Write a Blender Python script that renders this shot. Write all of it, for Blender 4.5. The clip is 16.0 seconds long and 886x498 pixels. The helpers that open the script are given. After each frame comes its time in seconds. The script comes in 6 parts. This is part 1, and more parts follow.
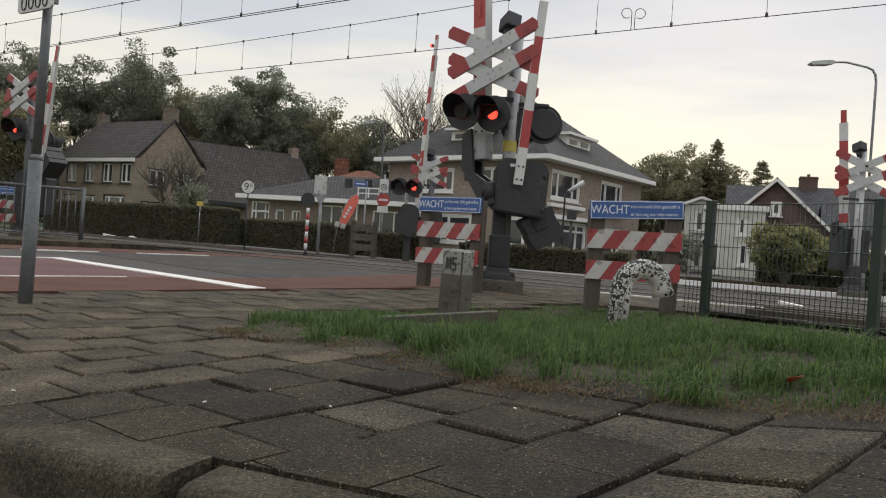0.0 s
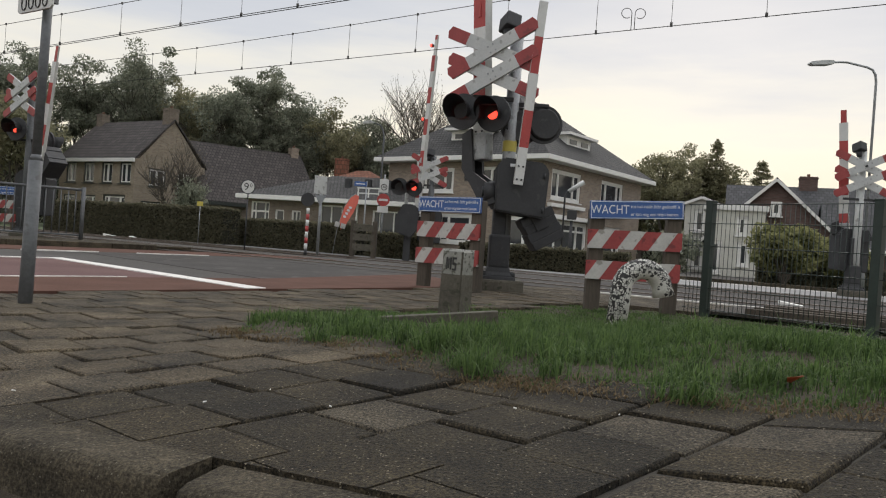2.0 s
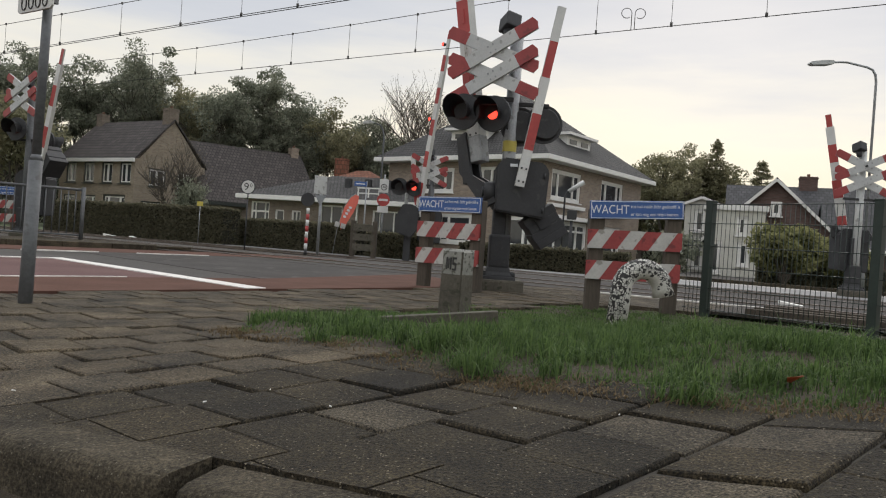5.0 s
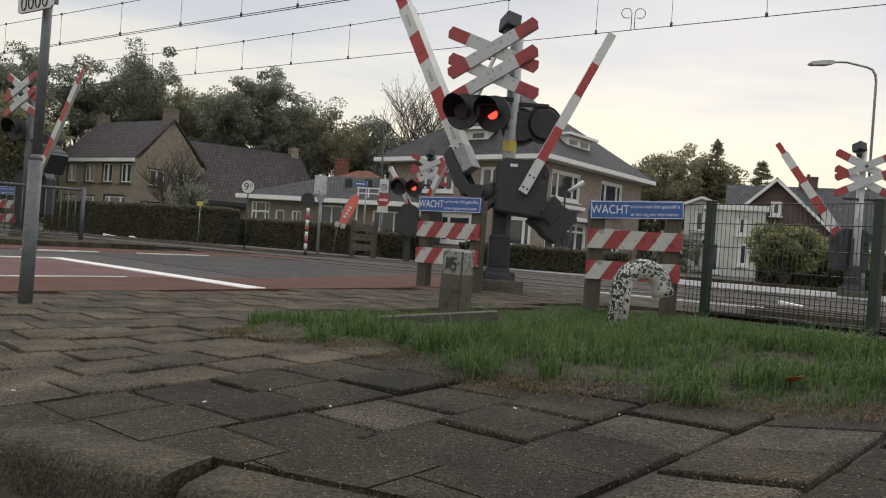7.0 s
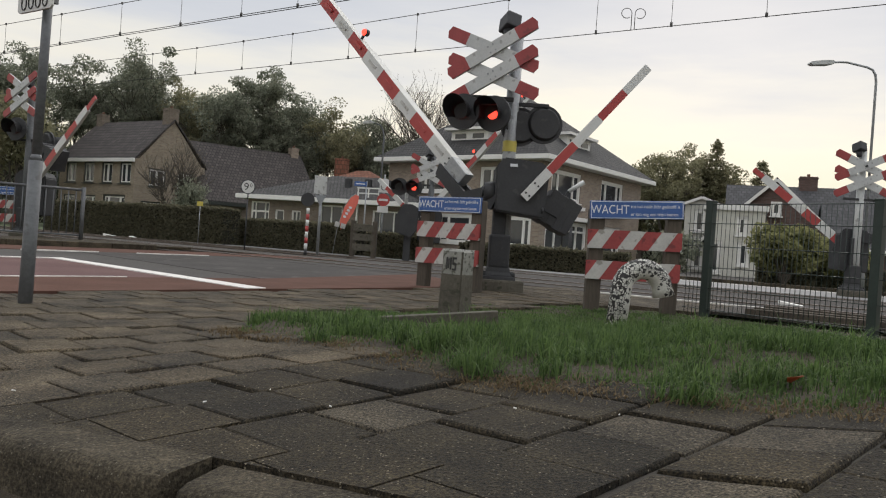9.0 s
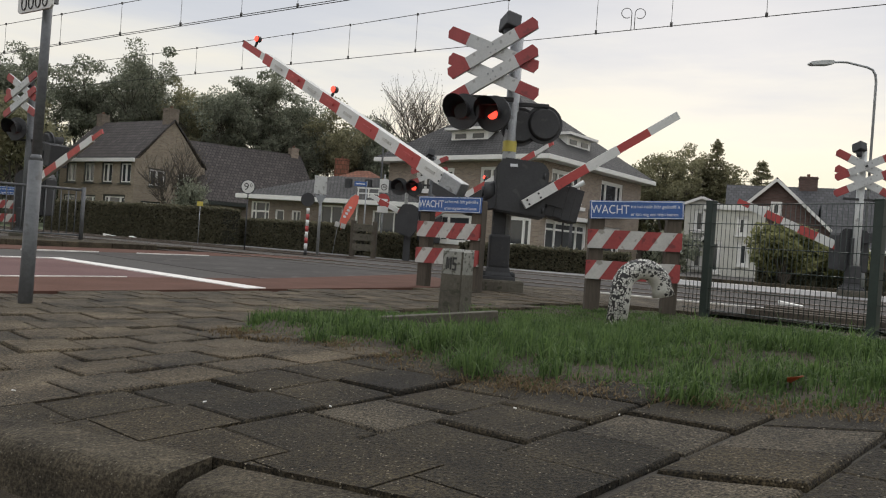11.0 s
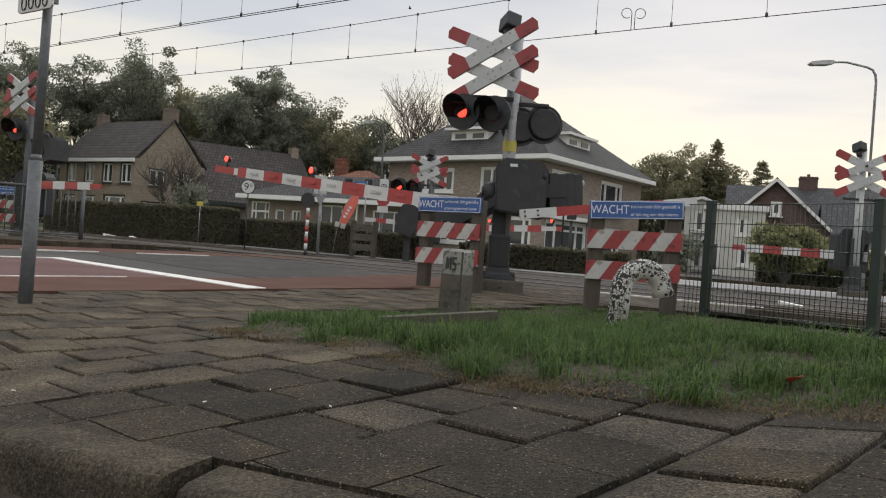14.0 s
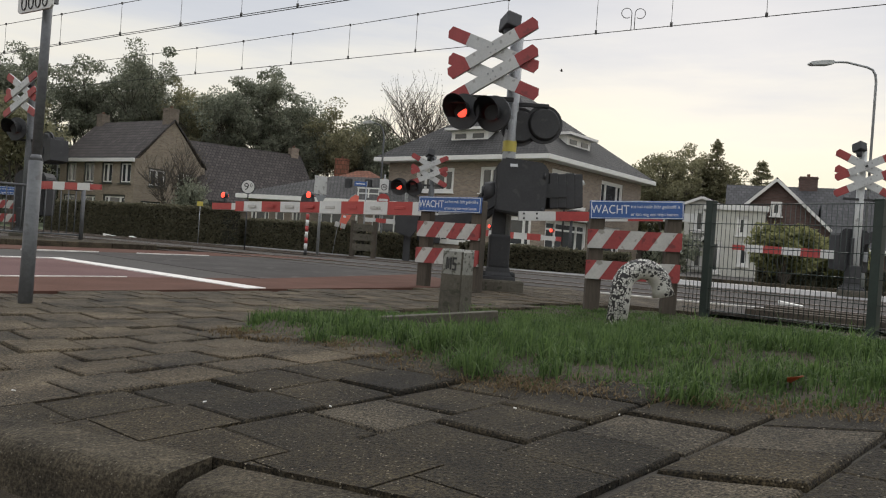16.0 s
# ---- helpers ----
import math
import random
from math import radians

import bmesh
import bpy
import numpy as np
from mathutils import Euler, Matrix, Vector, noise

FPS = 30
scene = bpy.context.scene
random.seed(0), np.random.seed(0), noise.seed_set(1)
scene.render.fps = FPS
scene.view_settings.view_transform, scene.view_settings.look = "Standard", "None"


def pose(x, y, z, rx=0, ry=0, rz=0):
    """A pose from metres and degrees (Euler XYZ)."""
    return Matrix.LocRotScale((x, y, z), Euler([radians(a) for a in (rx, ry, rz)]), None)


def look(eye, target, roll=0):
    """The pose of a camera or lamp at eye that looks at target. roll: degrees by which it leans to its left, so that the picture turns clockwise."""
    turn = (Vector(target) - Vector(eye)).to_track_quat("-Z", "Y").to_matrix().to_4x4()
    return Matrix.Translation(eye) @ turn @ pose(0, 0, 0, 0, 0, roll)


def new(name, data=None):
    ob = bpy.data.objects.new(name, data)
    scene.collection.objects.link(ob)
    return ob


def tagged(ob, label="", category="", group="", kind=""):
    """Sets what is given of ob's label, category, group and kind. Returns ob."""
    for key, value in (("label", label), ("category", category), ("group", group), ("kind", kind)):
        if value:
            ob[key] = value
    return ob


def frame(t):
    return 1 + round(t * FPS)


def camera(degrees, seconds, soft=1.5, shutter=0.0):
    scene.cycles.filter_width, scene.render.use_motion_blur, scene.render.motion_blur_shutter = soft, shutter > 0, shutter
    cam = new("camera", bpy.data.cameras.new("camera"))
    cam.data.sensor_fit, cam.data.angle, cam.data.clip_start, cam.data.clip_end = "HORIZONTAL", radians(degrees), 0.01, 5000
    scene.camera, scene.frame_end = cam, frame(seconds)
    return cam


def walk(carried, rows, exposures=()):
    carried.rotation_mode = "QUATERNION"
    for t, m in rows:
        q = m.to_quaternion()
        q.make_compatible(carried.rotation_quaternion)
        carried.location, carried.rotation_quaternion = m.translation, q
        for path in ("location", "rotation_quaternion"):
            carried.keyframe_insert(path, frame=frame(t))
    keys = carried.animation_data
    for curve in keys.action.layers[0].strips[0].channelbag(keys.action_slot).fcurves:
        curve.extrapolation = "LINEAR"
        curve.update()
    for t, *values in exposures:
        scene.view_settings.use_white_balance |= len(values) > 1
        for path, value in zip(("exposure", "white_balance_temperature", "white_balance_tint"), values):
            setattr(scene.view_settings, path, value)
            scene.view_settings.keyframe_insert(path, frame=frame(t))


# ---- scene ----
SECONDS = 16.0

# ---- camera: stands still, low over the edge of the pavement ----
cam = camera(60.3, SECONDS, soft=1.12)
EYE = (0.0, 0.0, 0.52)
STAND = look(EYE, (0.0, 10.0, 0.52 - 0.0524), 4.0)
walk(cam, [(0, STAND), (SECONDS, STAND)], exposures=[(0, 0.15), (SECONDS, 0.15)])


# ---- world: bright overcast evening sky ----
def make_world():
    world = bpy.data.worlds.new("sky")
    scene.world = world
    world.use_nodes = True
    nt = world.node_tree
    nt.nodes.clear()
    n, l = nt.nodes.new, nt.links.new
    out, bg = n("ShaderNodeOutputWorld"), n("ShaderNodeBackground")
    sky = n("ShaderNodeTexSky")
    sky.sky_type, sky.sun_disc = "NISHITA", False
    sky.sun_elevation, sky.sun_rotation = radians(24), radians(20)
    sky.dust_density = 4
    dim = n("ShaderNodeMix")
    dim.data_type, dim.blend_type = "RGBA", "MULTIPLY"
    dim.inputs[0].default_value = 1.0
    dim.inputs[7].default_value = (0.1, 0.1, 0.1, 1)
    l(sky.outputs[0], dim.inputs[6])
    co, sep = n("ShaderNodeTexCoord"), n("ShaderNodeSeparateXYZ")
    l(co.outputs["Generated"], sep.inputs[0])
    # long soft cloud streaks
    mp = n("ShaderNodeMapping")
    mp.inputs["Scale"].default_value = (1.6, 1.6, 9.0)
    mp.inputs["Rotation"].default_value = (0.0, radians(-3), 0.0)
    l(co.outputs["Generated"], mp.inputs[0])
    no = n("ShaderNodeTexNoise")
    no.inputs["Scale"].default_value, no.inputs["Detail"].default_value, no.inputs["Roughness"].default_value = 1.7, 6, 0.55
    l(mp.outputs[0], no.inputs["Vector"])
    ma = n("ShaderNodeMath")
    ma.operation = "MULTIPLY_ADD"
    ma.inputs[1].default_value, ma.inputs[2].default_value = 0.22, -0.11
    l(no.outputs[0], ma.inputs[0])
    ad = n("ShaderNodeMath")
    ad.operation = "ADD"
    l(sep.outputs[2], ad.inputs[0]), l(ma.outputs[0], ad.inputs[1])
    ramp = n("ShaderNodeValToRGB")
    e = ramp.color_ramp.elements
    e[0].position, e[0].color = 0.0, (0.74, 0.69, 0.58, 1)
    e[1].position, e[1].color = 0.09, (0.86, 0.80, 0.655, 1)
    for p, c in ((0.145, (0.87, 0.82, 0.70, 1)), (0.195, (0.76, 0.745, 0.70, 1)), (0.25, (0.60, 0.62, 0.66, 1)), (0.33, (0.50, 0.535, 0.605, 1)), (0.55, (1.0, 1.02, 1.06, 1)), (1.0, (1.3, 1.32, 1.36, 1))):
        x = e.new(p)
        x.color = c
    l(ad.outputs[0], ramp.inputs[0])
    mix = n("ShaderNodeMix")
    mix.data_type = "RGBA"
    mix.inputs[0].default_value = 0.97
    l(dim.outputs[2], mix.inputs[6]), l(ramp.outputs[0], mix.inputs[7])
    bg.inputs["Strength"].default_value = 1.0
    l(mix.outputs[2], bg.inputs[0]), l(bg.outputs[0], out.inputs[0])


make_world()
sun = new("sun", bpy.data.lights.new("sun", "SUN"))
sun.data.energy, sun.data.angle, sun.data.color = 0.6, radians(30), (1.0, 0.95, 0.87)
sun.matrix_world = look((10, 30, 22), (0, 8, 0))


# ---- materials ----
def mat(name, a, b=None, rough=0.8, metal=0.0, scale=6.0, fine=60.0, bump=0.15, dist=0.004, spots=None, spot_at=0.62, rand=0.0, glow=0.0, spec=None, streak=None, specks=None, world=False, contrast=None, batches=None, grain=None, worn=None):
    """Two-scale mottled surface between the colours a and b; spots: a third colour in worn patches; rand: brightness by object."""
    m = bpy.data.materials.new(name)
    m.use_nodes = True
    nt = m.node_tree
    n, l = nt.nodes.new, nt.links.new
    bs = nt.nodes["Principled BSDF"]
    b = b or tuple(min(1, c * 1.25) for c in a)
    co = n("ShaderNodeTexCoord")
    src = n("ShaderNodeNewGeometry").outputs["Position"] if world else co.outputs["Object"]
    if streak:
        mp = n("ShaderNodeMapping")
        mp.inputs["Scale"].default_value = streak
        l(src, mp.inputs[0])
        src = mp.outputs[0]
    n1, n2 = n("ShaderNodeTexNoise"), n("ShaderNodeTexNoise")
    n1.inputs["Scale"].default_value, n1.inputs["Detail"].default_value = scale, 5
    n2.inputs["Scale"].default_value, n2.inputs["Detail"].default_value, n2.inputs["Roughness"].default_value = fine, 4, 0.7
    l(src, n1.inputs["Vector"]), l(src, n2.inputs["Vector"])
    av = n("ShaderNodeMix")
    av.inputs[0].default_value = 0.5
    l(n1.outputs[0], av.inputs[2]), l(n2.outputs[0], av.inputs[3])
    rp = n("ShaderNodeValToRGB")
    rp.color_ramp.elements[0].position, rp.color_ramp.elements[1].position = contrast or (0.36, 0.66)
    rp.color_ramp.elements[0].color, rp.color_ramp.elements[1].color = (*a, 1), (*b, 1)
    l(av.outputs[0], rp.inputs[0])
    col = rp.outputs[0]
    if spots:
        n3 = n("ShaderNodeTexNoise")
        n3.inputs["Scale"].default_value, n3.inputs["Detail"].default_value = scale * 2.3, 6
        l(src, n3.inputs["Vector"])
        st = n("ShaderNodeMapRange")
        st.inputs[1].default_value, st.inputs[2].default_value = spot_at - 0.03, spot_at + 0.03
        l(n3.outputs[0], st.inputs[0])
        if worn:
            # more of it lost towards the top
            sx, wr, ad = n("ShaderNodeSeparateXYZ"), n("ShaderNodeMapRange"), n("ShaderNodeMath")
            wr.inputs[1].default_value, wr.inputs[2].default_value, wr.inputs[4].default_value = worn
            l(co.outputs["Object"], sx.inputs[0]), l(sx.outputs[2], wr.inputs[0])
            l(wr.outputs[0], ad.inputs[0]), l(n3.outputs[0], ad.inputs[1]), l(ad.outputs[0], st.inputs[0])
        mx = n("ShaderNodeMix")
        mx.data_type = "RGBA"
        mx.inputs[7].default_value = (*spots, 1)
        l(st.outputs[0], mx.inputs[0]), l(col, mx.inputs[6])
        col = mx.outputs[2]
    if grain:
        ng, gr, mx = n("ShaderNodeTexNoise"), n("ShaderNodeMapRange"), n("ShaderNodeMix")
        ng.inputs["Scale"].default_value, ng.inputs["Detail"].default_value, ng.inputs["Roughness"].default_value = grain[0], 2, 0.6
        gr.inputs[1].default_value, gr.inputs[2].default_value, gr.inputs[3].default_value, gr.inputs[4].default_value = 0.36, 0.64, grain[1], grain[2]
        mx.data_type, mx.blend_type = "RGBA", "MULTIPLY"
        mx.inputs[0].default_value = 1.0
        l(src, ng.inputs["Vector"]), l(ng.outputs[0], gr.inputs[0]), l(col, mx.inputs[6]), l(gr.outputs[0], mx.inputs[7])
        col = mx.outputs[2]
    if specks:
        vo, lt, cm, mu, mx = n("ShaderNodeTexVoronoi"), n("ShaderNodeMath"), n("ShaderNodeMath"), n("ShaderNodeMath"), n("ShaderNodeMix")
        sc = n("ShaderNodeSeparateColor")
        vo.inputs["Scale"].default_value = specks[0]
        l(src, vo.inputs["Vector"]), l(vo.outputs["Color"], sc.inputs[0])
        lt.operation, lt.inputs[1].default_value = "LESS_THAN", 0.42
        cm.operation, cm.inputs[1].default_value = "GREATER_THAN", specks[1]
        mu.operation = "MULTIPLY"
        l(vo.outputs["Distance"], lt.inputs[0]), l(sc.outputs[0], cm.inputs[0]), l(lt.outputs[0], mu.inputs[0]), l(cm.outputs[0], mu.inputs[1])
        mx.data_type = "RGBA"
        mx.inputs[7].default_value = (*specks[2], 1)
        l(mu.outputs[0], mx.inputs[0]), l(col, mx.inputs[6])
        col = mx.outputs[2]
    if rand:
        oi, mr, hs = n("ShaderNodeObjectInfo"), n("ShaderNodeMapRange"), n("ShaderNodeHueSaturation")
        mr.inputs[3].default_value, mr.inputs[4].default_value = 1 - rand, 1 + rand
        l(oi.outputs["Random"], mr.inputs[0]), l(mr.outputs[0], hs.inputs["Value"]), l(col, hs.inputs["Color"])
        col = hs.outputs[0]
    if batches:
        oi, rb, mx = n("ShaderNodeObjectInfo"), n("ShaderNodeValToRGB"), n("ShaderNodeMix")
        rb.color_ramp.elements[0].position, rb.color_ramp.elements[0].color = batches[0][0], (*batches[0][1], 1)
        rb.color_ramp.elements[1].position, rb.color_ramp.elements[1].color = batches[-1][0], (*batches[-1][1], 1)
        for at, tint in batches[1:-1]:
            rb.color_ramp.elements.new(at).color = (*tint, 1)
        mx.data_type, mx.blend_type = "RGBA", "MULTIPLY"
        mx.inputs[0].default_value = 1.0
        l(oi.outputs["Random"], rb.inputs[0]), l(col, mx.inputs[6]), l(rb.outputs[0], mx.inputs[7])
        col = mx.outputs[2]
    l(col, bs.inputs["Base Color"])
    bs.inputs["Roughness"].default_value, bs.inputs["Metallic"].default_value = rough, metal
    if spec is not None:
        bs.inputs["Specular IOR Level"].default_value = spec
    if bump:
        bp = n("ShaderNodeBump")
        bp.inputs["Strength"].default_value, bp.inputs["Distance"].default_value = bump, dist
        l(n2.outputs[0], bp.inputs["Height"]), l(bp.outputs[0], bs.inputs["Normal"])
    if glow:
        l(col, bs.inputs["Emission Color"])
        bs.inputs["Emission Strength"].default_value = glow
    return m


def leaf_mat(name, a, b, rough=0.6):
    """Leaves that vary from piece to piece."""
    m = bpy.data.materials.new(name)
    m.use_nodes = True
    nt = m.node_tree
    n, l = nt.nodes.new, nt.links.new
    bs = nt.nodes["Principled BSDF"]
    ge, rp = n("ShaderNodeNewGeometry"), n("ShaderNodeValToRGB")
    rp.color_ramp.elements[0].color, rp.color_ramp.elements[1].color = (*a, 1), (*b, 1)
    l(ge.outputs["Random Per Island"], rp.inputs[0]), l(rp.outputs[0], bs.inputs["Base Color"])
    bs.inputs["Roughness"].default_value = rough
    bs.inputs["Specular IOR Level"].default_value = 0.25
    tr, ms = n("ShaderNodeBsdfTranslucent"), n("ShaderNodeMixShader")
    ms.inputs[0].default_value = 0.55
    l(rp.outputs[0], tr.inputs[0])
    l(bs.outputs[0], ms.inputs[1]), l(tr.outputs[0], ms.inputs[2]), l(ms.outputs[0], nt.nodes["Material Output"].inputs[0])
    return m


def rows_mat(name, a, b, joint, width, height, rough=0.85, bump=0.4, swap=False):
    """Bricks or roof tiles far off: courses with joints."""
    m = mat(name, a, b, rough, scale=1.5, fine=14, bump=0)
    nt = m.node_tree
    n, l = nt.nodes.new, nt.links.new
    bs = nt.nodes["Principled BSDF"]
    old = bs.inputs["Base Color"].links[0].from_socket
    br, uv = n("ShaderNodeTexBrick"), n("ShaderNodeTexCoord")
    l(uv.outputs["UV"], br.inputs["Vector"])
    br.inputs["Scale"].default_value = 1.0
    br.inputs["Brick Width"].default_value, br.inputs["Row Height"].default_value = width, height
    br.inputs["Mortar Size"].default_value = height * 0.09
    br.inputs["Mortar"].default_value = (*joint, 1)
    br.inputs["Color2"].default_value = (*[c * 0.75 for c in a], 1)
    l(old, br.inputs["Color1"]), l(br.outputs["Color"], bs.inputs["Base Color"])
    bp = n("ShaderNodeBump")
    bp.inputs["Strength"].default_value, bp.inputs["Distance"].default_value, bp.invert = bump, 0.02, True
    l(br.outputs["Fac"], bp.inputs["Height"]), l(bp.outputs[0], bs.inputs["Normal"])
    return m


def glass_mat(name, a):
    m = mat(name, a, tuple(c * 1.4 for c in a), 0.06, scale=0.8, fine=3, bump=0, spec=0.6)
    return m


def tile_mat(name, a, b, tints):
    """Old concrete paving with fine aggregate; tints: brightness from tile to tile."""
    return mat(name, a, b, 0.92, scale=3.5, fine=85, bump=1.0, dist=0.012, spec=0.32, grain=(165, 0.22, 1.85), specks=(170, 0.955, (0.20, 0.176, 0.135)), world=True, contrast=(0.40, 0.65), batches=tints)


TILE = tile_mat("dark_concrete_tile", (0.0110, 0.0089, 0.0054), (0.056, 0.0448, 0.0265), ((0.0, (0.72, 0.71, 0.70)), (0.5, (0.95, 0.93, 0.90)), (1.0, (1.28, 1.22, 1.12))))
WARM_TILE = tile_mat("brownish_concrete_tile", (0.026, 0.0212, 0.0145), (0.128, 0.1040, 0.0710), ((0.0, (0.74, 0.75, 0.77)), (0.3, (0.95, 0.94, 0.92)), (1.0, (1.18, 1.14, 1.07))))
PALE_TILE = tile_mat("pale_gritty_tile", (0.026, 0.0215, 0.0148), (0.108, 0.090, 0.063), ((0.0, (0.9, 0.9, 0.9)), (0.5, (1.0, 0.99, 0.97)), (1.0, (1.1, 1.08, 1.04))))
BED = mat("joint_sand", (0.020, 0.017, 0.013), (0.05, 0.042, 0.032), 0.95, scale=14, fine=120, bump=0.5, dist=0.006)
KERB = mat("kerb_concrete", (0.022, 0.0182, 0.0122), (0.106, 0.088, 0.060), 0.92, scale=4, fine=85, bump=0.8, dist=0.010, spec=0.25, grain=(150, 0.55, 1.4), rand=0.1, specks=(190, 0.975, (0.18, 0.16, 0.125)), world=True, contrast=(0.40, 0.64))
EARTH = mat("earth", (0.026, 0.0195, 0.0125), (0.066, 0.048, 0.030), 0.95, scale=5, fine=50, bump=0.8, dist=0.02, spots=(0.085, 0.058, 0.031))
TURF = mat("turf", (0.030, 0.045, 0.014), (0.065, 0.085, 0.028), 0.95, scale=2.5, fine=40, bump=0.8, dist=0.02, spots=(0.07, 0.055, 0.03))
ASPHALT = mat("asphalt", (0.064, 0.060, 0.056), (0.106, 0.099, 0.092), 0.9, scale=0.8, fine=70, bump=0.5, dist=0.006, spec=0.12)
DARK_ASPHALT = mat("dark_asphalt", (0.048, 0.044, 0.041), (0.084, 0.078, 0.073), 0.9, scale=1.1, fine=60, bump=0.5, dist=0.006, spec=0.12, spots=(0.095, 0.088, 0.082), spot_at=0.62)
PALE_ASPHALT = mat("pale_asphalt", (0.14, 0.138, 0.14), (0.20, 0.196, 0.194), 0.65, scale=0.8, fine=70, bump=0.4, dist=0.004)
RED_ASPHALT = mat("red_asphalt", (0.112, 0.066, 0.062), (0.158, 0.098, 0.092), 0.9, scale=0.9, fine=70, bump=0.5, dist=0.006, spec=0.12)
RED_BRICK = mat("red_clinker", (0.082, 0.043, 0.032), (0.128, 0.069, 0.052), 0.92, scale=2.2, fine=45, bump=0.5, dist=0.006, spec=0.12)
LINE = mat("road_paint", (0.62, 0.59, 0.55), (0.78, 0.75, 0.71), 0.7, scale=6, fine=80, bump=0.15, spots=(0.36, 0.34, 0.32), spot_at=0.66)
BALLAST = mat("ballast", (0.035, 0.03, 0.026), (0.10, 0.088, 0.076), 0.95, scale=14, fine=45, bump=1.0, dist=0.03)
STEEL = mat("rail_steel", (0.10, 0.082, 0.07), (0.2, 0.17, 0.15), 0.45, metal=0.7, scale=3, fine=30, bump=0.1)
GALV = mat("galvanised_steel", (0.24, 0.25, 0.26), (0.36, 0.37, 0.375), 0.5, metal=0.45, scale=5, fine=40, bump=0.06, spots=(0.19, 0.19, 0.19))
GREY_STEEL = mat("dull_grey_steel", (0.085, 0.089, 0.094), (0.145, 0.15, 0.155), 0.6, metal=0.2, scale=5, fine=40, bump=0.06, spots=(0.09, 0.09, 0.09), spot_at=0.64)
PALE_METAL = mat("pale_grey_metal", (0.40, 0.41, 0.40), (0.52, 0.53, 0.52), 0.5, metal=0.2, scale=4, fine=40, bump=0.05, spots=(0.28, 0.28, 0.27))
BLACK = mat("black_paint", (0.020, 0.0205, 0.0225), (0.036, 0.0365, 0.039), 0.62, scale=4, fine=40, bump=0.08, spots=(0.045, 0.045, 0.044), spot_at=0.66)
# blade white greyed in its colour because the crosses stand against the light
CROSS_WHITE = mat("backlit_worn_white_blade", (0.40, 0.41, 0.41), (0.52, 0.525, 0.515), 0.5, scale=5, fine=50, bump=0.04, spots=(0.31, 0.31, 0.30), spot_at=0.66)
WHITE = mat("white_sheeting", (0.52, 0.525, 0.51), (0.63, 0.63, 0.61), 0.45, scale=5, fine=50, bump=0.04, spots=(0.45, 0.45, 0.43), spot_at=0.68)
# blade red, set darker than the boom red
CROSS_RED = mat("darker_worn_red_blade", (0.24, 0.034, 0.036), (0.33, 0.055, 0.052), 0.5, scale=5, fine=50, bump=0.04, spots=(0.19, 0.035, 0.035), spot_at=0.64)
RED = mat("red_sheeting", (0.31, 0.034, 0.034), (0.41, 0.058, 0.05), 0.45, scale=5, fine=50, bump=0.04, spots=(0.25, 0.035, 0.03), spot_at=0.66)
BOOM_SIDE = mat("boom_grey_side", (0.40, 0.40, 0.38), (0.52, 0.52, 0.49), 0.5, scale=4, fine=40, bump=0.04)
DULL_WHITE = mat("dull_white_board", (0.36, 0.355, 0.335), (0.50, 0.49, 0.46), 0.6, scale=7, fine=50, bump=0.08, spots=(0.26, 0.25, 0.22), spot_at=0.62)
DULL_RED = mat("dull_red_board", (0.22, 0.03, 0.032), (0.33, 0.055, 0.05), 0.6, scale=7, fine=50, bump=0.08, spots=(0.16, 0.03, 0.03), spot_at=0.62)
BLUE = mat("blue_enamel", (0.022, 0.075, 0.24), (0.035, 0.105, 0.32), 0.35, scale=4, fine=40, bump=0.03)
LETTER = mat("white_letters", (0.60, 0.62, 0.64), (0.70, 0.72, 0.74), 0.5, bump=0)
INK = mat("black_letters", (0.02, 0.02, 0.02), (0.03, 0.03, 0.03), 0.5, bump=0)
YELLOW = mat("yellow_sticker", (0.42, 0.35, 0.06), (0.52, 0.43, 0.09), 0.5, bump=0.03)
LAMP_RED = mat("lit_red_lens", (1.0, 0.055, 0.03), (1.0, 0.085, 0.05), 0.3, bump=0, glow=1.5)
LENS = mat("dark_red_lens", (0.03, 0.006, 0.006), (0.05, 0.009, 0.008), 0.2, bump=0)
POST_WOOD = mat("weathered_post", (0.045, 0.037, 0.028), (0.095, 0.078, 0.06), 0.9, scale=5, fine=55, bump=0.5, dist=0.006, streak=(1, 1, 0.12))
OLD_CONCRETE = mat("lichened_concrete", (0.060, 0.054, 0.042), (0.125, 0.113, 0.088), 0.92, scale=7, fine=60, bump=0.8, dist=0.008, spots=(0.05, 0.048, 0.032), spot_at=0.6)
PALE_CONCRETE = mat("bleached_concrete", (0.19, 0.19, 0.17), (0.30, 0.295, 0.265), 0.9, scale=13, fine=80, bump=0.6, dist=0.006, spots=(0.10, 0.10, 0.08), spot_at=0.57)


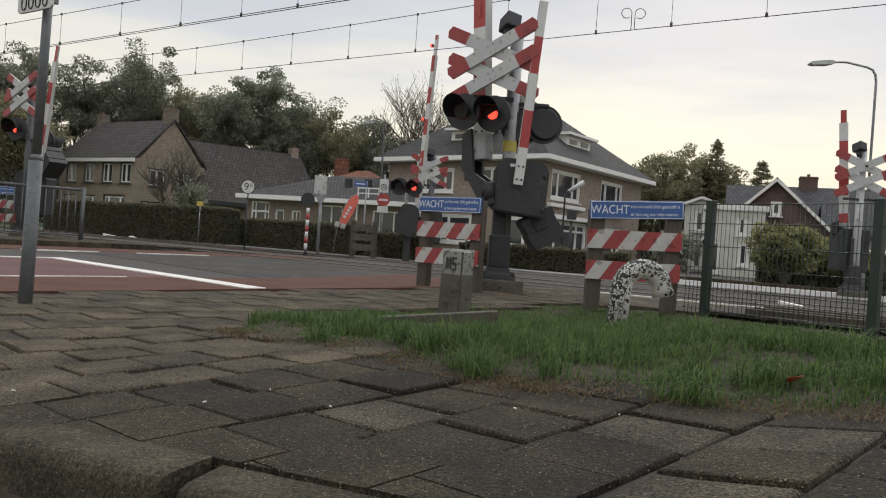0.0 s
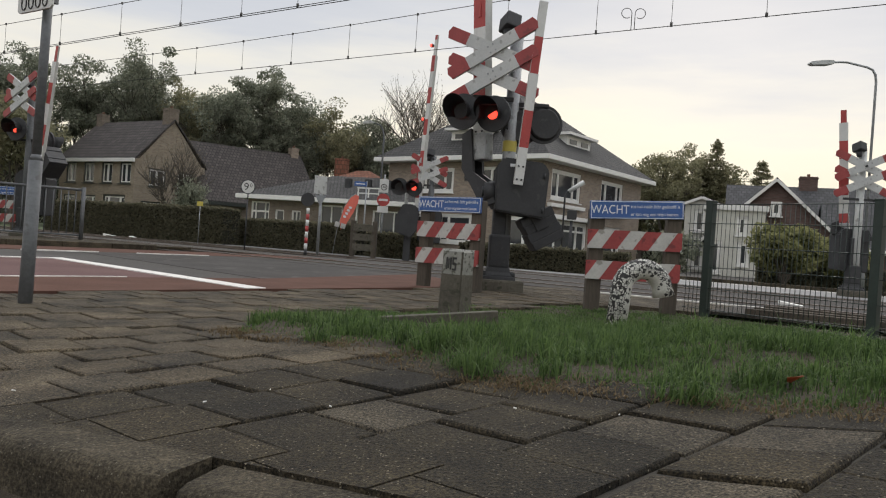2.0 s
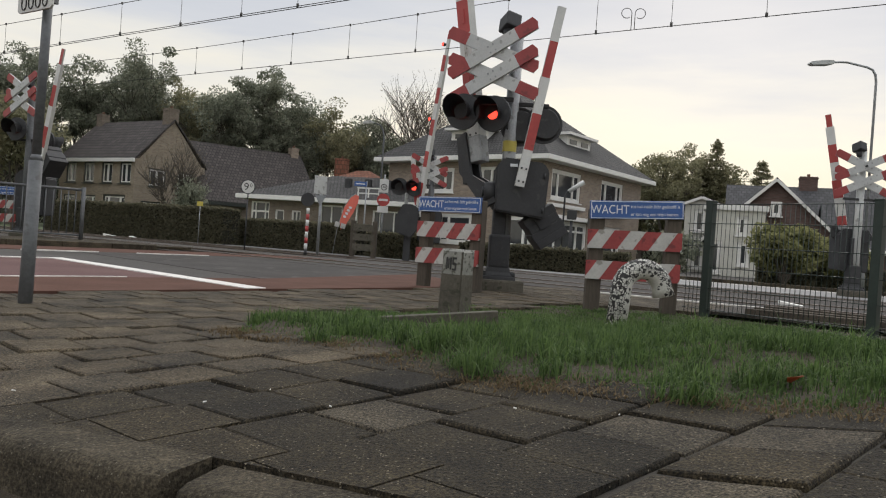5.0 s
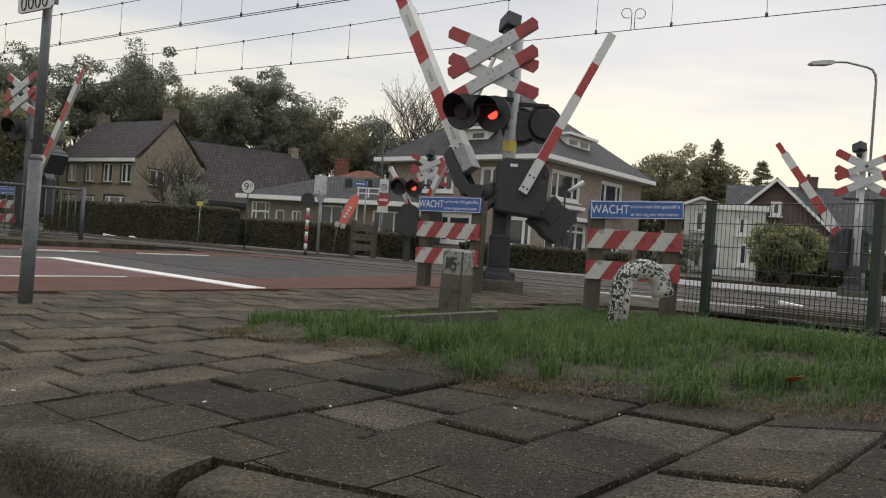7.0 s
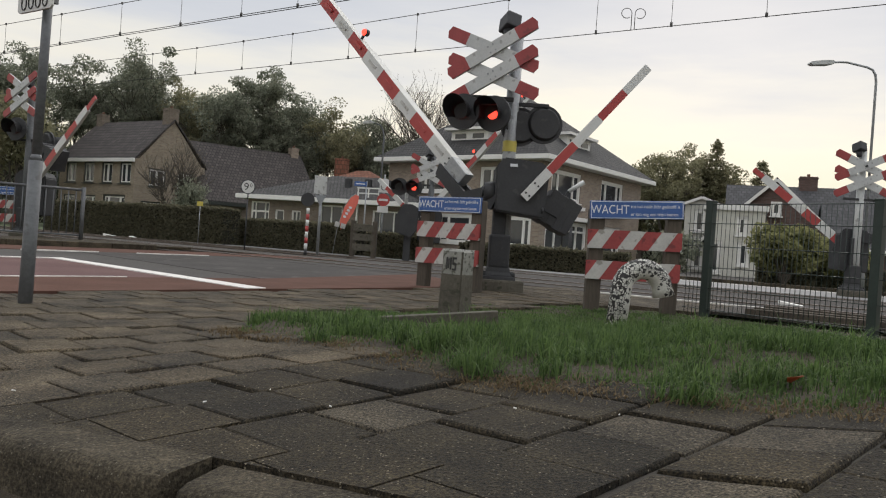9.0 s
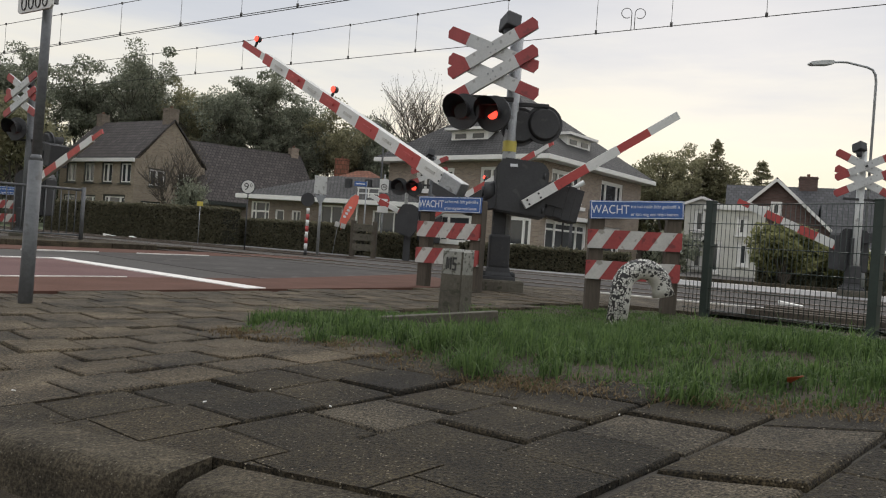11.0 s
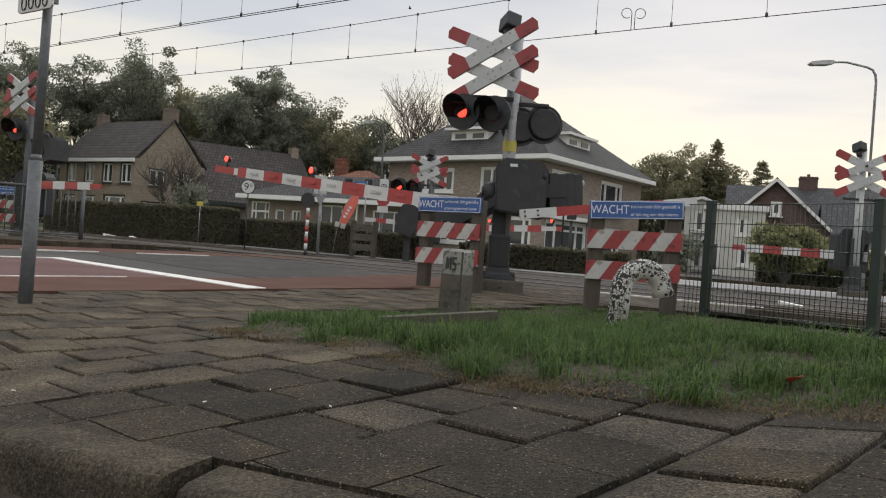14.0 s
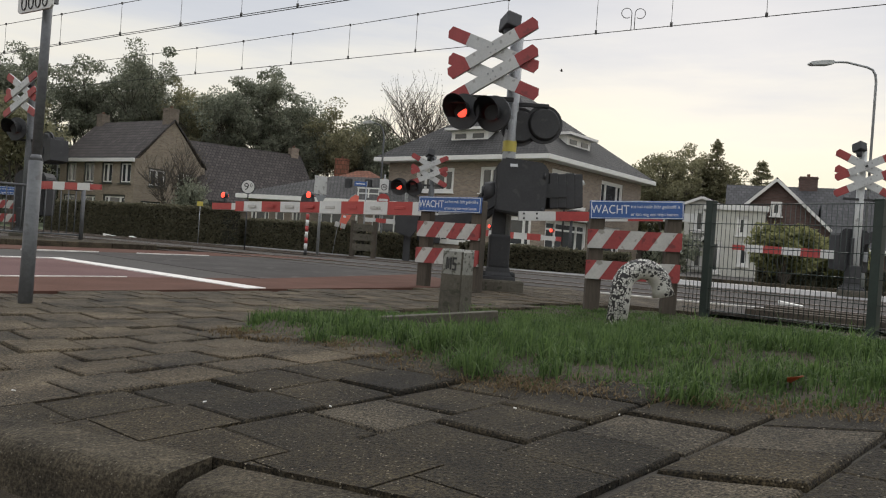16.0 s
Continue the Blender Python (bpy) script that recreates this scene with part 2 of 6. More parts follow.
def flaked_mat():
    """White paint broken into plates by dark cracks, with plates lost on the outer side."""
    m = mat("flaking_white_paint", (0.40, 0.40, 0.36), (0.62, 0.61, 0.56), 0.7, scale=9, fine=70, bump=0)
    nt = m.node_tree
    n, l = nt.nodes.new, nt.links.new
    bs = nt.nodes["Principled BSDF"]
    paint = bs.inputs["Base Color"].links[0].from_socket
    co, wob, mv = n("ShaderNodeTexCoord"), n("ShaderNodeTexNoise"), n("ShaderNodeMix")
    wob.inputs["Scale"].default_value, wob.inputs["Detail"].default_value = 26, 3
    mv.data_type, mv.inputs[0].default_value = "RGBA", 0.035
    l(co.outputs["Object"], wob.inputs["Vector"]), l(co.outputs["Object"], mv.inputs[6]), l(wob.outputs["Color"], mv.inputs[7])
    edge, cell, sep = n("ShaderNodeTexVoronoi"), n("ShaderNodeTexVoronoi"), n("ShaderNodeSeparateColor")
    edge.feature = "DISTANCE_TO_EDGE"
    for v in (edge, cell):
        v.inputs["Scale"].default_value = 52
        l(mv.outputs[2], v.inputs["Vector"])
    l(cell.outputs["Color"], sep.inputs[0])
    crack = n("ShaderNodeMapRange")
    crack.inputs[1].default_value, crack.inputs[2].default_value, crack.inputs[3].default_value, crack.inputs[4].default_value = 0.05, 0.10, 1.0, 0.0
    l(edge.outputs["Distance"], crack.inputs[0])
    # cracks and lost plates on the outer side of the bend, whole paint on its inner side
    xyz, lift, flat, far, worn, big, add = n("ShaderNodeSeparateXYZ"), n("ShaderNodeMapRange"), n("ShaderNodeCombineXYZ"), n("ShaderNodeVectorMath"), n("ShaderNodeMapRange"), n("ShaderNodeTexNoise"), n("ShaderNodeMath")
    lift.inputs[1].default_value, lift.inputs[2].default_value, lift.inputs[4].default_value = 0.265, 1.265, 1.0
    far.operation = "LENGTH"
    worn.inputs[1].default_value, worn.inputs[2].default_value, worn.inputs[3].default_value, worn.inputs[4].default_value = 0.10, 0.27, 0.05, 0.50
    big.inputs["Scale"].default_value = 8
    l(co.outputs["Object"], xyz.inputs[0]), l(xyz.outputs[2], lift.inputs[0]), l(xyz.outputs[0], flat.inputs[0]), l(lift.outputs[0], flat.inputs[1])
    l(flat.outputs[0], far.inputs[0]), l(far.outputs["Value"], worn.inputs[0]), l(co.outputs["Object"], big.inputs["Vector"])
    add.operation = "MULTIPLY"
    l(worn.outputs[0], add.inputs[0]), l(big.outputs[0], add.inputs[1])
    twice, lost, has, mul, mx = n("ShaderNodeMath"), n("ShaderNodeMath"), n("ShaderNodeMath"), n("ShaderNodeMath"), n("ShaderNodeMath")
    twice.operation, twice.inputs[1].default_value = "MULTIPLY", 1.75
    l(add.outputs[0], twice.inputs[0])
    lost.operation = "LESS_THAN"
    l(sep.outputs[0], lost.inputs[0]), l(twice.outputs[0], lost.inputs[1])
    has.operation, has.inputs[1].default_value = "GREATER_THAN", 0.10
    l(add.outputs[0], has.inputs[0])
    mul.operation, mx.operation = "MULTIPLY", "MAXIMUM"
    l(crack.outputs[0], mul.inputs[0]), l(has.outputs[0], mul.inputs[1]), l(mul.outputs[0], mx.inputs[0]), l(lost.outputs[0], mx.inputs[1])
    col = n("ShaderNodeMix")
    col.data_type = "RGBA"
    col.inputs[7].default_value = (0.022, 0.021, 0.020, 1)
    l(mx.outputs[0], col.inputs[0]), l(paint, col.inputs[6]), l(col.outputs[2], bs.inputs["Base Color"])
    bp = n("ShaderNodeBump")
    bp.inputs["Strength"].default_value, bp.inputs["Distance"].default_value, bp.invert = 0.8, 0.006, True
    l(mx.outputs[0], bp.inputs["Height"]), l(bp.outputs[0], bs.inputs["Normal"])
    return m


FLAKED = flaked_mat()
FENCE_GREEN = mat("dark_green_coating", (0.008, 0.018, 0.014), (0.018, 0.032, 0.026), 0.5, bump=0.04)
HEDGE_LEAF = leaf_mat("hedge_leaf", (0.080, 0.080, 0.052), (0.185, 0.168, 0.11))
BUSH_LEAF = leaf_mat("bush_leaf", (0.12, 0.135, 0.055), (0.33, 0.32, 0.15))
# both tree leaf colours lifted past real foliage to carry the distant haze
TREE_LEAF = leaf_mat("hazed_oak_leaf", (0.145, 0.162, 0.122), (0.33, 0.34, 0.255))
AUTUMN_LEAF = leaf_mat("hazed_autumn_leaf", (0.160, 0.158, 0.098), (0.33, 0.31, 0.19))
SPARSE_LEAF = leaf_mat("thin_brown_leaf", (0.12, 0.10, 0.06), (0.22, 0.18, 0.11))
GRASS_LEAF = leaf_mat("grass_blade", (0.034, 0.066, 0.019), (0.135, 0.205, 0.066))
DRY_LEAF = leaf_mat("dry_grass", (0.075, 0.052, 0.028), (0.21, 0.155, 0.085))
BARK = mat("bark", (0.05, 0.042, 0.034), (0.11, 0.095, 0.078), 0.95, scale=3, fine=20, bump=0.6, dist=0.02)
CREAM_BRICK = rows_mat("buff_brick", (0.255, 0.205, 0.15), (0.325, 0.265, 0.20), (0.29, 0.26, 0.215), 0.22, 0.065)
TAN_BRICK = rows_mat("brown_brick", (0.275, 0.215, 0.165), (0.345, 0.275, 0.215), (0.29, 0.265, 0.235), 0.22, 0.065)
BROWN_BRICK = rows_mat("dull_brown_brick", (0.165, 0.13, 0.10), (0.22, 0.175, 0.135), (0.2, 0.18, 0.15), 0.22, 0.065)
DARK_BRICK = rows_mat("dark_red_brick", (0.11, 0.065, 0.055), (0.16, 0.095, 0.08), (0.11, 0.10, 0.09), 0.22, 0.065)
WHITE_WALL = mat("white_render", (0.46, 0.45, 0.40), (0.56, 0.55, 0.49), 0.8, scale=1.2, fine=12, bump=0.1, spots=(0.48, 0.47, 0.43))
DARK_TILE = rows_mat("dark_roof_tile", (0.056, 0.047, 0.044), (0.098, 0.083, 0.077), (0.02, 0.017, 0.016), 0.26, 0.30, bump=0.9)
GREY_TILE = rows_mat("grey_roof_tile", (0.050, 0.050, 0.054), (0.082, 0.082, 0.087), (0.03, 0.03, 0.032), 0.3, 0.34, bump=0.5)
SLATE_TILE = rows_mat("blue_grey_pantile", (0.048, 0.046, 0.0455), (0.084, 0.080, 0.078), (0.005, 0.005, 0.005), 0.21, 0.25, bump=1.0)
ORANGE_TILE = rows_mat("orange_roof_tile", (0.23, 0.09, 0.055), (0.30, 0.125, 0.08), (0.1, 0.05, 0.03), 0.3, 0.34, bump=0.8)
TRIM = mat("white_paint", (0.66, 0.65, 0.62), (0.76, 0.75, 0.72), 0.5, scale=2, fine=20, bump=0.03)
GREEN_TRIM = mat("dark_green_paint", (0.02, 0.024, 0.02), (0.035, 0.04, 0.034), 0.5, bump=0.03)
PANE = glass_mat("window_pane", (0.035, 0.038, 0.042))
CURTAIN = mat("pale_blind", (0.34, 0.33, 0.30), (0.42, 0.41, 0.375), 0.9, scale=2, fine=20, bump=0.05)
FLAG = mat("red_flag_cloth", (0.62, 0.13, 0.09), (0.72, 0.18, 0.13), 0.8, scale=3, fine=30, bump=0.1)
WIRE = mat("copper_wire", (0.05, 0.048, 0.045), (0.09, 0.085, 0.08), 0.6, metal=0.3, bump=0)
SIGN_BACK = mat("grey_sign_back", (0.20, 0.215, 0.225), (0.28, 0.295, 0.305), 0.5, metal=0.3, bump=0.04)


# ---- small mesh tools ----
def box(bm, sx, sy, sz, at=(0, 0, 0), m=None, mi=0, bevel=0.0):
    """A box of that size centred at `at`, turned by m."""
    g = bmesh.ops.create_cube(bm, size=1.0, matrix=(m or Matrix()) @ Matrix.Translation(at) @ Matrix.Diagonal((sx, sy, sz, 1)))
    fs = {f for v in g["verts"] for f in v.link_faces}
    if bevel:
        r = bmesh.ops.bevel(bm, geom=list({e for v in g["verts"] for e in v.link_edges}), offset=bevel, segments=2, affect="EDGES", profile=0.6)
        fs = set(r["faces"]) | {f for f in fs if f.is_valid}
    for f in fs:
        f.material_index = mi
    return fs


def tube(bm, p0, p1, r0, r1=None, seg=12, mi=0, caps=True):
    p0, p1 = Vector(p0), Vector(p1)
    d = p1 - p0
    q = d.to_track_quat("Z", "Y").to_matrix().to_4x4()
    g = bmesh.ops.create_cone(bm, cap_ends=caps, segments=seg, radius1=r0, radius2=r0 if r1 is None else r1, depth=d.length, matrix=Matrix.Translation((p0 + p1) / 2) @ q)
    fs = {f for v in g["verts"] for f in v.link_faces}
    for f in fs:
        f.material_index, f.smooth = mi, len(f.verts) == 4
    return fs


def bent(bm, pts, r, seg=8, mi=0, r_end=None):
    """A pipe along a polyline."""
    pts = [Vector(p) for p in pts]
    n = len(pts) - 1
    prev, side = None, None
    for i, p in enumerate(pts):
        d = (pts[min(i + 1, n)] - pts[max(i - 1, 0)]).normalized()
        side = d.orthogonal().normalized() if side is None else (side - d * side.dot(d)).normalized()
        up = d.cross(side)
        rr = r + ((r_end or r) - r) * i / n
        ring = [bm.verts.new(p + (side * math.cos(k * math.tau / seg) + up * math.sin(k * math.tau / seg)) * rr) for k in range(seg)]
        if prev:
            for k in range(seg):
                f = bm.faces.new((prev[k - 1], prev[k], ring[k], ring[k - 1]))
                f.smooth, f.material_index = True, mi
        else:
            bm.faces.new(ring).material_index = mi
        prev = ring
    bm.faces.new(prev[::-1]).material_index = mi


def prism(bm, outline, y0, y1, mi=0):
    """An outline in x and z, pushed from y0 to y1."""
    a = [bm.verts.new((x, y0, z)) for x, z in outline]
    b = [bm.verts.new((x, y1, z)) for x, z in outline]
    fs = [bm.faces.new(a), bm.faces.new(b[::-1])]
    for i in range(len(a)):
        j = (i + 1) % len(a)
        fs.append(bm.faces.new((a[j], a[i], b[i], b[j])))
    for f in fs:
        f.material_index = mi
    return fs


def uv_courses(bm):
    """UVs in metres: along the wall and up it."""
    bm.normal_update()
    lay = bm.loops.layers.uv.verify()
    for f in bm.faces:
        t = Vector((0, 0, 1)).cross(f.normal)
        t = t.normalized() if t.length > 0.05 else Vector((1, 0, 0))
        s = f.normal.cross(t)
        for lo in f.loops:
            lo[lay].uv = (lo.vert.co.dot(t), lo.vert.co.dot(s))


def finish(name, bm, mats, courses=False):
    bmesh.ops.recalc_face_normals(bm, faces=bm.faces)
    if courses:
        uv_courses(bm)
    me = bpy.data.meshes.new(name)
    bm.to_mesh(me)
    bm.free()
    for m in mats if isinstance(mats, (list, tuple)) else [mats]:
        me.materials.append(m)
    return me


def part(name, bm, material, parent, label="", courses=False, m=None):
    """One mesh object under a thing or under a part."""
    ob = new(name, finish(name, bm, material, courses))
    ob.parent = parent
    if m is not None:
        ob.matrix_basis = m
    if label:
        ob["label"] = label
    return ob


def thing(name, label, category, m=None, group="", kind=""):
    ob = new(name)
    ob.empty_display_size = 0.2
    if m is not None:
        ob.matrix_basis = m
    return tagged(ob, label, category, group, kind)


def solo(name, bm, material, label, category="", kind="", m=None, courses=False, group=""):
    ob = new(name, finish(name, bm, material, courses))
    if m is not None:
        ob.matrix_basis = m
    return tagged(ob, label, category, group, kind)


def raw(name, verts, faces, material):
    me = bpy.data.meshes.new(name)
    me.from_pydata(verts, [], faces)
    me.materials.append(material)
    return me


def lettering(text, size, material, parent, m, name="lettering", width=None):
    """Raised letters in the x-z plane, facing -y."""
    cu = bpy.data.curves.new(name, "FONT")
    cu.body, cu.size, cu.extrude, cu.align_y = text, size, 0.0008, "CENTER"
    tmp = new(name, cu)
    bpy.context.view_layer.update()
    me = bpy.data.meshes.new_from_object(tmp.evaluated_get(bpy.context.evaluated_depsgraph_get()))
    bpy.data.objects.remove(tmp)
    me.materials.clear()
    me.materials.append(material)
    if width:
        xs = [v.co.x for v in me.vertices]
        k = width / (max(xs) - min(xs))
        for v in me.vertices:
            v.co.x *= k
    ob = new(name, me)
    ob.parent = parent
    ob.matrix_basis = m @ pose(0, 0, 0, 90)
    return ob


def ring_frame(bm, x0, x1, z0, z1, t, y0, y1):
    """A closed rectangular frame with bars t wide."""
    out, inn = ((x0, z0), (x1, z0), (x1, z1), (x0, z1)), ((x0 + t, z0 + t), (x1 - t, z0 + t), (x1 - t, z1 - t), (x0 + t, z1 - t))
    v = [[bm.verts.new((x, y, z)) for x, z in loop] for y in (y0, y1) for loop in (out, inn)]
    for i in range(4):
        j = (i + 1) % 4
        bm.faces.new((v[0][i], v[0][j], v[1][j], v[1][i]))
        bm.faces.new((v[2][j], v[2][i], v[3][i], v[3][j]))
        bm.faces.new((v[0][j], v[0][i], v[2][i], v[2][j]))
        bm.faces.new((v[1][i], v[1][j], v[3][j], v[3][i]))


def smooth01(a, b, v):
    k = max(0.0, min(1.0, (v - a) / (b - a)))
    return k * k * (3 - 2 * k)


def lie(x, y):
    """Height of the ground: the near pavement is tipped, the crossing is level."""
    side = smooth01(0.8, 2.2, x)
    k = 1 - smooth01(3.1 - 0.6 * side, 5.9 - 0.7 * side, y)
    heave = 0.034 * (1 - smooth01(0.38, 0.78, 0.692 * y - 0.722 * x)) * smooth01(0.1, 0.6, x)
    return k * (0.087 + 0.065 * max(-1.35, min(2.3, x)) + 0.008 * (y - 2.5) + heave)


# line of the near kerb, and its side towards the camera
KERB_AT, KERB_DIR = Vector((-0.62, 1.665)), Vector((0.868, -0.497)).normalized()
KERB_OUT = Vector((-0.497, -0.868)).normalized()
# the railway and the road across it
RAIL_DIR, RAIL_N = Vector((-0.834, 0.552)), Vector((0.552, 0.834))
ROAD_AT, ROAD_DIR, ROAD_OUT = Vector((-1.99, 6.57)), Vector((0.575, 0.818)), Vector((-0.818, 0.575))


def on_road(along, out):
    return ROAD_AT + ROAD_DIR * along + ROAD_OUT * out


def on_rail(along, off):
    return RAIL_N * off + RAIL_DIR * along


def inside(poly, x, y):
    c = False
    for i in range(len(poly)):
        (x1, y1), (x2, y2) = poly[i - 1], poly[i]
        if (y1 > y) != (y2 > y) and x < (x2 - x1) * (y - y1) / (y2 - y1) + x1:
            c = not c
    return c


def sheet(name, poly, z, material, label, kind="structure", thick=0.05):
    """A flat slab with that outline, top at z."""
    bm = bmesh.new()
    top = [bm.verts.new((p[0], p[1], z)) for p in poly]
    low = [bm.verts.new((p[0], p[1], z - thick)) for p in poly]
    bm.faces.new(top)
    for i in range(len(top)):
        bm.faces.new((top[i - 1], top[i], low[i], low[i - 1]))
    return solo(name, bm, material, label, kind=kind)


# ---- ground and road ----
def ground():
    xs = [-2000, -600, -200, -80, -40, -25, -15, -10, -7] + [-5 + 0.25 * i for i in range(49)] + [8, 10, 15, 25, 40, 80, 200, 600, 2000]
    ys = [-2000, -300, -60, -15, -5, -2, -1] + [-0.5 + 0.25 * i for i in range(37)] + [9.5, 11, 14, 18, 24, 32, 45, 70, 120, 300, 800, 2000]
    v, f = [], []
    for y in ys:
        for x in xs:
            s = (Vector((x, y)) - KERB_AT).dot(KERB_OUT)
            v.append((x, y, lie(x, y) - 0.065 - 0.10 * smooth01(0.03, 0.25, s)))
    n = len(xs)
    for j in range(len(ys) - 1):
        for i in range(n - 1):
            f.append((j * n + i, j * n + i + 1, (j + 1) * n + i + 1, (j + 1) * n + i))
    me = raw("ground", v, f, TURF)
    me.materials.append(EARTH)
    for p in me.polygons:
        c = p.center
        p.material_index = 1 if c.y < 9 and abs(c.x) < 9 else 0
    tagged(new("ground", me), "rough grass and bare earth around the level crossing", kind="structure")


def roads():
    A = on_road
    sheet("road", [A(-30, 4.2), A(1.0, 4.2), A(1.0, 0.2), A(5.2, 0.2), A(22, -1.2), A(42, -2.5), A(45, 11), A(20, 10), A(11, 8.6), A(-30, 8.6)], -0.012, ASPHALT, "worn grey asphalt road over the level crossing")
    sheet("cycle_lane", [A(-30, 1.32), A(0.66, 1.32), A(0.98, 4.35), A(-30, 4.35)], -0.004, RED_ASPHALT, "pinkish red asphalt cycle lane before the stop line")
    sheet("brick_strip", [A(-30, 0.0), A(0.56, 0.0), A(0.66, 1.30), A(-30, 1.30)], -0.002, RED_BRICK, "dark red clinker strip beside the cycle lane")
    sheet("red_path", [A(0.58, 0.0), A(3.4, 0.0), A(5.3, 1.1), A(6.0, 2.3), A(1.72, 1.22), A(0.68, 1.3)], -0.002, RED_BRICK, "red cycle path surface beside the asphalt")
    sheet("far_red_lane", [A(-30, 6.9), A(9, 6.9), A(9, 8.5), A(-30, 8.5)], -0.004, RED_BRICK, "red asphalt cycle lane on the far side of the road")
    sheet("crossing_apron", [A(1.74, 1.3), A(2.9, 8.5), A(8.0, 8.5), A(7.0, 1.0), A(3.4, 1.3)], -0.007, DARK_ASPHALT, "darker newer asphalt leading onto the crossing")
    # the street beyond the tracks
    R = on_rail
    sheet("far_street", [R(-60, 17.9), R(30, 17.9), R(30, 23.0), R(-60, 21.2)], -0.006, PALE_ASPHALT, "pale damp asphalt street along the far side of the railway")
    # painted lines
    sheet("stop_line", [A(0.44, 0.03), A(0.67, 0.03), A(1.12, 4.46), A(0.92, 4.46)], 0.006, LINE, "white painted stop line across the lane")
    sheet("lane_line", [A(-30, 4.36), A(0.91, 4.36), A(0.92, 4.46), A(-30, 4.46)], 0.006, LINE, "white painted line along the cycle lane")
    sheet("edge_line", [A(-30, 1.295), A(0.05, 1.295), A(0.05, 1.325), A(-30, 1.325)], 0.006, LINE, "thin worn white line beside the clinker strip")
    sheet("lane_mark", [A(-4.4, 2.3), A(-2.6, 2.3), A(-2.6, 2.5), A(-4.4, 2.5)], 0.006, LINE, "worn white marking on the cycle lane")
    for a0, a1, o in ((-1.3, 0.1, 6.7), (1.7, 2.95, 6.7), (3.7, 5.2, 6.7)):
        sheet("dash_line", [A(a0, o), A(a1, o), A(a1, o + 0.07), A(a0, o + 0.07)], 0.006, LINE, "white dashed line along the far cycle lane")
    sheet("far_edge_line", [R(-40, 20.9), R(20, 22.4), R(20, 22.55), R(-40, 21.05)], 0.006, LINE, "white line along the far street")
    sheet("crossing_line", [R(-1, 10.5), R(4.2, 10.3), R(4.2, 10.38), R(-1, 10.58)], 0.008, LINE, "white edge line on the crossing deck")
    sheet("crossing_line_far", [R(-10, 14.0), R(-3.5, 13.6), R(-3.5, 13.75), R(-10, 14.15)], 0.008, LINE, "white edge line on the far deck")
    sheet("crossing_deck", [R(-1.0, 10.4), R(10.5, 10.4), R(10.5, 17.6), R(-1.0, 17.6)], -0.003, DARK_ASPHALT, "asphalt deck between the rails of the crossing")
    # kerbs of the far side
    for nm, a, b, wd in (("far_kerb", A(-29.7, 8.6), A(6.3, 8.6), 0.14), ("street_kerb", R(-45, 21.35), R(30, 23.1), 0.14)):
        d = (b - a).normalized()
        k = thing(nm, "concrete kerb stones along the far edge of the road", "", kind="structure")
        n = int((b - a).length)
        bm = bmesh.new()
        box(bm, 0.99, wd, 0.2, bevel=0.015)
        me = finish("kerb_stone", bm, KERB)
        for i in range(n):
            p = a + d * (i + 0.5)
            o = new("kerb_stone", me)
            o.parent = k
            o.matrix_basis = pose(p.x, p.y, 0.0, 0, 0, math.degrees(math.atan2(d.y, d.x)))
    # verge and footpath beyond the far kerb
    sheet("side_path", [R(2.2, 8.3), R(5.6, 8.3), R(5.6, 10.38), R(2.2, 10.38)], -0.008, WARM_TILE, "brown worn paving beside the crossing deck")
    sheet("far_path", [A(-30, 8.75), A(6.3, 8.75), A(6.3, 11.5), A(-30, 11.5)], 0.07, TILE, "grey tiled footpath beyond the far kerb")
    sheet("cable_bed", [R(-40, 8.55), R(2.2, 8.55), R(2.2, 10.4), R(-40, 10.4)], 0.004, BALLAST, "dark stony strip beside the railway", thick=0.03)
    for off in (8.75, 9.2, 9.75):
        bm = bmesh.new()
        box(bm, 0.09, 30, 0.07, bevel=0.008)
        c = on_rail(-13.2, off)
        solo("timber_edge", bm, POST_WOOD, "dark timber edging beside the railway", "timber", m=pose(c.x, c.y, 0.03, 0, 0, math.degrees(math.atan2(RAIL_DIR.y, RAIL_DIR.x)) - 90), group="timber edgings")
    bed = [R(-60, 9.9), R(60, 9.9), R(60, 17.8), R(-60, 17.8)]
    sheet("ballast_bed", bed, -0.03, BALLAST, "dark stone ballast of the railway", thick=0.02)
    for off in (11.28, 12.72, 15.28, 16.72):
        bm = bmesh.new()
        prism(bm, [(-0.07, 0), (0.07, 0), (0.07, 0.012), (0.012, 0.03), (0.012, 0.11), (0.036, 0.12), (0.036, 0.15), (-0.036, 0.15), (-0.036, 0.12), (-0.012, 0.11), (-0.012, 0.03), (-0.07, 0.012)], -70, 70)
        c = on_rail(0, off)
        solo("rail", bm, STEEL, "rusty steel rail with a worn bright head", "rail", m=pose(c.x, c.y, -0.135, 0, 0, math.degrees(math.atan2(RAIL_DIR.y, RAIL_DIR.x)) - 90), group="rails of the railway")


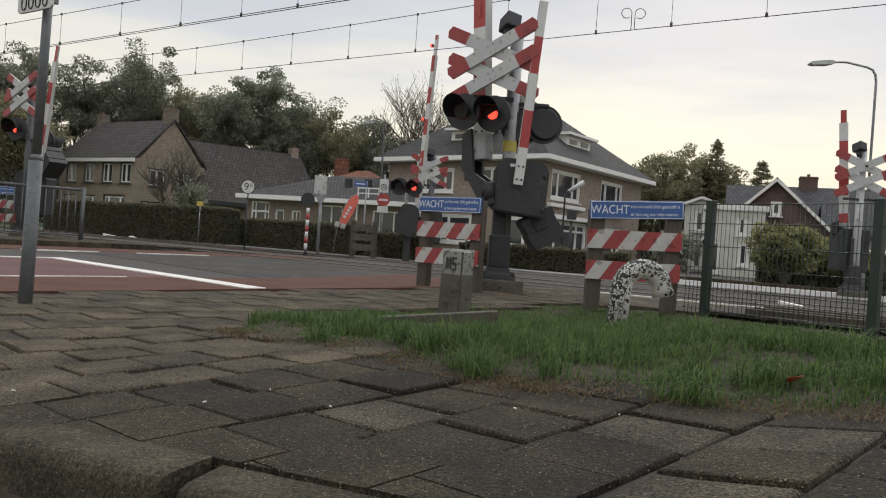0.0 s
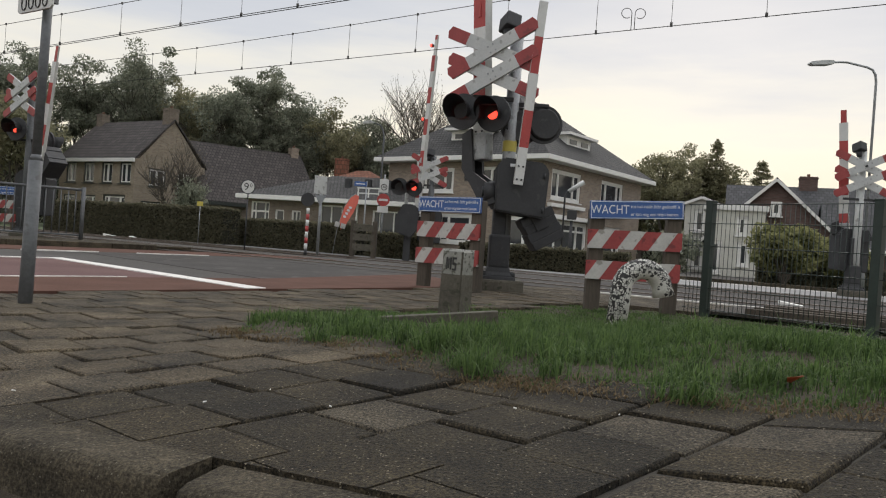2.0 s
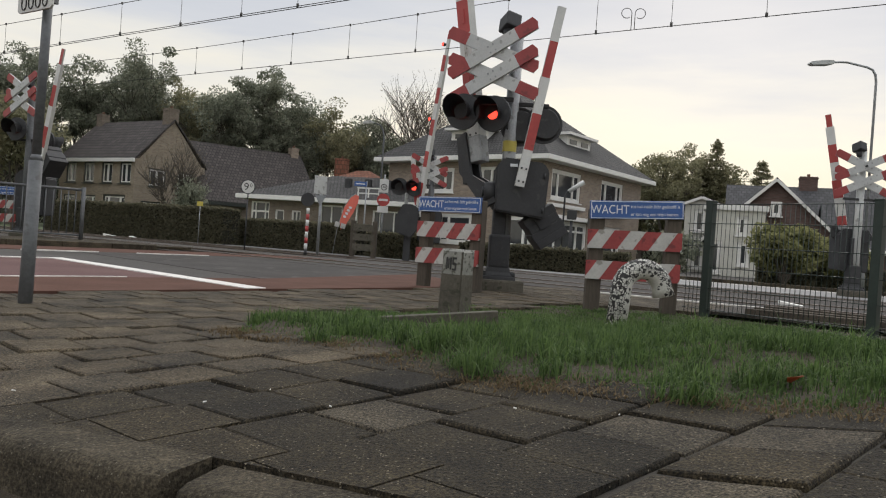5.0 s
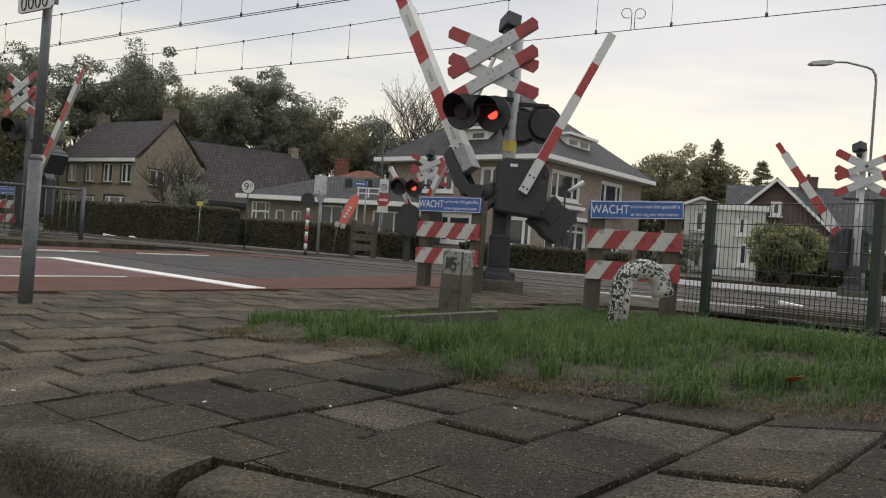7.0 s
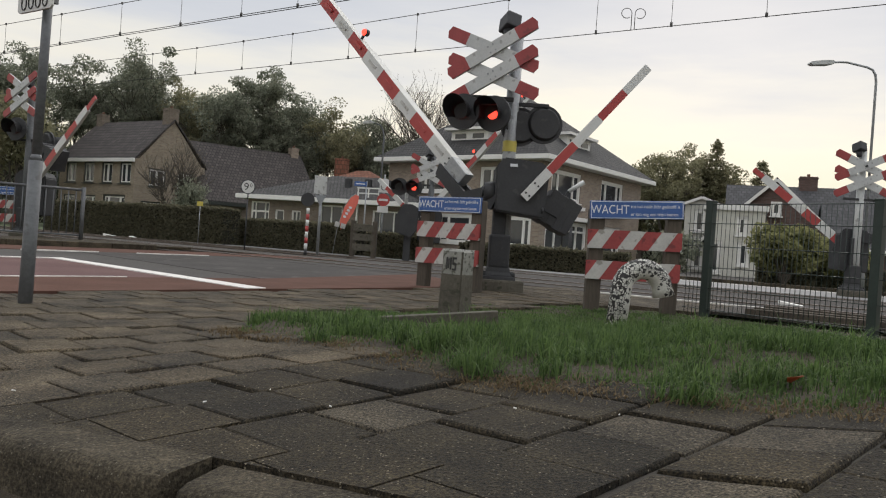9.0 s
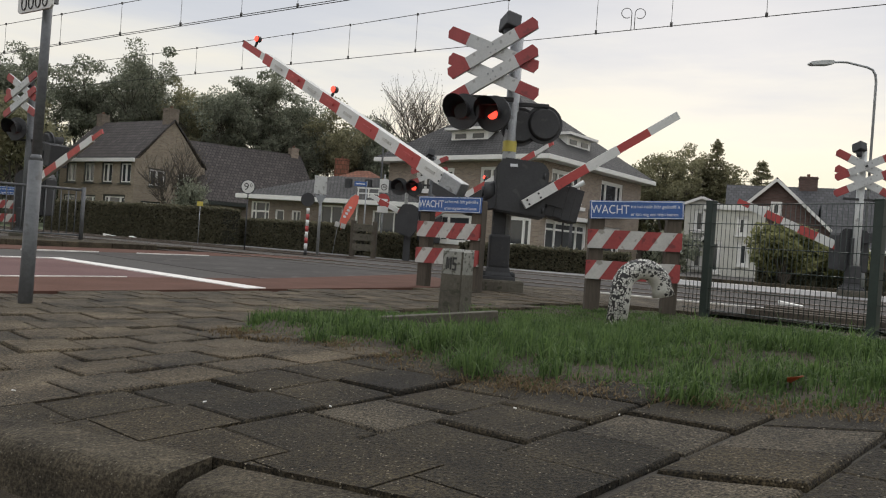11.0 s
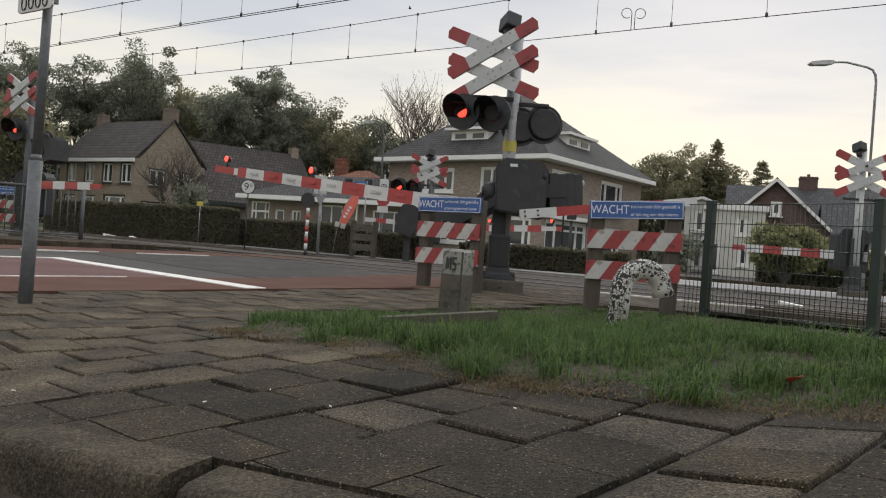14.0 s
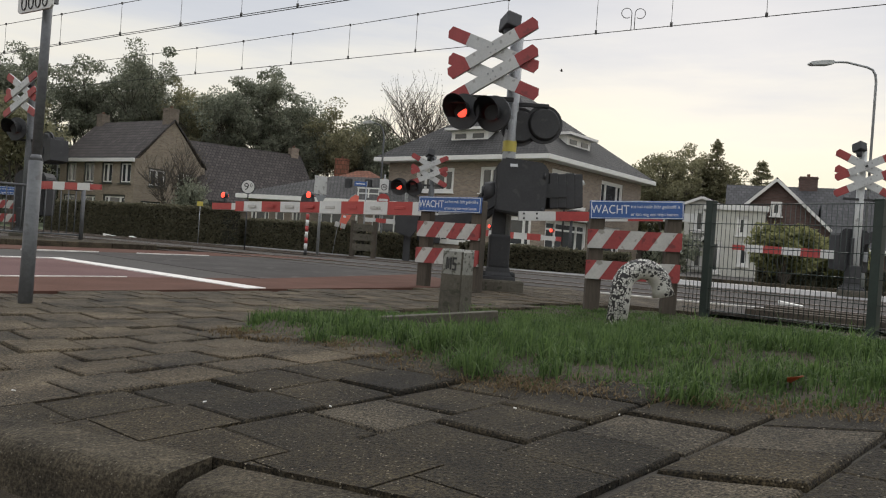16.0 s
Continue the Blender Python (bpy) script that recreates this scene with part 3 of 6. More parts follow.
def kerb_near():
    k = thing("kerb", "weathered concrete kerb with a broken joint", "", kind="structure")
    ang = math.degrees(math.atan2(KERB_DIR.y, KERB_DIR.x))
    for s0, s1, dz, turn in ((-5.2, -4.2, 0, 0), (-4.19, -3.2, 0, 0), (-3.19, -2.2, 0, 0), (-2.19, -0.98, 0, 0.0), (-0.97, 0.205, 0, 0), (0.235, 1.22, -0.012, -2.5), (1.24, 2.2, -0.01, 0)):
        bm = bmesh.new()
        L = s1 - s0
        prof = [(0.0, -0.02), (0.0, 0.235), (0.100, 0.234), (0.120, 0.229), (0.133, 0.218), (0.139, 0.200), (0.150, -0.02)]
        n = max(2, int(L / 0.05))
        rings = []
        for i in range(n + 1):
            s = s0 + L * i / n
            chip = 0.0
            if abs(s - 0.205) < 0.12 and s <= 0.21:
                chip = 0.016 * (1 - abs(s - 0.205) / 0.12)
            if s > 0.23 and s < 0.31:
                chip = 0.012 * (1 - (s - 0.235) / 0.08)
            ring = []
            for q, (o, z) in enumerate(prof):
                w = 0.003 * noise.noise(Vector((s * 9, o * 30, z * 20)))
                p = KERB_AT + KERB_DIR * (s - chip * 0.9 * (1 if s < 0.22 else -1) * (q in (2, 3, 4, 5))) + KERB_OUT * (o + w - chip * (q >= 3))
                ring.append(bm.verts.new((p.x, p.y, lie(p.x, p.y) - 0.232 + z + w + dz - chip * (q in (2, 3)) * 0.6)))
            rings.append(ring)
        for a, b in zip(rings, rings[1:]):
            for i in range(len(prof) - 1):
                f = bm.faces.new((a[i], a[i + 1], b[i + 1], b[i]))
                f.smooth = 1 < i < 5
        bm.faces.new(rings[0]), bm.faces.new(rings[-1][::-1])
        part("kerb_stone", bm, KERB, k)
    # wet earth and leaf scraps washed up in the gutter
    v, f = [], []
    n, m = 60, 10
    for i in range(n + 1):
        s = -2.6 + 2.75 * i / n
        high = 0.045 * (1 - smooth01(-0.75, 0.1, s)) * (0.75 + 0.5 * noise.noise(Vector((s * 5, 0, 2))))
        for j in range(m + 1):
            p = KERB_AT + KERB_DIR * s + KERB_OUT * (0.135 + 0.26 * j / m)
            v.append((p.x, p.y, -0.104 + high * (1 - (j / m) ** 1.5) + 0.012 * noise.noise(Vector((p.x * 26, p.y * 26, 0))) * (1 - j / m)))
    for i in range(n):
        for j in range(m):
            q = i * (m + 1) + j
            f.append((q, q + 1, q + m + 2, q + m + 1))
    tagged(new("gutter_soil", raw("gutter_soil", v, f, EARTH)), "wet brown earth washed against the kerb", "soil", kind="stuff")


GRASS_EDGE = [(-0.98, 3.72), (-0.92, 3.58), (-0.70, 3.42), (-0.52, 3.30), (-0.30, 3.05), (-0.10, 2.80), (0.06, 2.52), (0.22, 2.38), (0.39, 2.26), (0.60, 2.18), (0.83, 2.09), (1.11, 1.84), (1.45, 1.62), (2.2, 1.4), (3.2, 1.5),
              (5.3, 3.4), (4.72, 5.0), (3.72, 6.45), (2.85, 7.7), (2.4, 8.0), (1.4, 8.2), (0.9, 7.6), (0.3, 6.7), (-0.2, 6.1), (-0.75, 5.4), (-1.05, 4.5)]


def pavement():
    """Half-bond rows of concrete tiles, each tipped a little."""
    LONG = 0.26
    pav = thing("pavement", "weathered grey concrete paving tiles laid in half bond", "", kind="structure")
    bm = bmesh.new()
    # bed under the tiles
    for i in range(36):
        for j in range(36):
            x, y = -5.5 + i * 0.2, 1.0 + j * 0.2
            vs = [bm.verts.new((a, b, lie(a, b) - 0.017)) for a, b in ((x, y), (x + 0.2, y), (x + 0.2, y + 0.2), (x, y + 0.2))]
            c = Vector((x + 0.1, y + 0.1))
            if (c - KERB_AT).dot(KERB_OUT) < 0.0 and (c - ROAD_AT).dot(ROAD_OUT) < -0.15 and not inside(GRASS_EDGE, c.x, c.y):
                bm.faces.new(vs)
    bmesh.ops.remove_doubles(bm, verts=bm.verts, dist=0.001)
    bmesh.ops.delete(bm, geom=[v for v in bm.verts if not v.link_faces], context="VERTS")
    part("tile_bed", bm, BED, pav)
    th = radians(46.2)
    a, n = Vector((math.cos(th), math.sin(th))), Vector((-math.sin(th), math.cos(th)))
    shapes = []
    rnd = random.Random(4)
    for material in (TILE, WARM_TILE, PALE_TILE):
        for k in range(4):
            t = bmesh.new()
            ring = []
            for z, cut in ((-0.05, 0.0055), (-0.010, 0.0055), (-0.003, 0.008), (0.0, 0.013)):
                ring.append([t.verts.new((sx * (LONG / 2 - cut - 0.002) + rnd.uniform(-0.0015, 0.0015), sy * (0.15 - cut) + rnd.uniform(-0.0015, 0.0015), z)) for sx, sy in ((-1, -1), (1, -1), (1, 1), (-1, 1))])
            for lo, hi in zip(ring, ring[1:]):
                for i in range(4):
                    t.faces.new((lo[i - 1], lo[i], hi[i], hi[i - 1]))
            t.faces.new(ring[-1])
            shapes.append(finish("tile", t, material))
    # where each row's joints begin, and the few replaced paler tiles (row, distance along it)
    begin = {0: 0.10, 1: 0.25, 2: 0.09, 3: 0.185, 4: 0.255}
    pale = ((3, 1.345), (0, 1.765), (0, 1.24), (1, 1.66), (5, 0.60))
    for row in range(-12, 34):
        off = 0.731 + 0.3 * (row - 0.5)
        for c in range(-30, 50):
            s = begin.get(row, 0.10 if row % 2 == 0 else 0.23) + LONG * (c + 0.5)
            p = a * s + n * off
            if p.y < 1.0 or p.x < -5.4 or (p - KERB_AT).dot(KERB_OUT) > 0.205 or (p - ROAD_AT).dot(ROAD_OUT) > -0.12 or p.x > 1.9:
                continue
            if inside(GRASS_EDGE, p.x, p.y) and all(inside(GRASS_EDGE, p.x + dx, p.y + dy) for dx, dy in ((0.1, 0), (-0.1, 0), (0, 0.1), (0, -0.1))):
                continue
            if (p - KERB_AT).dot(KERB_OUT) > -0.21:
                # cut to the kerb
                t = bmesh.new()
                bmesh.ops.create_cube(t, size=1.0, matrix=Matrix.Translation((p.x, p.y, 0)) @ Matrix.Rotation(th, 4, "Z") @ Matrix.Translation((0, 0, -0.025)) @ Matrix.Diagonal((LONG - 0.007, 0.292, 0.05, 1)))
                q = KERB_AT - KERB_OUT * 0.006
                bmesh.ops.bisect_plane(t, geom=t.verts[:] + t.edges[:] + t.faces[:], plane_co=(q.x, q.y, 0), plane_no=(KERB_OUT.x, KERB_OUT.y, 0), clear_outer=True)
                if len(t.verts) < 4:
                    t.free()
                    continue
                bmesh.ops.holes_fill(t, edges=[e for e in t.edges if e.is_boundary])
                for v in t.verts:
                    v.co.z += lie(v.co.x, v.co.y)
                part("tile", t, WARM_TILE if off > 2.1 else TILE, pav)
                continue
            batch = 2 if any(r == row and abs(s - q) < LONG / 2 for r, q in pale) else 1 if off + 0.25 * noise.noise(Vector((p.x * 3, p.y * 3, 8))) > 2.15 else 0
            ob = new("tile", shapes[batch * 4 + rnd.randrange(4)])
            ob.parent = pav
            zc = lie(p.x, p.y)
            gx, gy = (lie(p.x + 0.1, p.y) - zc) / 0.1, (lie(p.x, p.y + 0.1) - zc) / 0.1
            up = Vector((-gx + rnd.uniform(-0.016, 0.016), -gy + rnd.uniform(-0.016, 0.016), 1)).normalized()
            x_ax = Vector((a.x, a.y, 0))
            x_ax = (x_ax - up * x_ax.dot(up)).normalized()
            y_ax = up.cross(x_ax)
            m = Matrix((x_ax, y_ax, up)).transposed().to_4x4()
            m.translation = (p.x + rnd.uniform(-0.003, 0.003), p.y + rnd.uniform(-0.003, 0.003), zc + rnd.uniform(-0.008, 0.004))
            ob.matrix_basis = m @ Matrix.Rotation(rnd.choice((0, 1)) * math.pi + rnd.uniform(-0.010, 0.010), 4, "Z")


def soil(x, y):
    """Top of the lumpy earth under the grass."""
    e = min((Vector((x, y)) - Vector(p)).length for p in GRASS_EDGE[:14])
    k = min(1.0, e / 0.45)
    k *= 1 - smooth01(3.6, 6.0, y)
    return lie(x, y) - 0.012 - 0.02 * smooth01(4.5, 6.5, y) + k * (0.018 + 0.035 * noise.noise(Vector((x * 1.7, y * 1.7, 5.0))) + 0.012 * noise.noise(Vector((x * 6, y * 6, 1.0))))


def verge():
    v, f, ids = [], [], {}
    step = 0.09

    def at(i, j):
        if (i, j) not in ids:
            x, y = -1.3 + i * step, 1.3 + j * step
            ids[(i, j)] = len(v)
            v.append((x, y, soil(x, y) if inside(GRASS_EDGE, x, y) else lie(x, y) - 0.03))
        return ids[(i, j)]
    for i in range(86):
        for j in range(80):
            x, y = -1.3 + (i + 0.5) * step, 1.3 + (j + 0.5) * step
            if any(inside(GRASS_EDGE, x + dx, y + dy) for dx, dy in ((0, 0), (0.09, 0), (-0.09, 0), (0, 0.09), (0, -0.09))):
                f.append((at(i, j), at(i + 1, j), at(i + 1, j + 1), at(i, j + 1)))
    me = raw("verge", v, f, EARTH)
    for p in me.polygons:
        p.use_smooth = True
    tagged(new("verge", me), "lumpy bare earth of the grass verge", kind="structure")


def grass():
    """Separate blades in tufts over the verge, dry at its edge."""
    rnd = np.random.RandomState(5)

    def rim(x, y):
        best = 9.0
        for a, b in zip(GRASS_EDGE[:13], GRASS_EDGE[1:14]):
            dx, dy = b[0] - a[0], b[1] - a[1]
            q = max(0.0, min(1.0, ((x - a[0]) * dx + (y - a[1]) * dy) / (dx * dx + dy * dy)))
            best = min(best, math.hypot(x - a[0] - q * dx, y - a[1] - q * dy))
        return best
    for name, material, count, label in (("grass", GRASS_LEAF, 84000, "uneven unmown green grass on the verge"), ("grass_tufts", GRASS_LEAF, 14000, "long curved tufts of grass on the verge"), ("dry_grass", DRY_LEAF, 5200, "dead brown grass along the edge of the tiles")):
        v, f = [], []
        made = 0
        tufts = []
        while name == "grass_tufts" and len(tufts) < 170:
            x, y = rnd.uniform(-0.9, 5.0), 2.1 + 5.5 * rnd.uniform(0, 1) ** 1.3
            if inside(GRASS_EDGE, x, y) and abs(x) < y * 0.62:
                tufts.append((x, y, rnd.uniform(0.5, 1.35)))
        while made < count:
            if name == "grass":
                x, y = rnd.uniform(-1.1, 6.2), 1.5 + 7.0 * rnd.uniform(0, 1) ** 1.35
            elif name == "grass_tufts":
                tx, ty, tall = tufts[rnd.randint(0, len(tufts))]
                x, y = tx + rnd.normal(0, 0.035), ty + rnd.normal(0, 0.035)
            else:
                k = rnd.randint(0, 12)
                (x0, y0), (x1, y1) = GRASS_EDGE[k], GRASS_EDGE[k + 1]
                q = rnd.uniform(0, 1)
                x, y = x0 + (x1 - x0) * q + rnd.normal(0, 0.07), y0 + (y1 - y0) * q + rnd.normal(0, 0.07) + 0.07
            if name == "grass" and not inside(GRASS_EDGE, x, y):
                continue
            if name == "grass" and abs(x) > y * 0.64 + 0.3:
                continue
            patch = noise.noise(Vector((x * 2.1, y * 2.1, 3.0))) * 0.5 + noise.noise(Vector((x * 6.0, y * 6.0, 9.0))) * 0.35
            edge = 1.0
            if name == "grass":
                e = rim(x, y) + 0.09 * noise.noise(Vector((x * 7.0, y * 7.0, 4.0)))
                edge = max(0.0, min(1.0, 0.12 + e * 2.4))
                if rnd.uniform() > 0.36 + patch * 1.3 + edge * 0.5:
                    continue
            h = (0.042 + 0.11 * max(-0.28, patch) + abs(rnd.normal(0, 0.021))) * edge * (1.0 if name == "grass" else 0.6)
            h = max(0.02, h * (1 - 0.6 * smooth01(4.0, 6.0, y)))
            if 3.7 < y < 4.5 and abs(x - 0.12) < 0.42:
                h *= 0.45
            if name == "grass_tufts" and not (3.7 < y < 4.5 and abs(x - 0.12) < 0.42):
                h = tall * rnd.uniform(0.08, 0.15) * (1 - 0.6 * smooth01(4.0, 6.0, y))
            wd = rnd.uniform(0.0008, 0.0021) * (1 + y * 0.2)
            az, lean = rnd.uniform(0, 6.283), abs(rnd.normal(0, 0.85)) + {"grass": 0.0, "grass_tufts": 0.25}.get(name, 0.7)
            dx, dy = math.cos(az), math.sin(az)
            sx, sy = -dy * wd, dx * wd
            z = (soil(x, y) if inside(GRASS_EDGE, x, y) else lie(x, y)) - 0.008
            b = len(v)
            for q, k in ((0.0, 1.0), (0.55, 0.8)):
                o = math.sin(lean * q) * h * q
                zz = z + h * q * math.cos(lean * q)
                v.append((x + dx * o - sx * k, y + dy * o - sy * k, zz))
                v.append((x + dx * o + sx * k, y + dy * o + sy * k, zz))
            o = math.sin(lean * 1.3) * h
            v.append((x + dx * o, y + dy * o, z + h * max(0.25, math.cos(lean * 1.3))))
            f += [(b, b + 1, b + 3, b + 2), (b + 2, b + 3, b + 4)]
            made += 1
        tagged(new(name, raw(name, v, f, material)), label, "grass", kind="stuff")


ground()
roads()
kerb_near()
verge()
grass()


# ---- the crossing signals and their booms ----
MOVES = []          # (moving part, rows)
ON_LEFT = [(0.1, 0.47), (0.8, 1.17), (1.5, 1.85), (2.15, 2.45), (2.78, 3.12), (3.4, 3.75), (3.97, 4.33), (4.65, 5.0), (5.3, 5.62), (5.93, 6.25), (6.58, 6.9), (7.22, 7.6), (7.87, 8.22), (8.5, 8.85), (9.15, 9.5), (9.8, 10.13), (10.5, 10.85),
           (11.15, 11.62), (11.92, 12.3), (12.47, 12.85), (13.13, 13.53), (13.78, 14.1), (14.4, 14.84), (15.1, 15.46), (15.8, 16.1)]
ON_RIGHT = [(-1, 0.15)] + [(a[1], b[0]) for a, b in zip(ON_LEFT, ON_LEFT[1:])]
ON_RIGHT = [(a, b + (0.06 if b in (8.5, 15.1) else 0)) for a, b in ON_RIGHT]


def flap_rows(spans, at):
    """An added dark flap that blinks the ever-glowing lens; folded up while lit."""
    rows, up, down = [], pose(*at, -84), pose(*at, 0)
    lit = lambda t: any(a <= t < b for a, b in spans)
    rows.append((0, up if lit(0) else down))
    for t, m in sorted([(a, up) for a, b in spans] + [(b, down) for a, b in spans], key=lambda r: r[0]):
        if t > 0.07 and t < SECONDS - 0.05:
            before = down if m is up else up
            rows += [(t - 0.034, before), (t, m)]
    rows.append((SECONDS, rows[-1][1]))
    return rows


def lamp_head(parent, at, yaw, spans=None, r=0.27, pitch=0.0):
    """A round black plate with a long hood, and a red lens deep in it."""
    m = pose(*at, pitch, 0, yaw)
    bm = bmesh.new()
    tube(bm, (0, 0.0, 0), (0, 0.03, 0), r, r, 40)
    tube(bm, (0, 0.03, 0), (0, 0.085, 0), r * 0.86, r * 0.74, 36)
    tube(bm, (0, -0.012, 0), (0, 0.0, 0), r * 1.0, r * 1.0, 40)
    head = part("lamp", bm, BLACK, parent, m=m)
    # hood: the upper three quarters of a funnel
    bm = bmesh.new()
    n = 26
    rows = []
    for rad, y, lip in ((r * 0.50, -0.012, 0), (r * 0.60, -0.12, 0), (r * 0.72, -0.33, 1)):
        rows.append([])
        for i in range(n + 1):
            a = radians(-38 + 256 * i / n)
            yy = y * (0.45 + 0.55 * max(0.0, math.sin(a) * 0.5 + 0.5)) if lip else y
            rows[-1].append(bm.verts.new((rad * math.cos(a), yy, rad * math.sin(a))))
    for p, q in zip(rows, rows[1:]):
        for i in range(n):
            bm.faces.new((p[i], p[i + 1], q[i + 1], q[i])).smooth = True
    bmesh.ops.solidify(bm, geom=bm.faces[:], thickness=0.006)
    part("hood", bm, BLACK, head)
    bm = bmesh.new()
    bmesh.ops.create_uvsphere(bm, u_segments=20, v_segments=10, radius=r * 0.31, matrix=Matrix.Diagonal((1, 0.25, 0.9, 1)))
    if spans:
        # crescent cut into the round lens in place of the hood's inner shade
        bmesh.ops.bisect_plane(bm, geom=bm.verts[:] + bm.edges[:] + bm.faces[:], plane_co=(-r * 0.03, 0, r * 0.05), plane_no=(-0.55, 0, 0.83), clear_outer=True)
    for f in bm.faces:
        f.smooth = True
    part("lens", bm, LAMP_RED if spans else LENS, head, "red signal lens", m=pose(0.0, -0.02, -r * 0.06))
    if spans:
        # no part of a real signal: added to switch the lens on and off
        bm = bmesh.new()
        tube(bm, (0, 0, -r * 0.41), (0, -0.006, -r * 0.41), r * 0.42, r * 0.42, 24)
        fl = part("flap", bm, BLACK, head, "added dark flap that blacks out the lens between flashes")
        MOVES.append((fl, flap_rows(spans, (0, -0.052, r * 0.41))))
    return head


def cross_pair(parent, at, yaw, s=1.0, lean=0.0):
    """Two crossbucks over one another, each of two bevelled blades."""
    for k, dz in enumerate((0.165, -0.165)):
        for j, a in enumerate((26, -26)):
            bm = bmesh.new()
            L, w, t = 0.635 * s, 0.076 * s, 0.012
            cut = 0.03 * s
            for x0, x1, mi in ((-L, -L * 0.55, 1), (-L * 0.55, L * 0.55, 0), (L * 0.55, L, 1)):
                o = [(x0, -w), (x1, -w), (x1, w), (x0, w)]
                if x0 == -L:
                    o = [(x0 + cut, -w), (x1, -w), (x1, w), (x0 + cut, w), (x0, 0)]
                if x1 == L:
                    o = [(x0, -w), (x1 - cut, -w), (x1, 0), (x1 - cut, w), (x0, w)]
                prism(bm, o, -t, t, mi)
            # folded edges stiffen the blade behind
            box(bm, L * 1.9, 0.03, 0.008, (0, 0.025, w - 0.004), mi=0)
            box(bm, L * 1.9, 0.03, 0.008, (0, 0.025, -w + 0.004), mi=0)
            for bx in (-0.035, 0.035):
                for bz in (-0.04, 0.04):
                    tube(bm, (bx, -t - 0.008, bz), (bx, -t, bz), 0.011, 0.011, 8, 2)
            m = pose(*at, 0, lean, yaw) @ pose(0, -0.03 * j, dz * s) @ pose(0, 0, 0, 0, a, 0)
            part("cross_blade", bm, [CROSS_WHITE, CROSS_RED, GALV], parent, "white blade with red ends", m=m)


def boom_arm(parent, pivot, heading, start, length, offset, angles, stripe=0.45, tall=0.18, deep=0.11, tip=0.62, first=1, lead=None, lights=(), reflectors=True, arm=True, group=""):
    """A striped boom of three narrowing sections that swings on its pivot; x runs along it."""
    bm = bmesh.new()
    s, k = start, first
    cuts = []
    while s < length - 0.01:
        e = min(length, s + (lead if lead and not cuts else stripe))
        cuts.append((s, e, k % 2))
        s, k = e, k + 1
    if lead:
        # the tip carries a short white band between two red ones
        s = cuts[-2][0]
        cuts[-2:] = [(s, s + 0.22, 1), (s + 0.22, s + 0.36, 0), (s + 0.36, length, 1)]
    prev = None
    for s0, s1, red in cuts:
        q = (s0 - start) / (length - start)
        hh = tall * (1.0 if q < 0.42 else 0.90 if q < 0.86 else tip) / 2
        dd = deep * (1.0 if q < 0.42 else 0.80 if q < 0.86 else tip * 0.7) / 2
        for s in (s0, s1):
            ring = [bm.verts.new((s, y, offset + z)) for y, z in ((-dd, -hh), (-dd, hh), (dd, hh), (dd, -hh))]
            if prev:
                for i in range(4):
                    f = bm.faces.new((prev[i - 1], prev[i], ring[i], ring[i - 1]))
                    f.material_index = 2 if i in (0, 2) else red
            else:
                bm.faces.new(ring).material_index = red
            prev = ring
    bm.faces.new(prev[::-1]).material_index = cuts[-1][2]
    bmesh.ops.remove_doubles(bm, verts=bm.verts, dist=0.0001)
    ob = part("boom", bm, [WHITE, RED, BOOM_SIDE], parent, "red and white banded boom", m=pose(*pivot, 0, -angles[0][1], heading))
    if reflectors:
        for s0, s1, red in cuts[:-2]:
            if s1 - s0 > stripe * 0.8:
                b2 = bmesh.new()
                for sd in (-1, 1):
                    box(b2, stripe * 0.42, 0.012, tall * 0.24, ((s0 + s1) / 2, sd * (deep / 2 + 0.004), offset + tall * 0.02), bevel=0.004)
                part("reflector", b2, RED if red else DULL_WHITE, ob)
    for s0 in lights:
        b2 = bmesh.new()
        tube(b2, (s0, 0, offset + tall * 0.3), (s0, 0, offset + tall * 0.5 + 0.05), 0.02, 0.02, 8, 1)
        tube(b2, (s0, 0.035, offset + tall * 0.5 + 0.10), (s0, -0.035, offset + tall * 0.5 + 0.10), 0.05, 0.05, 18, 1)
        tube(b2, (s0, -0.035, offset + tall * 0.5 + 0.10), (s0, -0.048, offset + tall * 0.5 + 0.10), 0.046, 0.038, 18, 0)
        tube(b2, (s0, 0.048, offset + tall * 0.5 + 0.10), (s0, 0.035, offset + tall * 0.5 + 0.10), 0.04, 0.05, 18, 0)
        part("boom_light", b2, [LAMP_RED, BLACK], ob, "small red light on the boom")
    else:
        for k in range(4):
            b2 = bmesh.new()
            c = (start + 0.06 + 0.16 * (k // 2), offset + tall * (0.25 if k % 2 else -0.25))
            tube(b2, (c[0], -deep / 2 - 0.008, c[1]), (c[0], deep / 2 + 0.008, c[1]), 0.013, 0.013, 8)
            part("bolt", b2, BLACK, ob)
    if arm:
        b2 = bmesh.new()
        for sd in (-1, 1):
            prism(b2, [(-0.16, -0.10), (0.05, -0.22), (start * 0.6, offset - tall * 1.3), (start + 0.20, offset - tall * 1.25), (start + 0.26, offset - tall * 0.5), (start * 0.5, offset - tall * 0.3), (0.12, 0.02), (-0.1, 0.1)], sd * (deep / 2 + 0.004), sd * (deep / 2 + 0.05))
        box(b2, start * 0.7, deep, 0.05, (start * 0.7, 0, offset - tall * 1.1))
        part("boom_crank", b2, BLACK, ob, "black crank plates of the boom")
        b2 = bmesh.new()
        box(b2, 0.34, deep + 0.03, tall * 1.12, (start + 0.03, 0.0, offset), bevel=0.015)
        part("boom_clamp", b2, GALV, ob, "grey steel boom clamp")
    MOVES.append((ob, [(t, pose(*pivot, 0, -a, heading)) for t, a in angles]))
    return ob


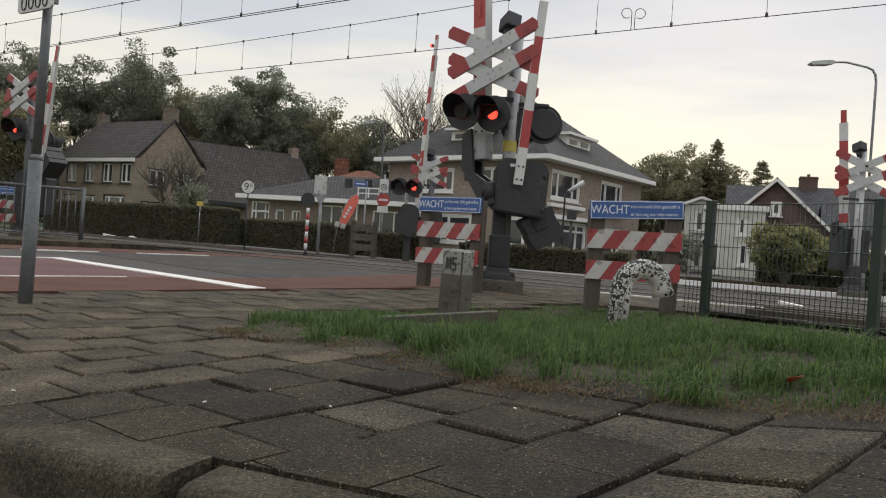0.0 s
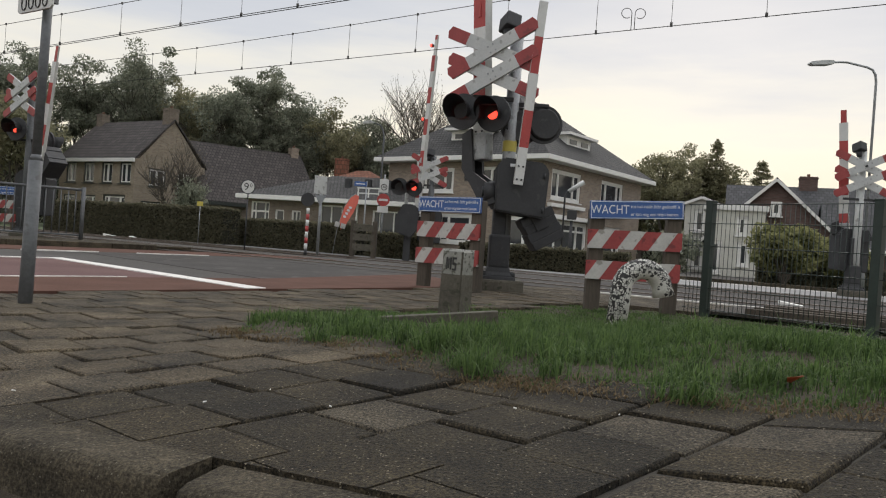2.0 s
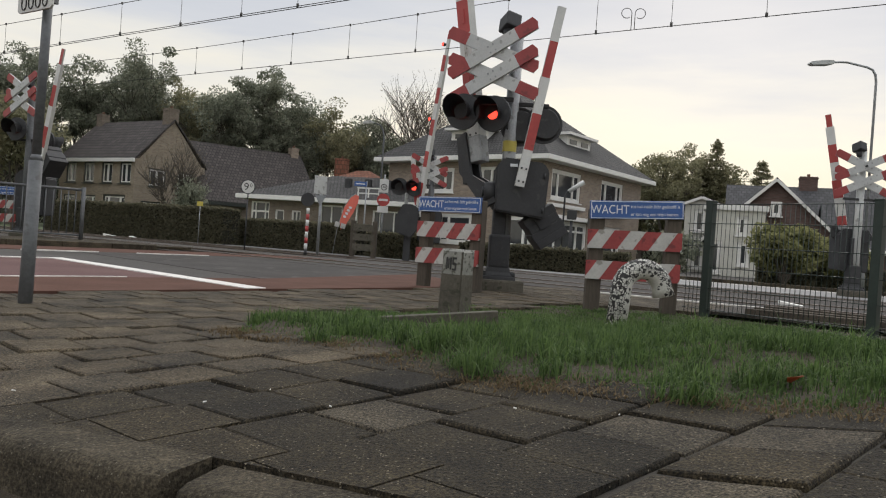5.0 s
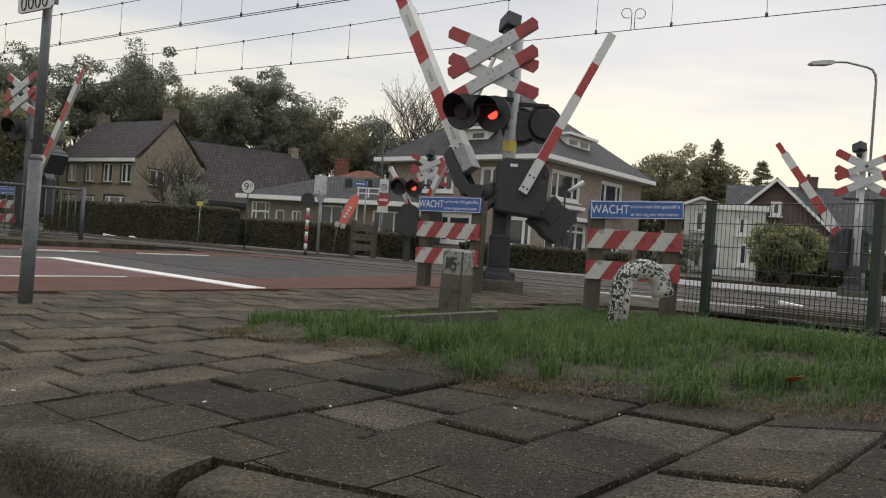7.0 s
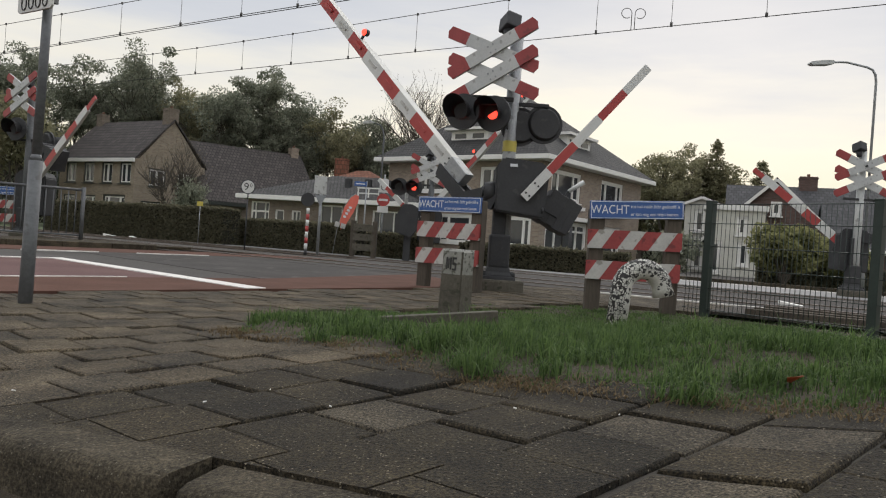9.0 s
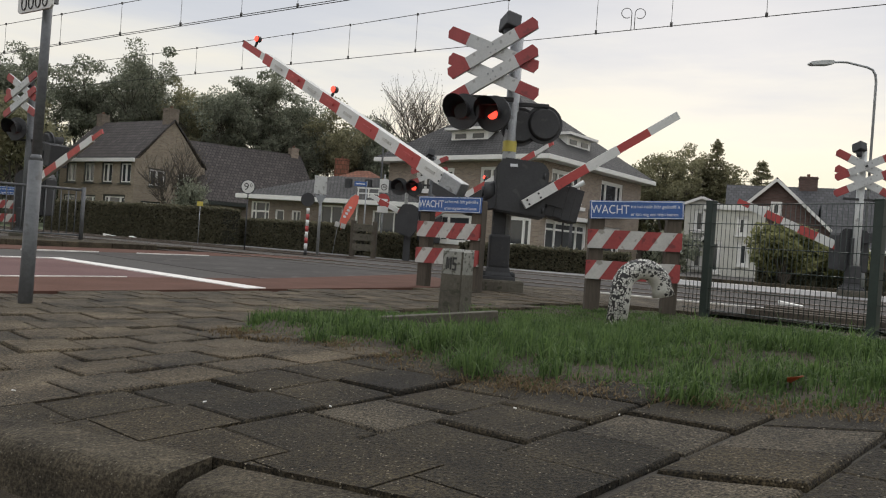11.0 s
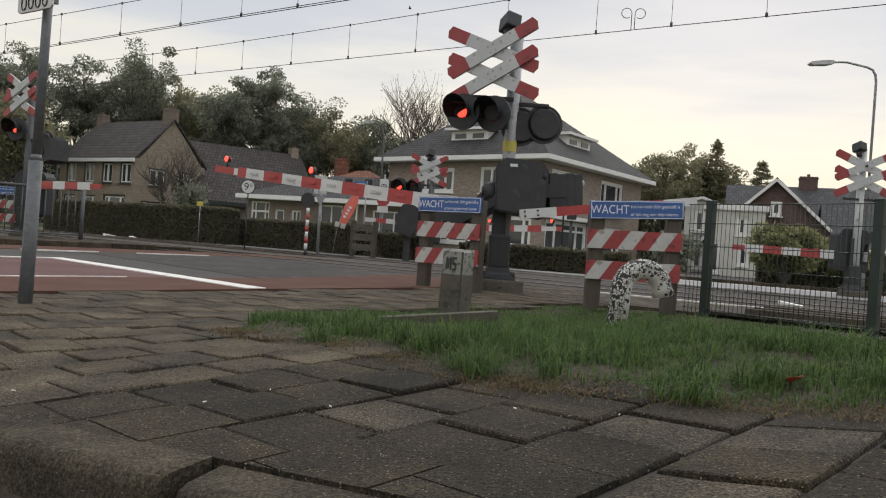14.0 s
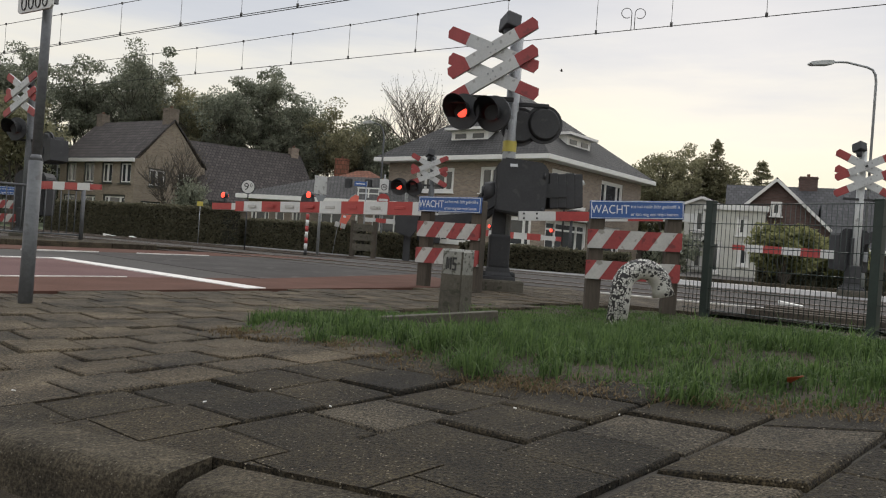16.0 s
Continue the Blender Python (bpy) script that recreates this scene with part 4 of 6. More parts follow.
def weight_arm(parent, pivot, heading, reach, size, angles, drop=0.0):
    """A black counterweight on an arm that turns as the boom falls."""
    bm = bmesh.new()
    prism(bm, [(-0.1, -0.1), (reach, -0.08), (reach, 0.08), (-0.1, 0.1)], -size[1] / 2 - 0.02, -size[1] / 2)
    prism(bm, [(-0.1, -0.1), (reach, -0.08), (reach, 0.08), (-0.1, 0.1)], size[1] / 2, size[1] / 2 + 0.02)
    for k in range(4):
        box(bm, size[0] / 4 + 0.004, size[1], size[2] * (1 - 0.05 * (k % 2)), (reach + size[0] * (k - 1.5) / 4, 0, drop), bevel=0.012)
    ob = part("counterweight", bm, BLACK, parent, "black stacked counterweight", m=pose(*pivot, 0, -angles[0][1], heading))
    MOVES.append((ob, [(t, pose(*pivot, 0, -a, heading)) for t, a in angles]))


ROAD_ANGLES = [(0, 85.5), (4.2, 85.5), (4.6, 83), (5.3, 76.2), (6.5, 64.4), (7, 60.4), (7.5, 56.1), (8.5, 48.1), (9.2, 41.8), (11.3, 24.9), (12, 19.9), (12.5, 16.1), (13, 12.4), (14, 5.5), (14.5, 2.1), (15, -0.4), (15.4, -0.9), (16, -0.9)]
FOOT_ANGLES = [(0, 85.8), (4.2, 85.8), (4.7, 83), (6.5, 67.6), (7.5, 60.6), (8.5, 53.3), (9.2, 48.7), (11.3, 31.2), (12, 25.2), (13, 16.7), (14, 8.3), (14.6, 4.4), (15.1, 3.6), (16, 3.6)]
LEFT_ANGLES = [(0, 81), (4.2, 81), (4.7, 78.5), (7, 56.1), (9, 39.6), (11.5, 19.5), (12.5, 11.5), (13, 7), (13.9, 0.3), (14.4, -0.3), (16, -0.3)]
RIGHT_ANGLES = [(0, 86.2), (4.2, 86.2), (4.7, 83), (7, 55.5), (9, 40), (12.5, 10.9), (13.5, 3.6), (14.1, 1.2), (16, 1.2)]
MID_ANGLES = [(0, 85.8), (4.2, 85.8), (4.7, 83), (6.5, 62.7), (7, 57.9), (9, 38.5), (11.4, 20.1), (12.5, 11.8), (13, 8), (14, 1.2), (14.5, -0.9), (15, -1.3), (16, -1.3)]


def mast(parent, x, y, top, r=0.085, mat_=None, sticker=False):
    bm = bmesh.new()
    tube(bm, (x, y, 0.1), (x, y, top), r, r * 0.97, 24)
    ob = part("mast", bm, mat_ or GALV, parent, "grey galvanised steel mast")
    if sticker:
        bm = bmesh.new()
        tube(bm, (x, y, 1.75), (x, y, 1.885), r + 0.003, r + 0.003, 24, caps=False)
        part("sticker", bm, YELLOW, ob, "yellow sticker round the mast")
    bm = bmesh.new()
    box(bm, 0.2, 0.24, 0.2, (0, -0.02, 0), bevel=0.02)
    tube(bm, (0, 0, -0.22), (0, 0, -0.08), 0.05, 0.07, 14)
    part("bell", bm, BLACK, parent, "black warning bell box", m=pose(x - 0.11, y, top + 0.07, -18, 12, 20))
    return ob


def plinth(parent, x, y, wide=0.26):
    """A concrete footing, a flared cast foot with bolts, a lower housing and a slim pedestal."""
    bm = bmesh.new()
    box(bm, 0.54, 0.48, 0.20, (x + 0.03, y, 0.04), bevel=0.03)
    part("footing", bm, OLD_CONCRETE, parent, "dark weathered concrete footing")
    bm = bmesh.new()
    prev = None
    for h, z in ((0.21, 0.14), (0.205, 0.175), (0.165, 0.195), (0.145, 0.235), (wide / 2 + 0.005, 0.29)):
        ring = [bm.verts.new((x + sx * h * 1.02 - 0.02, y + sy * h, z)) for sx, sy in ((-1, -1), (1, -1), (1, 1), (-1, 1))]
        if prev:
            for i in range(4):
                bm.faces.new((prev[i - 1], prev[i], ring[i], ring[i - 1]))
        else:
            bm.faces.new(ring)
        prev = ring
    bm.faces.new(prev[::-1])
    foot = part("cast_foot", bm, BLACK, parent, "black flared cast foot")
    for dx in (-0.19, 0.17):
        for dy in (-0.16, 0.16):
            bm = bmesh.new()
            tube(bm, (x + dx, y + dy, 0.17), (x + dx, y + dy, 0.235), 0.022, 0.022, 8)
            part("bolt", bm, BLACK, foot)
    bm = bmesh.new()
    box(bm, wide, 0.28, 0.42, (x - 0.02, y, 0.49), bevel=0.03)
    part("foot_box", bm, BLACK, parent, "black lower housing")
    bm = bmesh.new()
    box(bm, 0.17, 0.18, 0.66, (x - 0.04, y, 1.0), bevel=0.03)
    part("pedestal", bm, BLACK, parent)


def unit_main():
    u = thing("crossing_signal", "level crossing signal with twin crossbucks, red lamps and barrier booms", "crossing signal", pose(0.7, 9.55, 0))
    mast(u, 0.05, 0.1, 3.285, sticker=True)
    plinth(u, 0.02, 0.05)
    # drive cabinet
    bm = bmesh.new()
    prism(bm, [(-0.10, 0.98), (0.50, 0.92), (0.53, 1.50), (0.46, 1.60), (-0.03, 1.64), (-0.12, 1.52)], -0.28, 0.22)
    bmesh.ops.bevel(bm, geom=bm.edges[:], offset=0.02, segments=2, affect="EDGES")
    cab = part("drive_cabinet", bm, BLACK, u, "tall black barrier drive cabinet")
    bm = bmesh.new()
    tube(bm, (-0.24, -0.02, 1.22), (-0.08, -0.02, 1.22), 0.12, 0.15, 18)
    tube(bm, (-0.27, -0.02, 1.22), (-0.23, -0.02, 1.22), 0.07, 0.07, 12)
    part("pivot_hub", bm, BLACK, cab, "round black hub of the boom shaft")
    for k, (bx, bz) in enumerate(((0.47, 1.02), (0.47, 1.44))):
        bm = bmesh.new()
        tube(bm, (bx, -0.296, bz - 0.035), (bx, -0.296, bz + 0.035), 0.014, 0.014, 10)
        part("hinge", bm, BLACK, cab)
    bm = bmesh.new()
    box(bm, 0.09, 0.008, 0.035, (0.09, -0.288, 1.545), bevel=0.003)
    part("maker_plate", bm, LETTER, cab, "small white plate")
    cross_pair(u, (-0.25, -0.16, 2.80), -20, 1.0, -4.0)
    for sx, sy, at in ((0.3, 0.2, (-0.12, -0.02, 2.948)), (0.3, 0.2, (-0.12, -0.02, 2.618)), (0.62, 0.05, (-0.26, -0.02, 2.39)), (0.5, 0.05, (0.26, 0.1, 2.36))):
        bm = bmesh.new()
        box(bm, sx, sy, 0.05, at, bevel=0.008)
        part("bracket", bm, BLACK, u)
    lamp_head(u, (-0.575, -0.18, 2.17), -26, ON_LEFT, r=0.222)
    lamp_head(u, (-0.20, -0.16, 2.175), -26, ON_RIGHT, r=0.222)
    lamp_head(u, (0.16, 0.14, 2.08), 190, None, r=0.245)
    lamp_head(u, (0.46, 0.14, 2.13), 190, None, r=0.245)
    boom_arm(u, (-0.11, 0.0, 1.18), 142.5, 0.60, 5.74, -0.18, ROAD_ANGLES, deep=0.155, lights=(3.35, 5.45), first=1, lead=0.2)
    boom_arm(u, (-0.05, -0.38, 1.1), 6.3, 0.22, 2.45, -0.18, FOOT_ANGLES, stripe=0.45, tall=0.112, deep=0.06, tip=0.62, first=0, reflectors=False, arm=False)
    weight_arm(u, (0.24, 0.02, 1.26), 6.3, 0.52, (0.42, 0.34, 0.44), [(t, 4 - max(0.0, a - 16) * 0.92) for t, a in FOOT_ANGLES])
    return u


def unit_far(pos, cross_at, cross_yaw, label, foot=None, road=None, lamps=(), top=3.3, size=1.0):
    u = thing("crossing_signal", label, "crossing signal", pose(pos[0], pos[1], 0))
    mast(u, 0, 0.0, top, mat_=PALE_METAL if pos[0] > 0 else GREY_STEEL)
    plinth(u, 0, 0.05)
    bm = bmesh.new()
    prism(bm, [(-0.32, 0.6), (0.34, 0.55), (0.36, 1.4), (0.28, 1.52), (-0.24, 1.54), (-0.34, 1.4)], 0.1, 0.6)
    bmesh.ops.bevel(bm, geom=bm.edges[:], offset=0.02, segments=2, affect="EDGES")
    part("drive_cabinet", bm, BLACK, u, "tall black barrier drive cabinet")
    cross_pair(u, cross_at, cross_yaw, size)
    bm = bmesh.new()
    box(bm, 0.8, 0.05, 0.05, (0, -0.04, 2.2))
    part("lamp_bracket", bm, BLACK, u)
    bm = bmesh.new()
    box(bm, 0.05, 0.2, 0.05, (0, -0.1, 2.95))
    part("cross_bracket", bm, BLACK, u)
    if -5 < pos[0] < 0:
        bm = bmesh.new()
        prism(bm, [(-0.92, 0.78), (-0.5, 0.66), (-0.34, 0.9), (-0.3, 1.5), (-0.52, 1.62), (-0.78, 1.6), (-0.98, 1.2)], -0.3, 0.2)
        box(bm, 0.2, 0.2, 0.8, (-0.6, 0.0, 0.38))
        bmesh.ops.bevel(bm, geom=bm.edges[:], offset=0.02, segments=2, affect="EDGES")
        part("foot_drive", bm, BLACK, u, "black drive housing of the footpath boom")
        bm = bmesh.new()
        tube(bm, (-0.7, -0.05, 1.55), (-0.7, -0.05, 1.95), 0.05, 0.05, 12)
        part("lamp_neck", bm, PALE_METAL, u)
    for at, yaw, spans in lamps:
        lamp_head(u, at, yaw, spans, r=0.25)
    if pos[0] < -5:
        weight_arm(u, (0.32, 0.1, 1.95), -33.5, 0.30, (0.5, 0.42, 0.5), [(t, 6 - a * 0.62) for t, a in LEFT_ANGLES])
    if foot:
        boom_arm(u, *foot[0], **foot[1])
    if road:
        boom_arm(u, *road[0], **road[1])
    return u


LEFT_LIT = [(-1, 0.4), (1.8, 2.3), (3.8, 4.4), (5.2, 5.6), (6.2, 6.6), (7.8, 8.3), (9.9, 10.3), (11.8, 12.75), (13.85, 14.75)]
unit_main()
unit_far((-9.35, 17.0), (-0.17, -0.16, 3.18), -30, "far level crossing signal beside the steel railing", lamps=[((-0.2, -0.2, 2.42), -10, LEFT_LIT), ((0.3, 0.2, 2.2), 150, None)], top=3.4,
         foot=(((0.055, 0.0, 1.59), -33.5, 0.1, 2.74, -0.37, LEFT_ANGLES), dict(stripe=0.46, tall=0.17, deep=0.08, first=0, reflectors=False, arm=False)))
unit_far((9.35, 17.3), (0.0, -0.14, 2.77), -12, "far level crossing signal behind the dark green fence", lamps=[((1.25, -0.1, 2.2), 170, None), ((0.85, -0.1, 2.1), 170, None)], top=3.3, size=1.1,
         foot=(((0.25, 0.0, 1.4), 146.5, 0.1, 2.92, -0.49, RIGHT_ANGLES), dict(stripe=0.42, tall=0.2, deep=0.1, first=1, reflectors=False, arm=True)))
unit_far((-0.45, 22.0), (-0.1, -0.16, 2.62), 10, "far level crossing signal at the corner of the street", lamps=[((-0.92, -0.2, 2.1), -12, ON_LEFT), ((-0.5, -0.2, 2.1), -12, ON_RIGHT)], top=3.05, size=0.93,
         road=(((-0.39, -0.07, 0.97), -49.6, 0.4, 5.48, 0.0, MID_ANGLES), dict(stripe=0.45, tall=0.17, deep=0.11, first=0, reflectors=False, arm=False, lights=(3.1, 5.2))),
         foot=(((-0.2, 0.0, 1.2), 155, 0.1, 1.9, -0.12, RIGHT_ANGLES), dict(stripe=0.36, tall=0.14, deep=0.06, first=0, reflectors=False, arm=False)))


# ---- warning boards ----
def warning_board(at, yaw, wide, label, tilt=0.0, lean=0.0):
    """Two posts with two striped planks and a blue sign above."""
    b = thing("warning_fence", label, "warning fence", pose(*at, 0, tilt, yaw), group="striped warning fences")
    for x in (-wide * 0.40, wide * 0.42):
        bm = bmesh.new()
        box(bm, 0.15, 0.11, 1.16, (x, 0.06, 0.50), bevel=0.012)
        part("post", bm, POST_WOOD, b)
    for z in (0.71, 0.395):
        bm = bmesh.new()
        h, t, n = 0.19, 0.022, 6
        w = wide / n
        sl = 0.11
        for i in range(-1, n + 1):
            o = [(i * w - wide / 2 - 0.02, -h / 2), ((i + 1) * w - wide / 2 - 0.02, -h / 2), ((i + 1) * w - wide / 2 + sl, h / 2), (i * w - wide / 2 + sl, h / 2)]
            prism(bm, o, -t, 0, (i + 1) % 2)
        for cx, nx in ((-wide / 2, -1), (wide / 2, 1)):
            bmesh.ops.bisect_plane(bm, geom=bm.verts[:] + bm.edges[:] + bm.faces[:], plane_co=(cx, 0, 0), plane_no=(nx, 0, 0), clear_outer=True)
        part("plank", bm, [DULL_RED, DULL_WHITE], b, "red and white striped plank", m=pose(0, 0, z, 0, (0.6 if z > 0.5 else -0.4) + lean * (0.5 if z > 0.5 else 0.1)))
    bm = bmesh.new()
    box(bm, wide * 1.0, 0.022, 0.185, (0, 0, 0), bevel=0.008)
    sign = part("sign", bm, BLUE, b, "blue enamel warning sign with white lettering", m=pose(0.0, -0.015, 1.02, 0, lean))
    bm = bmesh.new()
    for sx, sz, px, pz in ((wide * 0.97, 0.006, 0, 0.083), (wide * 0.97, 0.006, 0, -0.083), (0.006, 0.166, -wide * 0.485, 0), (0.006, 0.166, wide * 0.485, 0)):
        box(bm, sx, 0.003, sz, (px, -0.0125, pz))
    part("rim", bm, LETTER, sign)
    k = wide / 0.94
    lettering("WACHT", 0.125, LETTER, sign, pose(-0.46 * k, -0.0125, 0.0), width=0.38 * k)
    lettering("tot het rode licht gedoofd is", 0.05, LETTER, sign, pose(-0.065 * k, -0.0125, 0.034), width=0.49 * k)
    lettering("er kan nog een trein komen", 0.05, LETTER, sign, pose(-0.065 * k, -0.0125, -0.044), width=0.47 * k)
    return b


warning_board((1.935, 7.75, -0.01), 1.0, 0.96, "striped plank fence with blue warning sign, beside a bent pipe", lean=-3.4)
warning_board((0.05, 9.2, -0.01), -37, 0.94, "striped plank fence with blue warning sign, behind the concrete post")
warning_board((-10.3, 17.6, 0.05), -10, 0.94, "striped plank fence with blue warning sign, far across the road")


# ---- near objects on the verge ----
def marker_post():
    p = thing("marker_post", "square weathered concrete marker post with a pale lichened head", "marker post", pose(0.095, 4.75, 0.035, 0, 1.0, -32))
    bm = bmesh.new()
    for z0, z1, w0, w1, mi in ((-0.1, 0.31, 0.078, 0.075, 0), (0.31, 0.45, 0.073, 0.073, 1), (0.45, 0.465, 0.073, 0.060, 1)):
        a = [bm.verts.new((sx * w0, sy * w0, z0)) for sx, sy in ((-1, -1), (1, -1), (1, 1), (-1, 1))]
        b = [bm.verts.new((sx * w1, sy * w1, z1)) for sx, sy in ((-1, -1), (1, -1), (1, 1), (-1, 1))]
        for i in range(4):
            bm.faces.new((a[i - 1], a[i], b[i], b[i - 1])).material_index = mi
        bm.faces.new(b).material_index = mi
    bmesh.ops.bevel(bm, geom=[e for e in bm.edges if abs(e.verts[0].co.z - e.verts[1].co.z) > 0.1], offset=0.008, segments=2, affect="EDGES")
    body = part("shaft", bm, [OLD_CONCRETE, PALE_CONCRETE], p)
    bm = bmesh.new()
    for x, z, w, h in ((-0.045, 0.375, 0.012, 0.075), (-0.028, 0.375, 0.010, 0.06), (-0.010, 0.375, 0.012, 0.075), (0.022, 0.41, 0.034, 0.011), (0.022, 0.375, 0.034, 0.011), (0.022, 0.34, 0.034, 0.011), (0.010, 0.392, 0.011, 0.03), (0.034, 0.357, 0.011, 0.03)):
        box(bm, w * 0.8, 0.006, h, (x * 0.8, -0.0745, z))
    part("stencil_mark", bm, INK, body, "dark worn stencil bars")


def slab():
    bm = bmesh.new()
    box(bm, 0.84, 0.05, 0.22, (0, 0, 0), bevel=0.006)
    solo("edging_slab", bm, OLD_CONCRETE, "old concrete edging slab standing in the grass", "slab", m=pose(-0.06, 4.42, 0.005, 4, -6.0, 8))


def pipe_bend():
    """A thick bent pipe, upside-down U, with flaking paint."""
    bm = bmesh.new()
    path = [Vector((-0.19, 0.0, -0.12)), Vector((-0.175, 0.0, 0.22))]
    for i in range(1, 15):
        a = radians(180 - 168 * i / 14)
        path.append(Vector((0.0 + 0.175 * math.cos(a), 0, 0.265 + 0.175 * math.sin(a))))
    path.append(path[-1] + Vector((0.018, 0, -0.06)))
    prev = None
    for k, p in enumerate(path):
        d = (path[min(k + 1, len(path) - 1)] - path[max(k - 1, 0)]).normalized()
        side = Vector((0, 1, 0)).cross(d).normalized()
        r = 0.082 + (0.006 if k == len(path) - 1 else 0)
        ring = [bm.verts.new(p + (side * math.cos(j * math.tau / 20) + Vector((0, 1, 0)) * math.sin(j * math.tau / 20)) * r) for j in range(20)]
        if prev:
            for j in range(20):
                bm.faces.new((prev[j - 1], prev[j], ring[j], ring[j - 1])).smooth = True
        else:
            bm.faces.new(ring)
        prev = ring
    bm.faces.new(prev[::-1])
    solo("pipe_bend", bm, FLAKED, "thick bent steel pipe with flaking white paint over black", "pipe", m=pose(1.60, 6.1, 0.0, 0, 2, 10))


def sign_post():
    s = thing("sign_post", "grey steel post with a wide lower sleeve and a white sign", "sign post", pose(-2.44, 4.50, 0.0, 0, 0.6, 0))
    bm = bmesh.new()
    tube(bm, (0, 0, -0.2), (0, 0, 0.85), 0.040, 0.038, 28)
    tube(bm, (0, 0, 0.85), (0, 0, 0.885), 0.038, 0.026, 28)
    part("sleeve", bm, GREY_STEEL, s)
    bm = bmesh.new()
    tube(bm, (0, 0, 0.86), (0, 0, 1.95), 0.026, 0.026, 24)
    part("pole", bm, GREY_STEEL, s)
    bm = bmesh.new()
    prism(bm, [(x, z) for x, z in [(-0.15, 0.0), (0.15, 0.0), (0.165, 0.015), (0.165, 0.4), (-0.165, 0.4), (-0.165, 0.015)]], -0.06, -0.045)
    plate = part("sign_plate", bm, WHITE, s, "white plate with rounded corners and a dark row of figures", m=pose(-0.02, 0, 1.715, 0, -2, -30))
    for i in range(4):
        bm = bmesh.new()
        for q in range(12):
            a, b = radians(180 + q * 15), radians(195 + q * 15)
            tube(bm, (0.022 * math.cos(a), -0.062, 0.045 + 0.03 * math.sin(a)), (0.022 * math.cos(b), -0.062, 0.045 + 0.03 * math.sin(b)), 0.004, 0.004, 6)
        for sd in (-0.022, 0.022):
            tube(bm, (sd, -0.062, 0.045), (sd, -0.062, 0.11), 0.004, 0.004, 6)
        part("figure", bm, INK, plate, m=pose(-0.102 + 0.068 * i, 0, 0))
    bm = bmesh.new()
    box(bm, 0.08, 0.08, 0.03, (0, 0, 1.8))
    part("clamp", bm, GREY_STEEL, s)


marker_post()
slab()
pipe_bend()
sign_post()


# ---- mesh fence beside the railway ----
def mesh_fence():
    f = thing("mesh_fence", "dark green double-wire mesh fence beside the railway", "fence")
    a, b = Vector((2.78, 8.0)), Vector((4.80, 5.0))
    d = (b - a).normalized()
    yaw = math.degrees(math.atan2(d.y, d.x))
    L = (b - a).length
    for s in (0.0, 1.72, 3.44):
        p = a + d * s
        bm = bmesh.new()
        box(bm, 0.08, 0.08, 1.5, (0, 0, 0.42), bevel=0.006)
        box(bm, 0.086, 0.086, 0.02, (0, 0, 1.17), bevel=0.004)
        part("post", bm, FENCE_GREEN, f, m=pose(p.x, p.y, 0, 0, 0, yaw))
    c = (a + b) / 2
    for z in (0.02, 0.24, 0.46, 0.68, 0.92, 1.12):
        for y in (-0.009, 0.009):
            bm = bmesh.new()
            tube(bm, (-L / 2 - 0.28, y, z), (L / 2, y, z), 0.004, 0.004, 6)
            part("cross_wire", bm, FENCE_GREEN, f, m=pose(c.x, c.y, 0.02, 0, 0, yaw))
    bm = bmesh.new()
    tube(bm, (0, 0, -0.10), (0, 0, 1.14), 0.0033, 0.0033, 6)
    me = finish("upright_wire", bm, FENCE_GREEN)
    n = int((L + 0.28) / 0.05)
    for i in range(n):
        p = a + d * (-0.26 + 0.05 * i)
        o = new("upright_wire", me)
        o.parent = f
        o.matrix_basis = pose(p.x, p.y, 0)


def railing():
    r = thing("railing", "grey steel bar railing across the road", "railing")
    a, b = Vector((-11.7, 15.2)), Vector((-8.17, 17.2))
    d = (b - a).normalized()
    yaw = math.degrees(math.atan2(d.y, d.x))
    L = (b - a).length
    bm = bmesh.new()
    tube(bm, (0, 0, 1.14), (L, 0, 1.14), 0.03, 0.03, 12)
    part("top_rail", bm, GREY_STEEL, r, m=pose(a.x, a.y, 0.05, 0, 0, yaw))
    bm = bmesh.new()
    tube(bm, (0, 0, 0.12), (L, 0, 0.12), 0.02, 0.02, 10)
    part("bottom_rail", bm, GREY_STEEL, r, m=pose(a.x, a.y, 0.05, 0, 0, yaw))
    for s in (0.0, L / 2, L):
        bm = bmesh.new()
        tube(bm, (s, 0, 0), (s, 0, 1.2), 0.045, 0.045, 14)
        part("post", bm, GREY_STEEL, r, m=pose(a.x, a.y, 0.05, 0, 0, yaw))
    for i in range(1, 27):
        bm = bmesh.new()
        tube(bm, (L * i / 27, 0, 0.1), (L * i / 27, 0, 1.14), 0.012, 0.012, 8)
        part("bar", bm, GREY_STEEL, r, m=pose(a.x, a.y, 0.05, 0, 0, yaw))


mesh_fence()
railing()


# ---- overhead line ----
def messenger(off, s):
    """Height of the messenger wire: the far one hangs lowest further along."""
    return 6.75 - 0.42 * math.cos((s - 24) / 30 * math.pi / 2) ** 2 if off > 14 else 6.52 - 0.2 * math.cos((s - 12) / 30 * math.pi / 2) ** 2


